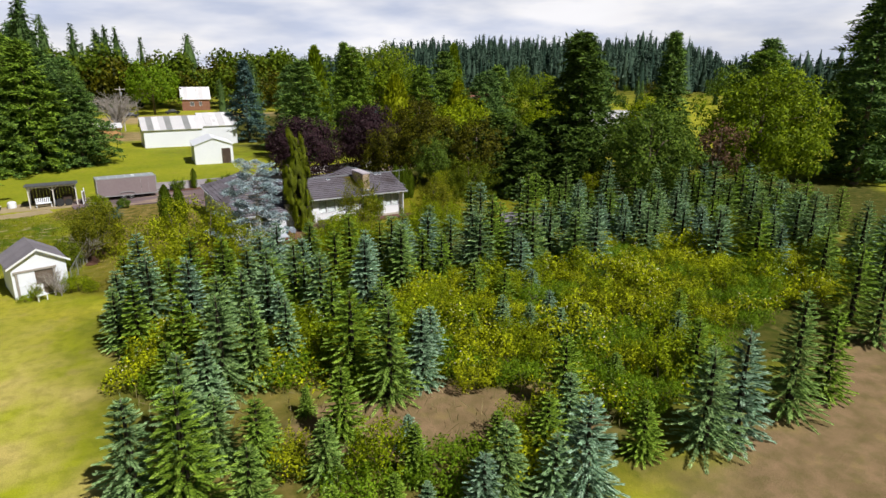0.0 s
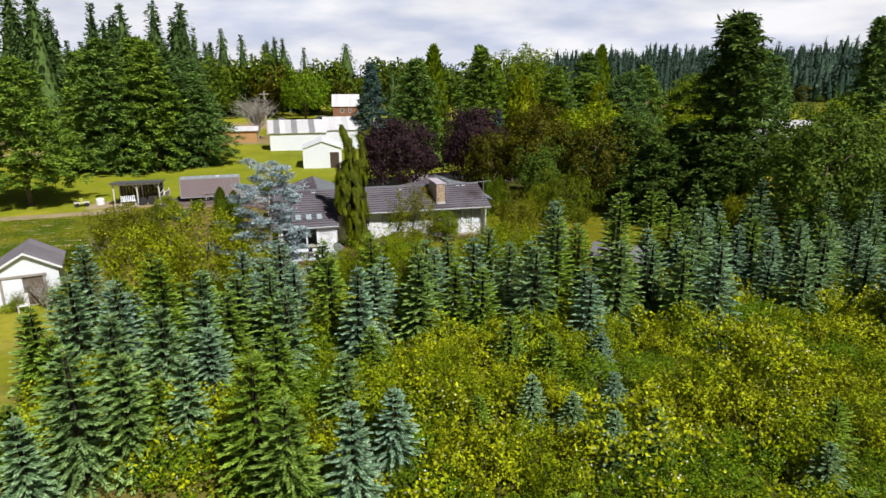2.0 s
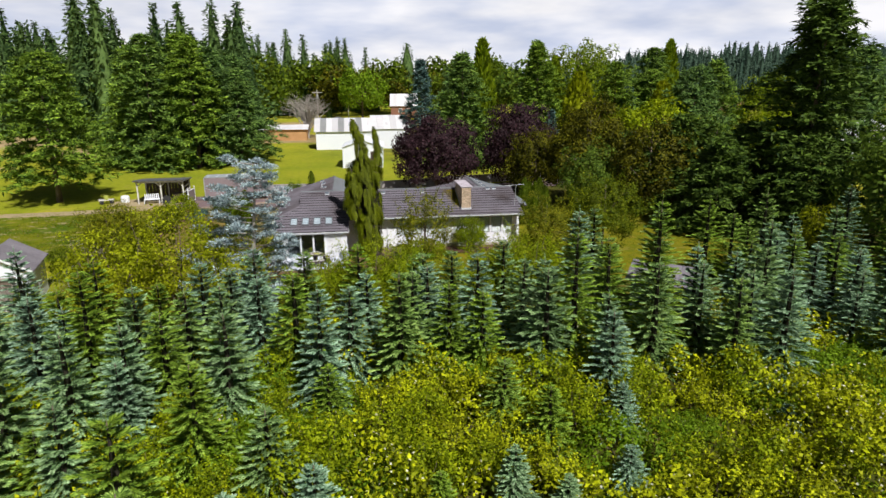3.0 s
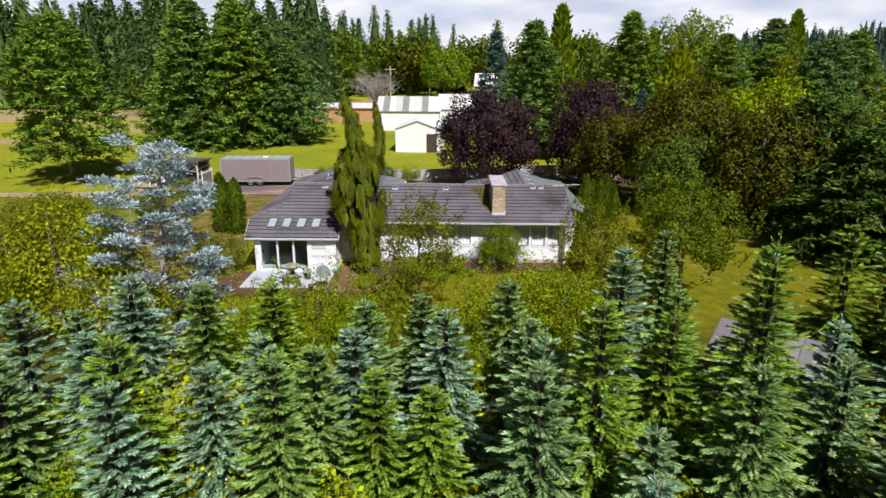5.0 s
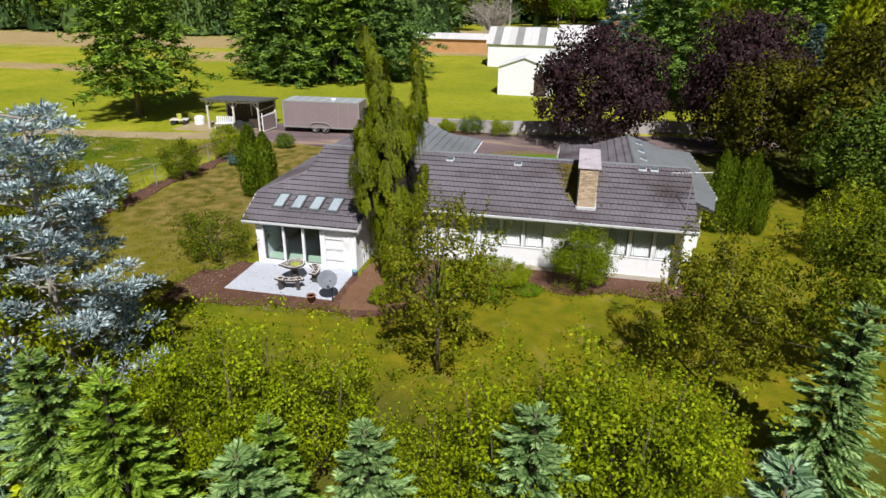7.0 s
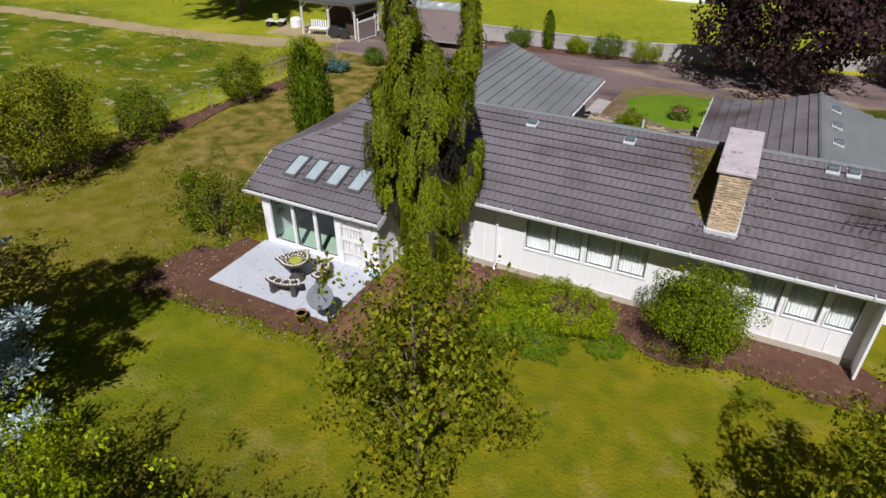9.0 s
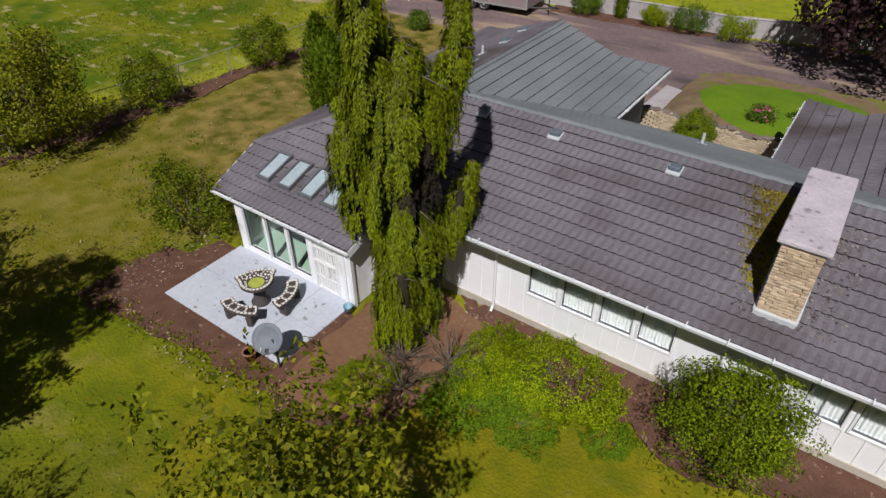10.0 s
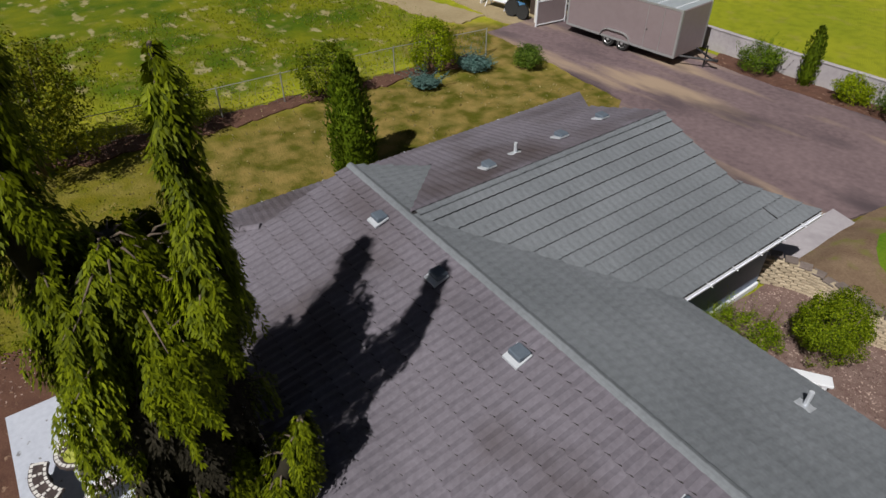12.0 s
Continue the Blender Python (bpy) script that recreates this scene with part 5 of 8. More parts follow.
M["red_wood"] = surface("red_brown_wall", (0.22, 0.10, 0.07), (0.32, 0.16, 0.11), 0.9, 0.8, 5)
M["galv"] = surface("galvanised", (0.35, 0.36, 0.37), (0.48, 0.49, 0.50), 0.5, metal=0.5)
M["pole_wood"] = surface("pole_wood", (0.42, 0.38, 0.33), (0.55, 0.51, 0.46), 0.9, 2, 10)
M["blue_tarp"] = surface("blue_tarp", (0.05, 0.16, 0.32), (0.10, 0.24, 0.42), 0.6)
M["coping_stone"] = surface("coping_stone", (0.14, 0.11, 0.10), (0.24, 0.20, 0.18), 0.9, 3, 20, per_object=0.15)
M["tan_stone"] = surface("tan_stone", (0.36, 0.29, 0.20), (0.52, 0.44, 0.33), 0.9, 3, 22, per_object=0.16, bump=0.4)

PX0, PX1, PY0, PY1, PZ = 9.6, 13.92, 52.03, 54.54, 0.065
patio = thing("patio", "pale grey concrete patio of four slabs", "patio")
for a, b, c, d in ((PX0, 12.82, PY0, 53.3), (12.832, PX1, PY0, 53.3), (PX0, 12.82, 53.312, PY1), (12.832, PX1, 53.312, PY1)):
    part("slab", Shape().box(a, c, -0.1, b, d, PZ), M["concrete"], patio, bevel=0.006)


def mosaic_arc(s_tile, cx, cy, r0, r1, a0, a1, n, z, parent):
    """White tiles along both rims and at the ends of a curved slab."""
    for rr, w in ((r0 + 0.045, 0.06), (r1 - 0.045, 0.06)):
        k = max(3, int(n * rr / r1))
        for i in range(k):
            a = a0 + (a1 - a0) * (i + 0.5) / k
            ob = new("tile", s_tile)
            ob.parent = parent
            ln = (a1 - a0) * rr / k * 0.72
            ob.matrix_basis = pose(cx + rr * math.cos(a), cy + rr * math.sin(a), z, 0, 0, math.degrees(a) + 90 + rt.uniform(-4, 4)) @ Matrix.Diagonal((ln, w * rt.uniform(0.8, 1.1), 1, 1))


rt = random.Random(14)
TILE = Shape().box(-0.5, -0.5, 0, 0.5, 0.5, 0.006).mesh("tile", M["mosaic_white"])
TX, TY = 11.93, 53.28
table = thing("stone_table", "leaf-shaped mosaic stone table on the patio", "table", (11.725, 53.405, PZ), -36.9)
leaf_edge = [(0.52 - 1.04 * i / 12, -0.15 * (1 - (1 - i / 6) ** 2)) for i in range(13)] + [(-0.465, 0.10)]
leaf_edge += [(-0.43 * math.cos(math.pi * i / 16), 0.25 + 0.46 * math.sin(math.pi * i / 16)) for i in range(17)] + [(0.465, 0.10)]
leaf_edge = [(-u, v) for u, v in leaf_edge][::-1]
part("tabletop", Shape().prism([(v, u) for u, v in leaf_edge], 0.66, 0.735), M["mosaic_dark"], table, "black and white mosaic top", bevel=0.01)
part("pedestal", Shape().lathe([(0.24, 0.0), (0.24, 0.05), (0.16, 0.12), (0.14, 0.45), (0.19, 0.6), (0.26, 0.66)], 18, (0.26, 0, 0)), M["dark_stone"], table, smooth=True)


def lay_tile(parent, x, y, z, turn, w, d):
    ob = new("tile", TILE)
    ob.parent = parent
    ob.matrix_basis = pose(x, y, z, 0, 0, turn) @ Matrix.Diagonal((w, d, 1, 1))


def inside_edge(x, y, poly):
    hit = False
    for (ax, ay), (bx, by) in zip(poly, poly[1:] + poly[:1]):
        if (ay > y) != (by > y) and x < (bx - ax) * (y - ay) / (by - ay) + ax:
            hit = not hit
    return hit


rim = [(v, u) for u, v in leaf_edge]
lens = [math.dist(p, q) for p, q in zip(rim, rim[1:] + rim[:1])]
count = int(sum(lens) / 0.098)
for k in range(count):
    at_, i = sum(lens) * (k + 0.5) / count, 0
    while at_ > lens[i]:
        at_ -= lens[i]
        i += 1
    (ax, ay), (bx, by) = rim[i], rim[(i + 1) % len(rim)]
    f = at_ / lens[i]
    x, y = ax + (bx - ax) * f, ay + (by - ay) * f
    inw = Vector((0.28 - x, -y)).normalized() * 0.052
    lay_tile(table, x + inw.x, y + inw.y, 0.735, math.degrees(math.atan2(by - ay, bx - ax)) + rt.uniform(-4, 4), 0.068, rt.uniform(0.055, 0.068))
small = [(0.28 + (x - 0.28) * 0.74, y * 0.74) for x, y in rim]
laid = []
for k in range(900):
    x, y = rt.uniform(-0.1, 0.7), rt.uniform(-0.5, 0.5)
    if inside_edge(x, y, small) and math.hypot(x - 0.40, y) > 0.245 and all(math.hypot(x - a_, y - b_) > 0.078 for a_, b_ in laid):
        laid.append((x, y))
        lay_tile(table, x, y, 0.735, rt.uniform(0, 90), rt.uniform(0.04, 0.065), rt.uniform(0.035, 0.055))
part("centre_disc", Shape().lathe([(0.20, 0.735), (0.20, 0.743)], 18, (0.40, 0.0, 0)), M["mosaic_green"], table, "yellow-green mosaic centre")


def bench(angle):
    ob = thing("stone_bench", "curved mosaic stone bench beside the leaf-shaped table", "bench", (TX, TY, PZ), group="patio benches")
    a0, a1, r0, r1 = radians(angle - 36), radians(angle + 36), 0.66, 0.98
    seat, n = Shape(), 16
    ring = [(r1, a0 + (a1 - a0) * i / n) for i in range(n + 1)] + [(r0, a1 - (a1 - a0) * i / n) for i in range(n + 1)]
    seat.prism([(r_ * math.cos(a), r_ * math.sin(a)) for r_, a in ring], 0.36, 0.43)
    part("seat", seat, M["mosaic_dark"], ob, bevel=0.01)
    mosaic_arc(TILE, 0, 0, r0, r1, a0 + 0.02, a1 - 0.02, 12, 0.43, ob)
    for i in (0.035, 0.27, 0.5, 0.73, 0.965):          # cross bars of tile between the rims
        a = a0 + (a1 - a0) * i
        for rr in ((0.78, 0.87) if 0.1 < i < 0.9 else (0.765, 0.82, 0.875)):
            lay_tile(ob, rr * math.cos(a), rr * math.sin(a), 0.43, math.degrees(a) + rt.uniform(-6, 6), 0.062, 0.05)
    for f in (0.2, 0.8):
        a = a0 + (a1 - a0) * f
        part("leg", Shape().box(-0.13, -0.07, 0, 0.13, 0.07, 0.36, pose(0.84 * math.cos(a), 0.84 * math.sin(a), 0, 0, 0, math.degrees(a))), M["dark_stone"], ob, bevel=0.015)
    return ob


for a in (-80, 22):
    bench(a)

dish = thing("satellite_dish", "large grey satellite dish on a post beside the patio", "satellite dish")
dish.matrix_basis = pose(13.98, 52.0, 0) @ Matrix.Diagonal((0.82, 0.82, 0.82, 1))
bowl = Shape().lathe([(0.02, 0.0), (0.16, 0.016), (0.31, 0.065), (0.43, 0.13), (0.43, 0.14), (0.30, 0.08), (0.15, 0.03), (0.02, 0.012)], 28)
d_ob = part("dish", bowl, M["dish"], dish, smooth=True)
d_ob.matrix_basis = pose(-0.2, 0.0, 1.05, 48, 0, 28)
part("post", Shape().tube([(0, 0, -0.1), (0, 0, 0.98), (-0.1, 0.02, 1.05)], [0.035, 0.035, 0.03], 8), M["iron"], dish)
arm = part("feed_arm", Shape().tube([(-0.18, 0.0, 0.85), (0.1, -0.45, 1.0), (0.04, -0.5, 1.12)], 0.014, 5), M["galv"], dish)
part("feed_horn", Shape().tube([(0.04, -0.5, 1.1), (-0.01, -0.42, 1.14)], [0.03, 0.045], 8), M["galv"], arm)

pot = thing("plant_pot", "empty blue bucket at the patio corner", "bucket", (14.02, 54.25, 0.05))
part("bucket", Shape().lathe([(0.085, 0), (0.12, 0.2), (0.125, 0.21), (0.112, 0.205), (0.08, 0.02)], 16), M["pot"], pot, smooth=True)

flower_pot = thing("flower_pot", "small terracotta pot beside the satellite dish", "pot", (13.25, 51.78, 0.03))
part("pot_body", Shape().lathe([(0.10, 0.0), (0.15, 0.24), (0.17, 0.24), (0.17, 0.29), (0.14, 0.29), (0.13, 0.25)], 14), M["red_wood"], flower_pot, smooth=True)
part("soil", Shape().lathe([(0.13, 0.22), (0.13, 0.25)], 14), M["dark_stone"], flower_pot)

# court: retaining wall, raised lawn, bench
wall_c = thing("retaining_wall", "curved tan split-stone retaining wall of the court", "wall")
rc = random.Random(3)
STONE = Shape().box(-0.122, -0.085, 0, 0.122, 0.085, 0.074).mesh("brick", M["tan_stone"], bevel=0.014)
CAPST = Shape().box(-0.15, -0.13, 0, 0.15, 0.13, 0.06).mesh("coping", M["coping_stone"], bevel=0.012)


def court_line(s):
    """Plan of the retaining wall, s in metres from the garage corner."""
    return 16.15 + s * 0.985, 68.35 + 0.55 * math.sin(min(s, 2.6) / 2.6 * math.pi) + 0.35 * math.sin(max(0, s - 2.6) / 2.6 * math.pi)


for c in range(10):
    k = 0
    s = 0.0 if c % 2 else 0.125
    while s < 5.1:
        x, y = court_line(s)
        x2, y2 = court_line(s + 0.1)
        top = 0.52 + 0.30 * abs(math.cos(s / 2.6 * math.pi))
        if (c + 1) * 0.077 <= top + 0.03:
            ob = new("brick", STONE)
            ob.parent = wall_c
            ob.matrix_basis = pose(x, y + 0.008 * c + rc.uniform(-0.012, 0.012), c * 0.077, 0, 0, math.degrees(math.atan2(y2 - y, x2 - x)) + rc.uniform(-2, 2))
        s += 0.25
s = 0.1
while s < 5.1:
    x, y = court_line(s)
    x2, y2 = court_line(s + 0.1)
    top = 0.52 + 0.30 * abs(math.cos(s / 2.6 * math.pi))
    ob = new("coping", CAPST)
    ob.parent = wall_c
    ob.matrix_basis = pose(x, y + 0.1, int((top + 0.03) / 0.077) * 0.077 + 0.003, 0, 0, math.degrees(math.atan2(y2 - y, x2 - x)))
    s += 0.31

mound = Shape()
gx, gy = np.linspace(16.3, 24.6, 24), np.linspace(68.6, 76.6, 28)


def mound_z(x, y):
    e = min(1, max(0, (76.6 - y) / 5.0)) * min(1, max(0, (x - 16.0) / 1.2)) * min(1, max(0, (24.7 - x) / 1.5))
    return 0.02 + 0.46 * e * e * (3 - 2 * e)


def court_y(y, x):
    return y if y > 69.4 else max(y, court_line(max(0, min(5.0, (x - 16.15) / 0.985)))[1] + 0.05)


mound.v = [(x, court_y(y, x), mound_z(x, y) + 0.02 * noise.noise((x, y, 2))) for y in gy for x in gx]
mound.f = [(j * 24 + i, j * 24 + i + 1, (j + 1) * 24 + i + 1, (j + 1) * 24 + i) for j in range(27) for i in range(23)]
M["dry_bed"] = surface("dry_bed", (0.13, 0.080, 0.052), (0.28, 0.20, 0.13), 0.95, 1.6, 22, stain=(0.17, 0.17, 0.04), stain_at=(0.5, 0.62), stain_scale=1.3, bump=0.7, bump_scale=40)
part("court_bed", mound, M["dry_bed"], label="reddish mulch bed behind the court wall", category="bed", kind="structure", smooth=True)
lawn = Shape()
ring = wander([(20.6 + 3.35 * math.cos(a), 72.45 + 3.1 * math.sin(a)) for a in np.linspace(0, 2 * math.pi, 28)[:-1]], 0.5, 0.15, 4)
lawn.v = [(20.6, 72.45, mound_z(20.6, 72.45) + 0.05)]
for k in range(1, 7):
    f = k / 6
    lawn.v += [(20.6 + (x - 20.6) * f, 72.45 + (y - 72.45) * f, mound_z(20.6 + (x - 20.6) * f, 72.45 + (y - 72.45) * f) + (0.05 if k < 6 else 0.0)) for x, y in ring]
nr = len(ring)
lawn.f = [(0, 1 + i, 1 + (i + 1) % nr) for i in range(nr)] + [(1 + k * nr + i, 1 + (k + 1) * nr + i, 1 + (k + 1) * nr + (i + 1) % nr, 1 + k * nr + (i + 1) % nr) for k in range(5) for i in range(nr)]
rq = np.random.RandomState(31)
gp = np.stack([rq.uniform(16.4, 21.5, 5200), rq.uniform(63.1, 69.0, 5200), np.full(5200, 0.04)], 1)
part("gravel_stones", array_mesh("gravel_stones", *kites(gp, rq.randn(5200, 3) * [1, 1, 0.15], np.tile([0, 0, 1.0], (5200, 1)) + 0.45 * rq.randn(5200, 3), rq.uniform(0.03, 0.085, 5200), 0.04), M["court_stone"]), None, label="pink-grey pebbles and dry litter of the court", category="gravel", kind="stuff")
part("court_lawn", lawn, M["lawn"], label="small bright green lawn beside the drive", category="lawn", kind="structure", smooth=True)
part("garden_path", Shape().prism([(15.45, 68.7), (16.3, 68.7), (16.35, 72.8), (15.6, 73.0)], -0.1, 0.09), M["block_wall"], label="pale concrete path at the garage corner", category="path", kind="structure", bevel=0.01)
gb = thing("garden_bench", "small white slab bench in the gravel court", "bench", (18.75, 65.9, 0.03), 35)
part("seat", Shape().box(-0.42, -0.15, 0.36, 0.42, 0.15, 0.43), M["trim"], gb, bevel=0.012)
for x in (-0.28, 0.28):
    part("leg", Shape().box(x - 0.05, -0.11, 0, x + 0.05, 0.11, 0.36), M["trim"], gb, bevel=0.01)

# roof antenna
ant = thing("tv_antenna", "tilted television antenna above the gable", "antenna", (26.45, 57.0, front_z(0, 57.0)))
part("mast", Shape().tube([(0, 0, -0.05), (0.08, 0.05, 1.55)], 0.022, 6), M["galv"], ant)
part("boom", Shape().tube([(-0.75, -0.1, 1.48), (0.75, 0.2, 1.52)], 0.016, 5), M["galv"], ant)
for i in range(8):
    x = -0.7 + i * 0.2
    part("element", Shape().tube([(x - 0.1, -0.1 + 0.2 * i / 7 - 0.45 + 0.02 * i, 1.5), (x + 0.1, -0.1 + 0.2 * i / 7 + 0.45 - 0.02 * i, 1.5)], 0.008, 4), M["galv"], ant)
for dx, dy in ((-1.0, -0.3), (0.2, 0.9)):
    part("guy", Shape().tube([(0.05, 0.03, 1.0), (dx, dy, 0.03 + 0.33 * dy)], 0.006, 4), M["iron"], ant)

# ---------------------------------------------------------------- drive: trailer, wall, shelter
def trailer():
    ob = thing("cargo_trailer", "grey enclosed twin-axle cargo trailer parked on the drive", "trailer", (-0.32, 77.65, 0.05), 4.0)
    L, W, Z0, Z1 = 6.1, 2.2, 0.42, 2.42
    part("body", Shape().prism([(0, 0), (L, 0), (L, W), (0, W)], Z0, Z1), M["trailer"], ob, "grey painted sheet sides", bevel=0.03)
    top = part("roof", Shape().prism([(0.03, 0.03), (L - 0.03, 0.03), (L - 0.03, W - 0.03), (0.03, W - 0.03)], Z1 + 0.004, lambda x, y: Z1 + 0.015 + 0.05 * math.sin(math.pi * min(1, max(0, y / W)))), M["trailer_roof"], ob, "pale metal roof")
    for i in range(7):
        x = 0.4 + i * 0.88
        part("roof_rib", Shape().box(x - 0.02, 0.04, Z1 + 0.01, x + 0.02, W - 0.04, Z1 + 0.035), M["trim"], top)
    part("roof_vent", Shape().box(3.6, 0.9, Z1 + 0.02, 4.0, 1.3, Z1 + 0.12), M["trim"], ob, bevel=0.03)
    for y in (-0.012, W):
        part("bottom_trim", Shape().box(0, y, Z0 - 0.02, L, y + 0.012, Z0 + 0.08), M["galv"], ob)
        part("top_trim", Shape().box(0, y, Z1 - 0.06, L, y + 0.012, Z1 + 0.02), M["galv"], ob)
    for x, y in ((-0.01, -0.014), (L - 0.09, -0.014), (L - 0.09, W - 0.09), (-0.01, W - 0.09)):
        part("corner_trim", Shape().box(x, y, Z0, x + 0.10, y + 0.104, Z1), M["galv"], ob)
    dr = part("side_door", Shape().box(4.45, -0.012, Z0 + 0.1, 5.25, -0.002, Z1 - 0.12), M["trailer"], ob)
    part("door_edge", Shape().box(4.44, -0.018, Z0 + 0.1, 4.46, -0.004, Z1 - 0.12).box(5.24, -0.018, Z0 + 0.1, 5.26, -0.004, Z1 - 0.12), M["galv"], dr)
    part("door_handle", Shape().box(4.5, -0.03, 1.25, 4.56, -0.012, 1.33), M["iron"], dr)
    for y in (0.02, W - 0.24):
        for x in (2.55, 3.35):
            w = part("wheel", Shape().lathe([(0.20, -0.10), (0.32, -0.11), (0.345, -0.07), (0.345, 0.07), (0.32, 0.11), (0.20, 0.10)], 22), M["tyre"], ob)
            w.matrix_basis = pose(x, y + 0.1, 0.345, 90, 0, 0)
            part("rim", Shape().lathe([(0.02, 0.105), (0.06, 0.112), (0.09, 0.085), (0.17, 0.08), (0.205, 0.112), (0.205, -0.10), (0.02, -0.1)], 18), M["rim"], w)
    fd = Shape()
    for y in (-0.09, W + 0.015):
        prof = [(2.08, 0.42), (2.25, 0.70), (2.5, 0.80), (3.4, 0.80), (3.65, 0.70), (3.82, 0.42)]
        for (ax, az), (bx, bz) in zip(prof, prof[1:]):
            fd.add([(ax, y, az), (bx, y, bz), (bx, y + 0.075, bz), (ax, y + 0.075, az), (ax, y, az + 0.05), (bx, y, bz + 0.05), (bx, y + 0.075, bz + 0.05), (ax, y + 0.075, az + 0.05)],
                   [(3, 2, 1, 0), (4, 5, 6, 7), (0, 1, 5, 4), (1, 2, 6, 5), (2, 3, 7, 6), (3, 0, 4, 7)])
    part("fender", fd, M["galv"], ob)
    part("tongue", Shape().tube([(L, 0.4, 0.45), (L + 1.25, W / 2, 0.42)], 0.05, 5).tube([(L, W - 0.4, 0.45), (L + 1.25, W / 2, 0.42)], 0.05, 5), M["iron"], ob)
    part("coupler", Shape().box(L + 1.2, W / 2 - 0.06, 0.38, L + 1.45, W / 2 + 0.06, 0.5), M["iron"], ob, bevel=0.02)
    part("jack", Shape().tube([(L + 0.85, W / 2, 0.0), (L + 0.85, W / 2, 0.95)], 0.035, 6).tube([(L + 0.85, W / 2, 0.93), (L + 0.85, W / 2 - 0.25, 0.97)], 0.015, 5), M["iron"], ob)
    part("lamp", Shape().box(-0.03, 0.12, 0.6, 0.0, 0.22, 0.75).box(-0.03, W - 0.22, 0.6, 0.0, W - 0.12, 0.75), M["iron"], ob)
    return ob


trailer()

low_wall = thing("low_wall", "low grey panelled wall between drive and field", "wall", kind="structure")
wall_line = [(3.6, 81.55), (10, 81.5), (16, 81.6), (22, 83.2), (30, 85.2), (40, 88.0)]
for (ax, ay), (bx, by) in zip(wall_line, wall_line[1:]):
    d = math.hypot(bx - ax, by - ay)
    n = max(1, round(d / 1.25))
    for i in range(n):
        p = part("panel", Shape().box(0.012, -0.07, 0, d / n - 0.012, 0.07, 1.02).box(0.0, -0.05, 0, d / n, 0.05, 1.0), M["block_wall"], low_wall, bevel=0.0)
        p.matrix_basis = pose(ax + (bx - ax) * i / n, ay + (by - ay) * i / n, -0.05, 0, 0, math.degrees(math.atan2(by - ay, bx - ax)))
    c = part("coping", Shape().box(0, -0.10, 0.98, d, 0.10, 1.04), M["block_wall"], low_wall, bevel=0.01)
    c.matrix_basis = pose(ax, ay, -0.05, 0, 0, math.degrees(math.atan2(by - ay, bx - ax)))

shelter = thing("open_shelter", "open-fronted pole shelter with a dark flat roof", "shelter", (-6.6, 77.3, 0.02), 2.0)
for x, y, h in ((0, 0, 2.25), (2.2, 0, 2.25), (4.3, 0, 2.25), (0, 3.0, 2.0), (2.2, 3.0, 2.0), (4.3, 3.0, 2.0)):
    part("post", Shape().box(x - 0.06, y - 0.06, -0.1, x + 0.06, y + 0.06, h), M["wood_pale"], shelter)
part("roof", Shape().add([(-0.3, -0.45, 2.36), (4.6, -0.45, 2.36), (4.6, 3.3, 2.05), (-0.3, 3.3, 2.05), (-0.3, -0.45, 2.42), (4.6, -0.45, 2.42), (4.6, 3.3, 2.11), (-0.3, 3.3, 2.11)],
                         [(3, 2, 1, 0), (4, 5, 6, 7), (0, 1, 5, 4), (1, 2, 6, 5), (2, 3, 7, 6), (3, 0, 4, 7)]), M["vent_cap"], shelter, "dark weathered roofing")
for i in range(9):
    x = -0.2 + i * 0.58
    part("rafter", Shape().add([(x, -0.4, 2.27), (x + 0.05, -0.4, 2.27), (x + 0.05, 3.2, 1.97), (x, 3.2, 1.97), (x, -0.4, 2.36), (x + 0.05, -0.4, 2.36), (x + 0.05, 3.2, 2.06), (x, 3.2, 2.06)],
                                [(3, 2, 1, 0), (4, 5, 6, 7), (0, 1, 5, 4), (1, 2, 6, 5), (2, 3, 7, 6), (3, 0, 4, 7)]), M["wood_pale"], shelter)
part("beam", Shape().box(-0.1, -0.07, 2.12, 4.4, 0.07, 2.27), M["wood_pale"], shelter)
for x, sx in ((0, 1), (4.3, -1), (2.2, 1), (2.2, -1)):
    part("brace", Shape().tube([(x, 0, 1.7), (x + sx * 0.5, 0, 2.2)], 0.045, 4), M["wood_pale"], shelter)
for i in range(14):
    x = 0.02 + i * 0.31
    part("board", Shape().box(x, 3.0, 0.05, x + 0.29, 3.03, 2.0), M["wood_dark"], shelter)
for z in (0.5, 1.0, 1.5):
    part("rail", Shape().box(4.27, 0.06, z, 4.32, 2.94, z + 0.09), M["wood_pale"], shelter)


def junk(name, label, cat, at, shape, mat, bevel=0.02, turn=0):
    ob = part(name, shape, mat, None, bevel=bevel, category=cat)
    ob["label"] = label
    ob.matrix_basis = pose(*at, 0, 0, turn)
    return ob


swing = thing("porch_swing", "white slatted porch swing under the shelter", "bench", (-5.4, 77.5, 0.05), 10)
part("seat", Shape().box(-0.7, -0.25, 0.4, 0.7, 0.25, 0.45), M["trim"], swing)
for i in range(8):
    part("slat", Shape().box(-0.68 + i * 0.175, 0.22, 0.45, -0.58 + i * 0.175, 0.26, 0.95), M["trim"], swing)
for x in (-0.68, 0.68):
    part("leg", Shape().tube([(x, -0.3, 0), (x, 0.0, 0.5), (x, 0.3, 0)], 0.03, 5), M["trim"], swing)
junk("crate", "blue plastic crate under the shelter", "crate", (-4.2, 77.9, 0.05), Shape().box(-0.3, -0.25, 0, 0.3, 0.25, 0.45), M["blue_tarp"])
junk("crate", "weathered wooden crate under the shelter", "crate", (-3.2, 78.6, 0.05), Shape().box(-0.4, -0.4, 0, 0.4, 0.4, 0.9), M["wood_dark"])
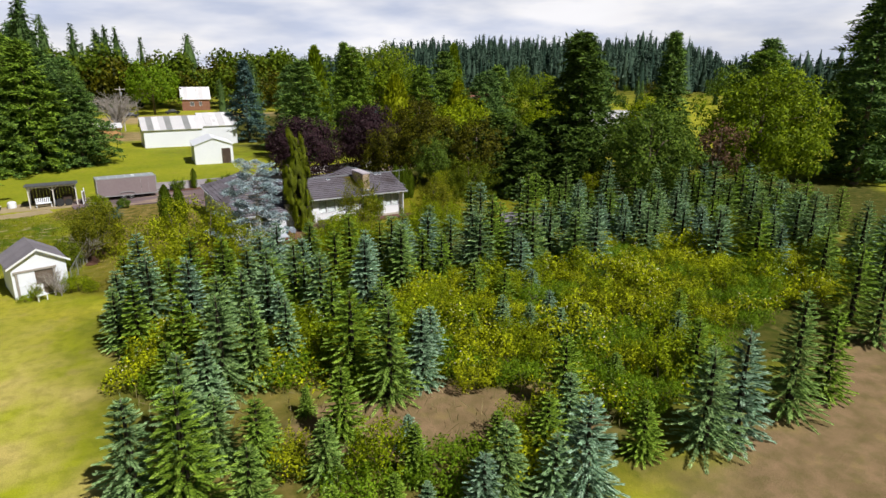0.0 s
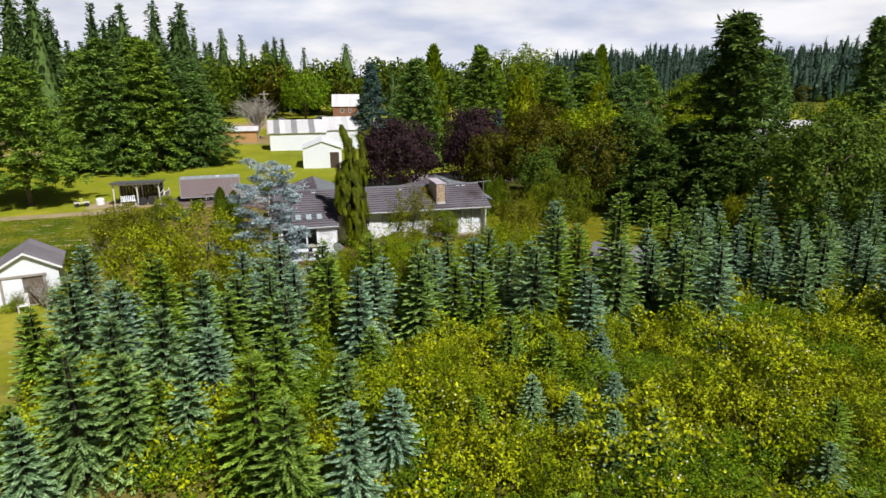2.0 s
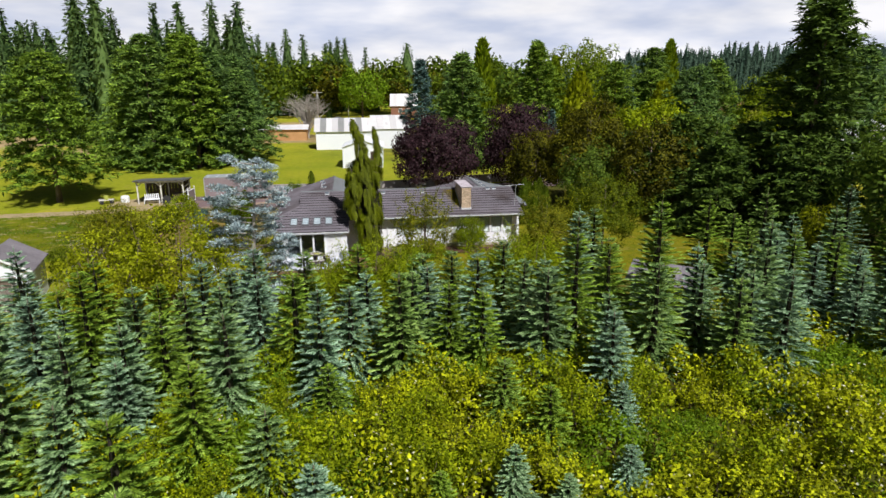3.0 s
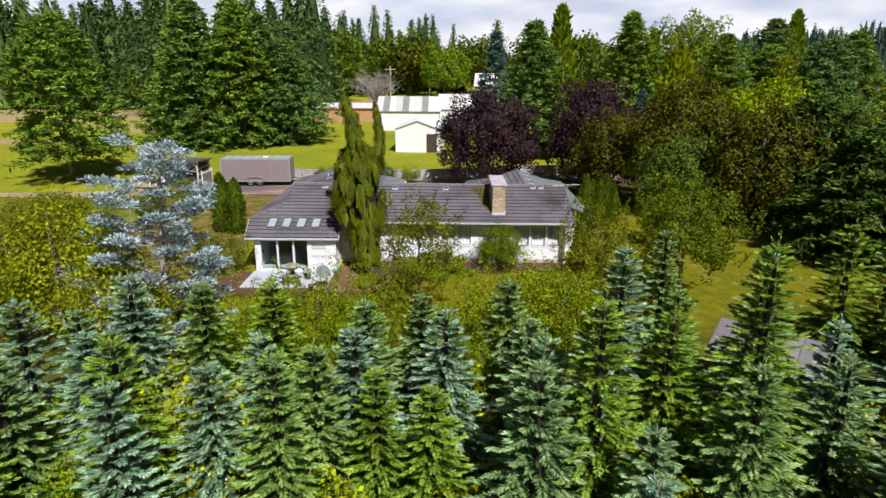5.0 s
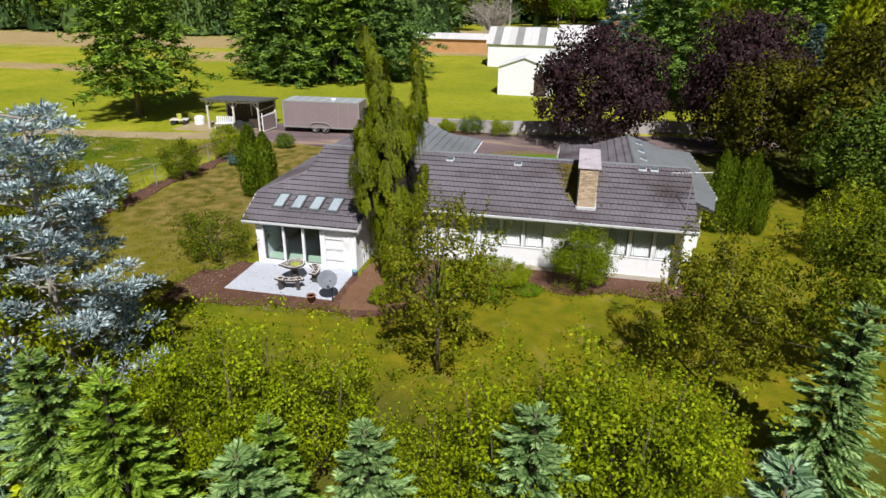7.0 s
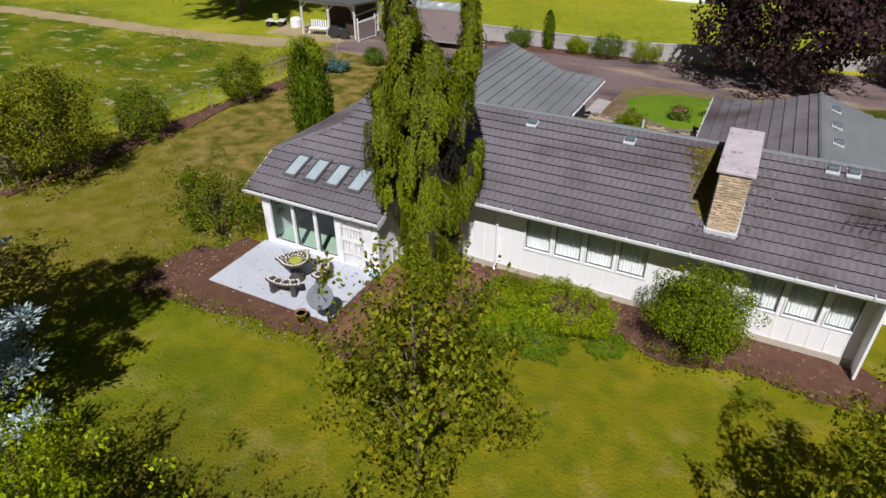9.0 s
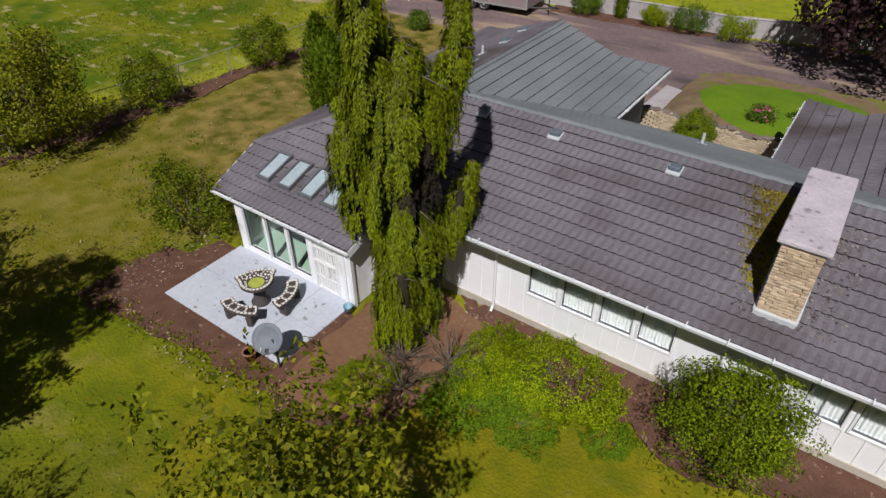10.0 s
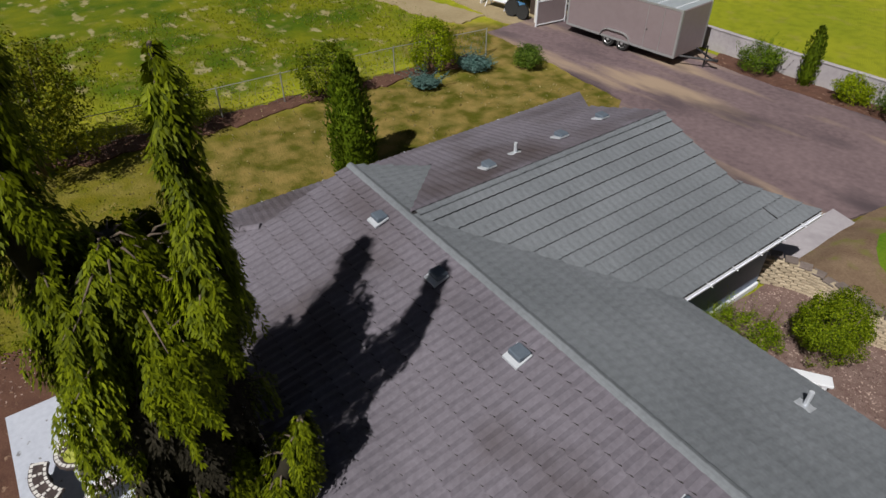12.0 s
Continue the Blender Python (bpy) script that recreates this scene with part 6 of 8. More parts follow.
junk("water_tank", "white plastic tank on the grass", "tank", (-8.3, 78.6, 0.0), Shape().lathe([(0.38, 0), (0.42, 0.08), (0.42, 0.6), (0.30, 0.72), (0.12, 0.76)], 16), M["trim"], 0)
cart = thing("garden_cart", "small flat cart with a yellow drum", "cart", (-10.0, 78.4, 0.0), 20)
part("bed", Shape().box(-0.7, -0.4, 0.35, 0.7, 0.4, 0.42), M["wood_pale"], cart)
for x in (-0.45, 0.45):
    for y in (-0.42, 0.42):
        w = part("wheel", Shape().lathe([(0.03, -0.03), (0.2, -0.04), (0.2, 0.04), (0.03, 0.03)], 14), M["tyre"], cart)
        w.matrix_basis = pose(x, y, 0.2, 90, 0, 0)
part("drum", Shape().lathe([(0.2, 0.42), (0.21, 0.5), (0.21, 0.8), (0.19, 0.84)], 14), M["mosaic_green"], cart)
for x, y, r_ in ((-3.9, 77.2, 0.42), (-3.1, 77.25, 0.36)):
    w = thing("old_wheel", "rusty old wheel leaning under the shelter", "wheel", (x, y, r_ + 0.04), group="old wheels")
    t_ = part("tyre", Shape().lathe([(r_ * 0.75, -0.06), (r_, -0.07), (r_, 0.07), (r_ * 0.75, 0.06)], 18), M["tyre"], w)
    t_.matrix_basis = pose(0, 0, 0, 78, 0, 15)
    h_ = part("hub", Shape().lathe([(0.03, -0.04), (r_ * 0.75, -0.03), (r_ * 0.75, 0.03), (0.03, 0.04)], 14), M["red_wood"], w)
    h_.matrix_basis = pose(0, 0, 0, 78, 0, 15)
gate = thing("metal_gate", "grey sheet-metal gate beside the shelter", "gate", (-1.75, 77.0, 0.06), 84)
part("gate_sheet", Shape().box(0, -0.02, 0.12, 1.75, 0.02, 1.2), M["trailer"], gate)
part("gate_frame", Shape().box(-0.03, -0.035, 0.06, 1.78, 0.035, 0.12).box(-0.03, -0.035, 1.2, 1.78, 0.035, 1.26).box(-0.06, -0.04, 0, 0.0, 0.04, 1.5).box(1.75, -0.04, 0, 1.81, 0.04, 1.5), M["trim"], gate)

# wire fence
fence = thing("wire_fence", "chain-link fence with grey metal posts", "fence", kind="structure")
fl_ = [(-2.6, 48.0), (-1.9, 53.0), (-1.35, 58.0), (-1.15, 63.0), (-0.9, 68.0), (-0.35, 72.6)]
for (ax, ay), (bx, by) in zip(fl_, fl_[1:]):
    n = 2
    for i in range(n + (1 if (bx, by) == fl_[-1] else 0)):
        x, y = ax + (bx - ax) * i / n, ay + (by - ay) * i / n
        part("post", Shape().tube([(x, y, -0.1), (x, y, 1.25)], 0.028, 6), M["galv"], fence)
    part("top_rail", Shape().tube([(ax, ay, 1.2), (bx, by, 1.2)], 0.018, 5), M["galv"], fence)
    wires = Shape()
    for k in range(5):
        wires.tube([(ax, ay, 0.15 + 0.24 * k), (bx, by, 0.15 + 0.24 * k)], 0.0035, 3, False)
    d = math.hypot(bx - ax, by - ay)
    m_ = int(d / 0.3)
    for k in range(m_):
        f, g_ = k / m_, (k + 1) / m_
        wires.tube([(ax + (bx - ax) * f, ay + (by - ay) * f, 0.1), (ax + (bx - ax) * g_, ay + (by - ay) * g_, 1.2)], 0.003, 3, False)
        wires.tube([(ax + (bx - ax) * f, ay + (by - ay) * f, 1.2), (ax + (bx - ax) * g_, ay + (by - ay) * g_, 0.1)], 0.003, 3, False)
    part("mesh_wire", wires, M["galv"], fence, kind="stuff")

# ---------------------------------------------------------------- outbuildings
def gable_house(name, label, cat, at, turn, w, d, eave, peak, wall_mat, roof_mat, over=0.25, sheets=0.9, axis="x", doors=(), windows=(), two_tone=None):
    """A gabled building. Front faces -y; axis: the direction of the ridge."""
    ob = thing(name, label, cat, at, turn)
    t = 0.12
    if axis == "x":                                   # ridge along x: front wall is an eave wall
        part("wall", Shape().box(0, 0, -0.3, w, t, eave), M[wall_mat], ob)
        part("wall", Shape().box(0, d - t, -0.3, w, d, eave), M[wall_mat], ob)
        for x in (0, w - t):
            part("gable_wall", Shape().add([(x, t, -0.3), (x, d - t, -0.3), (x, d - t, eave), (x, d / 2, peak - 0.06), (x, t, eave), (x + t, t, -0.3), (x + t, d - t, -0.3), (x + t, d - t, eave), (x + t, d / 2, peak - 0.06), (x + t, t, eave)],
                                            [(4, 3, 2, 1, 0), (5, 6, 7, 8, 9), (0, 1, 6, 5), (1, 2, 7, 6), (2, 3, 8, 7), (3, 4, 9, 8), (4, 0, 5, 9)]), M[wall_mat], ob)
        run, span = w + 2 * over, d / 2
    else:
        for x in (0, w - t):
            part("wall", Shape().box(x, t, -0.3, x + t, d - t, eave), M[wall_mat], ob)
        for y in (0, d - t):
            part("gable_wall", Shape().add([(0, y, -0.3), (w, y, -0.3), (w, y, eave), (w / 2, y, peak - 0.06), (0, y, eave), (0, y + t, -0.3), (w, y + t, -0.3), (w, y + t, eave), (w / 2, y + t, peak - 0.06), (0, y + t, eave)],
                                            [(4, 3, 2, 1, 0)[::-1], (5, 6, 7, 8, 9)[::-1], (0, 5, 6, 1), (1, 6, 7, 2), (2, 7, 8, 3), (3, 8, 9, 4), (4, 9, 5, 0)]), M[wall_mat], ob)
        run, span = d + 2 * over, w / 2
    rise = (peak - eave) / span
    rf_ = part("roof", Shape().box(0.1, d / 2 - 0.02, peak - 0.12, w - 0.1, d / 2 + 0.02, peak - 0.1) if axis == "x" else Shape().box(w / 2 - 0.02, 0.1, peak - 0.12, w / 2 + 0.02, d - 0.1, peak - 0.1), M[roof_mat], ob)
    n = max(1, round(run / sheets))
    for side in (0, 1):
        for i in range(n):
            u0, u1 = -over + run * i / n, -over + run * (i + 1) / n - 0.015
            e = -over
            lo, hi = eave + rise * e, peak
            if axis == "x":
                y0, y1 = (e, d / 2) if side == 0 else (d - e, d / 2)
                q = [(u0, y0, lo), (u1, y0, lo), (u1, y1, hi), (u0, y1, hi)]
            else:
                x0, x1 = (e, w / 2) if side == 0 else (w - e, w / 2)
                q = [(x0, u0, lo), (x0, u1, lo), (x1, u1, hi), (x1, u0, hi)]
            q2 = [(x, y, z + 0.05) for x, y, z in q]
            part("roof_sheet", Shape().add(q + q2, [(0, 1, 2, 3), (7, 6, 5, 4), (0, 4, 5, 1), (1, 5, 6, 2), (2, 6, 7, 3), (3, 7, 4, 0)]), M[two_tone if two_tone and i % 3 == 1 else roof_mat], rf_)
    for x0, x1, z0, z1 in doors:
        dr_ = part("door", Shape().box(x0 - 0.06, -0.03, z0, x0, 0.0, z1 + 0.06).box(x1, -0.03, z0, x1 + 0.06, 0, z1 + 0.06).box(x0, -0.03, z1, x1, 0, z1 + 0.06), M["trim"], ob)
        # dark sheet standing in for the shade of an open doorway
        part("door_leaf", Shape().box(x0, -0.012, z0, x1, -0.002, z1), M["wood_dark"], dr_)
    for x0, x1, z0, z1 in windows:
        wn_ = part("window", Shape().box(x0 - 0.06, -0.04, z0 - 0.06, x1 + 0.06, -0.004, z0).box(x0 - 0.06, -0.04, z1, x1 + 0.06, -0.004, z1 + 0.06).box(x0 - 0.06, -0.04, z0, x0, -0.004, z1).box(x1, -0.04, z0, x1 + 0.06, -0.004, z1), M["trim"], ob)
        part("pane", Shape().box(x0, -0.012, z0, x1, -0.003, z1), M["vent_cap"], wn_)
    return ob


gable_house("barn", "long white barn with a pale metal roof", "barn", (8.4, 126, 0), 0, 10.0, 8.0, 3.3, 5.3, "barn_white", "metal_roof", 0.3, 1.1, "x", two_tone="galv")
gable_house("barn", "white barn wing with a pale metal roof", "barn", (18.45, 126.6, 0), 0, 6.5, 8.0, 3.6, 5.7, "barn_white", "metal_roof", 0.25, 1.1, "x")
gable_house("garage_shed", "white gabled shed with a dark open doorway", "shed", (13.3, 101.0, 0), -4, 5.6, 7.0, 2.9, 3.9, "barn_white", "barn_white", 0.2, 1.2, "y", doors=((3.9, 5.2, 0.0, 2.3),))
gable_house("cabin", "red-brown cabin with a white metal roof", "cabin", (28.4, 229, 0), -8, 8.8, 7.0, 4.0, 7.6, "red_wood", "metal_roof", 0.4, 1.2, "x", windows=((2.6, 3.8, 1.6, 2.8), (5.4, 6.2, 1.6, 2.8)))
gable_house("stable", "low tan wooden stable with a white roof edge", "stable", (-7.5, 145, 0), 0, 13.0, 4.5, 2.4, 3.1, "wood_tan", "metal_roof", 0.4, 1.3, "x")
gable_house("far_house", "distant house with a pale grey roof", "house", (86, 95, 0), -45, 11, 9, 3.2, 6.0, "barn_white", "metal_roof", 0.4, 1.2, "x", windows=((2, 3.2, 1, 2.3), (6, 7.2, 1, 2.3)))
gable_house("far_house", "distant low house with a brown roof", "house", (124, 198, 0), -30, 12, 8, 3.0, 5.2, "wood_tan", "red_wood", 0.4, 1.2, "x")
gable_house("far_house", "distant house half hidden behind conifers", "house", (94, 45, 0), -65, 9, 8, 2.8, 4.6, "barn_white", "shingle", 0.4, 1.2, "x")
shed = gable_house("garden_shed", "small white garden shed with a grey shingle roof", "shed", (-5.75, 46.7, 0.0), 13, 3.1, 3.6, 2.15, 3.1, "barn_white", "shingle", 0.22, 0.45, "y")
part("barge_board", Shape().add([(-0.25, -0.25, 2.02), (1.55, -0.25, 3.05), (3.35, -0.25, 2.02), (3.35, -0.25, 2.16), (1.55, -0.25, 3.19), (-0.25, -0.25, 2.16)], [(0, 1, 4, 5), (1, 2, 3, 4)]), M["trim"], shed)
part("door_frame", Shape().box(0.18, -0.10, 0, 0.30, 0.02, 1.72).box(2.30, -0.10, 0, 2.42, 0.02, 1.72).box(0.10, -0.12, 1.72, 2.50, 0.02, 1.84), M["twig_grey"], shed, "bleached timber door frame")
part("sliding_door", Shape().box(0.32, -0.07, 0.05, 1.25, 0.01, 1.68).box(0.32, -0.085, 0.8, 1.25, -0.06, 0.9), M["barn_white"], shed, "white boarded sliding door")
part("door_opening", Shape().box(1.28, -0.03, 0.05, 2.28, 0.004, 1.70), M["bark"], shed, "brown weathered boards in the doorway")
gable_house("tool_shed", "small weathered tool shed among the firs", "shed", (28.55, 41.55, 0.0), -40, 3.0, 2.3, 2.05, 2.65, "bluegrey", "shingle", 0.25, 0.5, "x", windows=())


def utility_pole(x, y, h, arm_turn):
    ob = thing("utility_pole", "pale wooden utility pole with a crossarm", "pole", (x, y, 0), arm_turn, group="utility poles")
    part("pole", Shape().tube([(0, 0, -0.3), (0, 0, h)], [0.16, 0.11], 8), M["pole_wood"], ob)
    part("crossarm", Shape().box(-1.1, -0.06, h - 0.7, 1.1, 0.06, h - 0.55), M["pole_wood"], ob)
    part("transformer", Shape().lathe([(0.2, 0), (0.24, 0.05), (0.24, 0.7), (0.18, 0.78)], 12, (0.0, -0.38, h - 2.0)), M["galv"], ob)
    return ob


utility_pole(7.2, 162, 10.0, 10)
utility_pole(28.5, 133, 9.5, 30)
utility_pole(14.0, 220, 8.0, 0)


def parked_car(x, y, turn):
    ob = thing("parked_car", "dark car parked by the far cabin", "car", (x, y, 0.05), turn, group="parked cars")
    part("body", Shape().prism([(-2.2, -0.9), (2.2, -0.9), (2.2, 0.9), (-2.2, 0.9)], 0.3, 0.85), M["iron"], ob, bevel=0.15)
    part("cabin", Shape().add([(-1.5, -0.8, 0.85), (1.2, -0.8, 0.85), (1.2, 0.8, 0.85), (-1.5, 0.8, 0.85), (-1.0, -0.65, 1.45), (0.5, -0.65, 1.45), (0.5, 0.65, 1.45), (-1.0, 0.65, 1.45)],
                              [(4, 5, 6, 7), (0, 1, 5, 4), (1, 2, 6, 5), (2, 3, 7, 6), (3, 0, 4, 7)]), M["vent_cap"], ob)
    for cx in (-1.35, 1.35):
        for cy in (-0.85, 0.85):
            w = part("wheel", Shape().lathe([(0.03, -0.1), (0.33, -0.1), (0.33, 0.1), (0.03, 0.1)], 16), M["tyre"], ob)
            w.matrix_basis = pose(cx, cy, 0.3, 90, 0, 0)
    return ob


parked_car(11.0, 205, 5)
parked_car(23.5, 214, -10)
# the shrub tangle in front of the garden shed and junk
junk("white_chair", "overturned white plastic chair beside the shed", "chair", (-4.3, 46.0, 0.0), Shape().box(-0.3, -0.3, 0.35, 0.3, 0.3, 0.42).box(-0.3, 0.25, 0.4, 0.3, 0.3, 0.95).box(-0.28, -0.28, 0, -0.22, -0.22, 0.35).box(0.22, -0.28, 0, 0.28, -0.22, 0.35), M["trim"], 0.0, 20)


# ---------------------------------------------------------------- trees and plants
FIR_LABEL = "young fir with tiered branches in the overgrown plot"
fir_kinds = []
for k, (h, rad, tiers) in enumerate(((4.0, 1.12, 12), (4.0, 1.28, 12), (4.0, 1.00, 13), (4.0, 1.18, 13), (4.0, 1.32, 12))):
    f = conifer("fir_tree", FIR_LABEL, "young firs", 40 + k, h, rad, "needle_fir", tiers, 14, 40, 0.19, 0.036, rise=0.24, droop=0.20, low=0.03, power=0.74, ragged=0.28, jitter=0.22, core=0.11)
    fir_kinds.append(f)
tall_firs = [conifer("fir_tree", "taller blue-green fir rising above the young plot", "young firs", 60 + k, 6.4, rr_, "needle_fir", 19, 14, 44, 0.20, 0.036, rise=0.24, droop=0.20, low=0.03, power=0.78, ragged=0.28, jitter=0.22, core=0.11) for k, rr_ in enumerate((1.4, 1.6))]
FIRS = [(0.0, 38.6, 3.6), (1.9, 31.8, 2.6), (-0.3, 35.6, 3.5), (1.4, 28.9, 2.8), (5.2, 34.8, 5.8), (6.6, 35.5, 4.9), (8.0, 36.8, 4.2), (1.3, 38.7, 5.6), (9.7, 30.3, 4.1), (12.0, 28.6, 3.4),
        (14.7, 40.6, 4.8), (22.2, 36.3, 5.0), (13.2, 34.2, 4.9), (13.4, 26.3, 3.1), (19.4, 31.6, 2.9), (23.6, 32.5, 4.1), (28.7, 39.6, 6.3), (28.3, 46.2, 4.9), (19.6, 36.1, 3.8), (29.4, 36.6, 4.4),
        (36.9, 44.5, 4.2), (35.6, 35.0, 3.2), (6.3, 24.4, 1.4), (11.8, 18.0, 2.0), (16.3, 19.4, 3.5), (22.9, 17.9, 3.6), (19.9, 38.6, 4.7), (24.6, 39.0, 6.4), (26.7, 40.4, 4.7), (27.4, 36.9, 7.2),
        (15.0, 38.3, 4.1), (9.9, 41.6, 4.5), (23.2, 35.4, 6.3), (-0.5, 21.6, 4.3), (1.0, 20.4, 4.8), (2.6, 18.0, 3.6), (3.6, 28.0, 5.0), (2.7, 26.2, 3.7), (5.7, 29.5, 2.8), (5.0, 17.4, 1.6),
        (7.0, 21.8, 3.4), (10.0, 23.8, 4.6), (11.8, 24.2, 4.0), (10.4, 15.5, 3.4), (9.5, 15.4, 2.5), (11.9, 14.7, 2.9), (12.9, 14.3, 4.2), (6.9, 16.8, 1.8), (16.7, 15.2, 2.5), (19.2, 14.4, 4.4),
        (20.9, 14.2, 4.9), (24.4, 14.2, 5.9), (27.3, 14.3, 4.4), (35.4, 16.2, 4.3), (37.6, 18.6, 4.8), (47.4, 28.3, 5.4), (45.4, 31.0, 6.4), (45.0, 37.0, 4.2), (16.8, 36.6, 4.6), (17.6, 39.8, 4.4), (3.6, 21.4, 3.2), (5.6, 19.8, 2.6), (8.4, 18.2, 2.4), (9.0, 20.0, 1.6), (13.6, 17.2, 2.6), (15.0, 17.6, 3.0), (4.4, 23.4, 1.5), (7.4, 15.4, 2.2), (2.4, 22.6, 3.0)]
rf = random.Random(21)


def far_enough(x, y, placed, gap):
    return all((x - a) ** 2 + (y - b) ** 2 > gap * gap for a, b, *_ in placed)


tries = 0
while len(FIRS) < 225 and tries < 9000:
    tries += 1
    pick = rf.random()
    if pick < 0.20:
        x, y, h = rf.uniform(0.5, 11), rf.uniform(24, 40.5), rf.uniform(3.4, 5.0)
    elif pick < 0.50:
        x, y, h = rf.uniform(8, 44), rf.uniform(33.0, 42.0), rf.uniform(3.6, 5.4)
    elif pick < 0.93:
        x, y, h = rf.uniform(33, 62), rf.uniform(20, 47), rf.uniform(3.4, 5.8)
        if y < 36 and x < 36 + 0.35 * (36 - y):
            continue
    else:
        x, y, h = rf.uniform(12, 30), rf.uniform(18, 33), rf.uniform(1.3, 2.8)
    if 28.2 < x < 34.5 and 39.3 < y < 45.5:
        continue
    if x < 16 and abs(y - 28.1 + 0.5 * x) < 1.8:
        continue
    if far_enough(x, y, FIRS, 1.35):
        FIRS.append((x, y, h))
used = set()
for i, (x, y, h) in enumerate(FIRS):
    k = fir_kinds[i % 5]
    place = dict(scale=(h / 4.0) ** 0.75, tall=(h / 4.0) ** 0.25, turn=rf.uniform(0, 360), z=-0.05)
    if h >= 5.6:
        talls = [j for j, t in enumerate(FIRS) if t[2] >= 5.6]
        place.update(scale=(h / 6.4) ** 0.75, tall=(h / 6.4) ** 0.25)
        n_t = talls.index(i)
        (put if n_t < 2 else again)(tall_firs[n_t % 2], x, y, **place)
        continue
    (again if k in used else put)(k, x, y, **place)
    used.add(k)

# big conifers
TALL = "tall dark-green conifer at the edge of the field"
tall_kinds = [old_conifer("conifer_tree", TALL, "tall conifers", 70 + k, 18, r_, m_, n_, 0.95, 0.62, power=p_, ragged=0.4, rise=0.12, droop=0.26, low=low_)
              for k, (r_, m_, n_, p_, low_) in enumerate(((6.2, "needle_tall", 340, 0.58, 0.03), (5.7, "needle_tall", 330, 0.62, 0.03), (7.2, "needle_tall", 300, 0.50, 0.16), (3.6, "needle_tall", 300, 0.78, 0.05)))]
TALLS = [(-15.3, 80.5, 15.0, 2), (-12.5, 104.3, 18.4, 0), (-7.0, 105.5, 18.2, 1), (-3.0, 112.5, 16.0, 2), (-9.5, 110.5, 19.0, 0), (-17.5, 112, 17, 1), (-5.0, 108.5, 17, 1), (-15.0, 107.5, 17.2, 0), (-1.5, 108, 14, 0),
         (29.8, 98, 15.8, 1), (31.5, 110, 15.0, 0), (52, 138, 20, 3), (70, 124, 18.0, 0), (67, 118, 14.0, 2), (48, 123.5, 18.6, 1),
         (84.5, 43, 23.5, 3), (92, 47, 24, 0), (96, 40, 25, 1), (80, 70, 20, 3), (92, 62, 19, 0), (62, 95, 14, 2), (56, 108, 15, 0), (85, 58, 17, 2), (76, 82, 16, 0), (68, 100, 15, 1)]
for i, (x, y, h, k) in enumerate(TALLS):
    s = h / 18
    first = [j for j, t in enumerate(TALLS) if t[3] == k][0] == i
    (put if first else again)(tall_kinds[k], x, y, s, rf.uniform(0, 360), -0.1)
big = old_conifer("conifer_tree", "large dark drooping conifer towering beside the garden", "tall conifers", 91, 18.6, 4.7, "needle_dark", 270, 0.95, 0.66, low=0.10, power=0.36, ragged=0.65, rise=0.10, droop=0.45)
v2, q2 = pad_crown(93, 9.0, 2.6, 110, 0.9, 0.62, low=0.05, power=0.4, ragged=0.6, rise=0.12, droop=0.4)
part("second_top", array_mesh("second_top", v2 + np.array([-2.2, -1.2, 8.6]), q2, M["needle_dark"]), None, big)
part("limb", Shape().tube([(-0.1, 0, 7.0), (-1.4, -0.8, 8.6), (-2.1, -1.1, 11.0), (-2.2, -1.2, 17.0)], [0.22, 0.18, 0.12, 0.02], 6), M["bark"], big, smooth=True)
put(big, 51.0, 58.6, 1.0, 30)
low_dark = old_conifer("conifer_tree", "broad low dark conifer in the garden shade", "tall conifers", 92, 9.0, 4.6, "needle_dark", 210, 0.8, 0.55, low=0.02, power=0.5, ragged=0.4, rise=0.1, droop=0.35)
put(low_dark, 44.5, 66, 1.0, 10)
again(low_dark, 48.0, 61, 0.95, 100)
again(low_dark, 40.5, 70, 0.8, 200)
again(low_dark, 43.0, 57.5, 0.85, 300)
again(low_dark, 47.5, 53.5, 0.9, 30)
spruce_far = old_conifer("blue_spruce", "grey-blue spruce behind the white sheds", "spruces", 95, 13.0, 3.9, "needle_bluegreen", 230, 0.8, 0.5, low=0.04, power=0.85, ragged=0.3, rise=0.12, droop=0.2)
put(spruce_far, 27.5, 128, 1.22, 0)
again(spruce_far, 60.0, 112, 0.85, 80)
again(spruce_far, 44.5, 104, 0.6, 150)

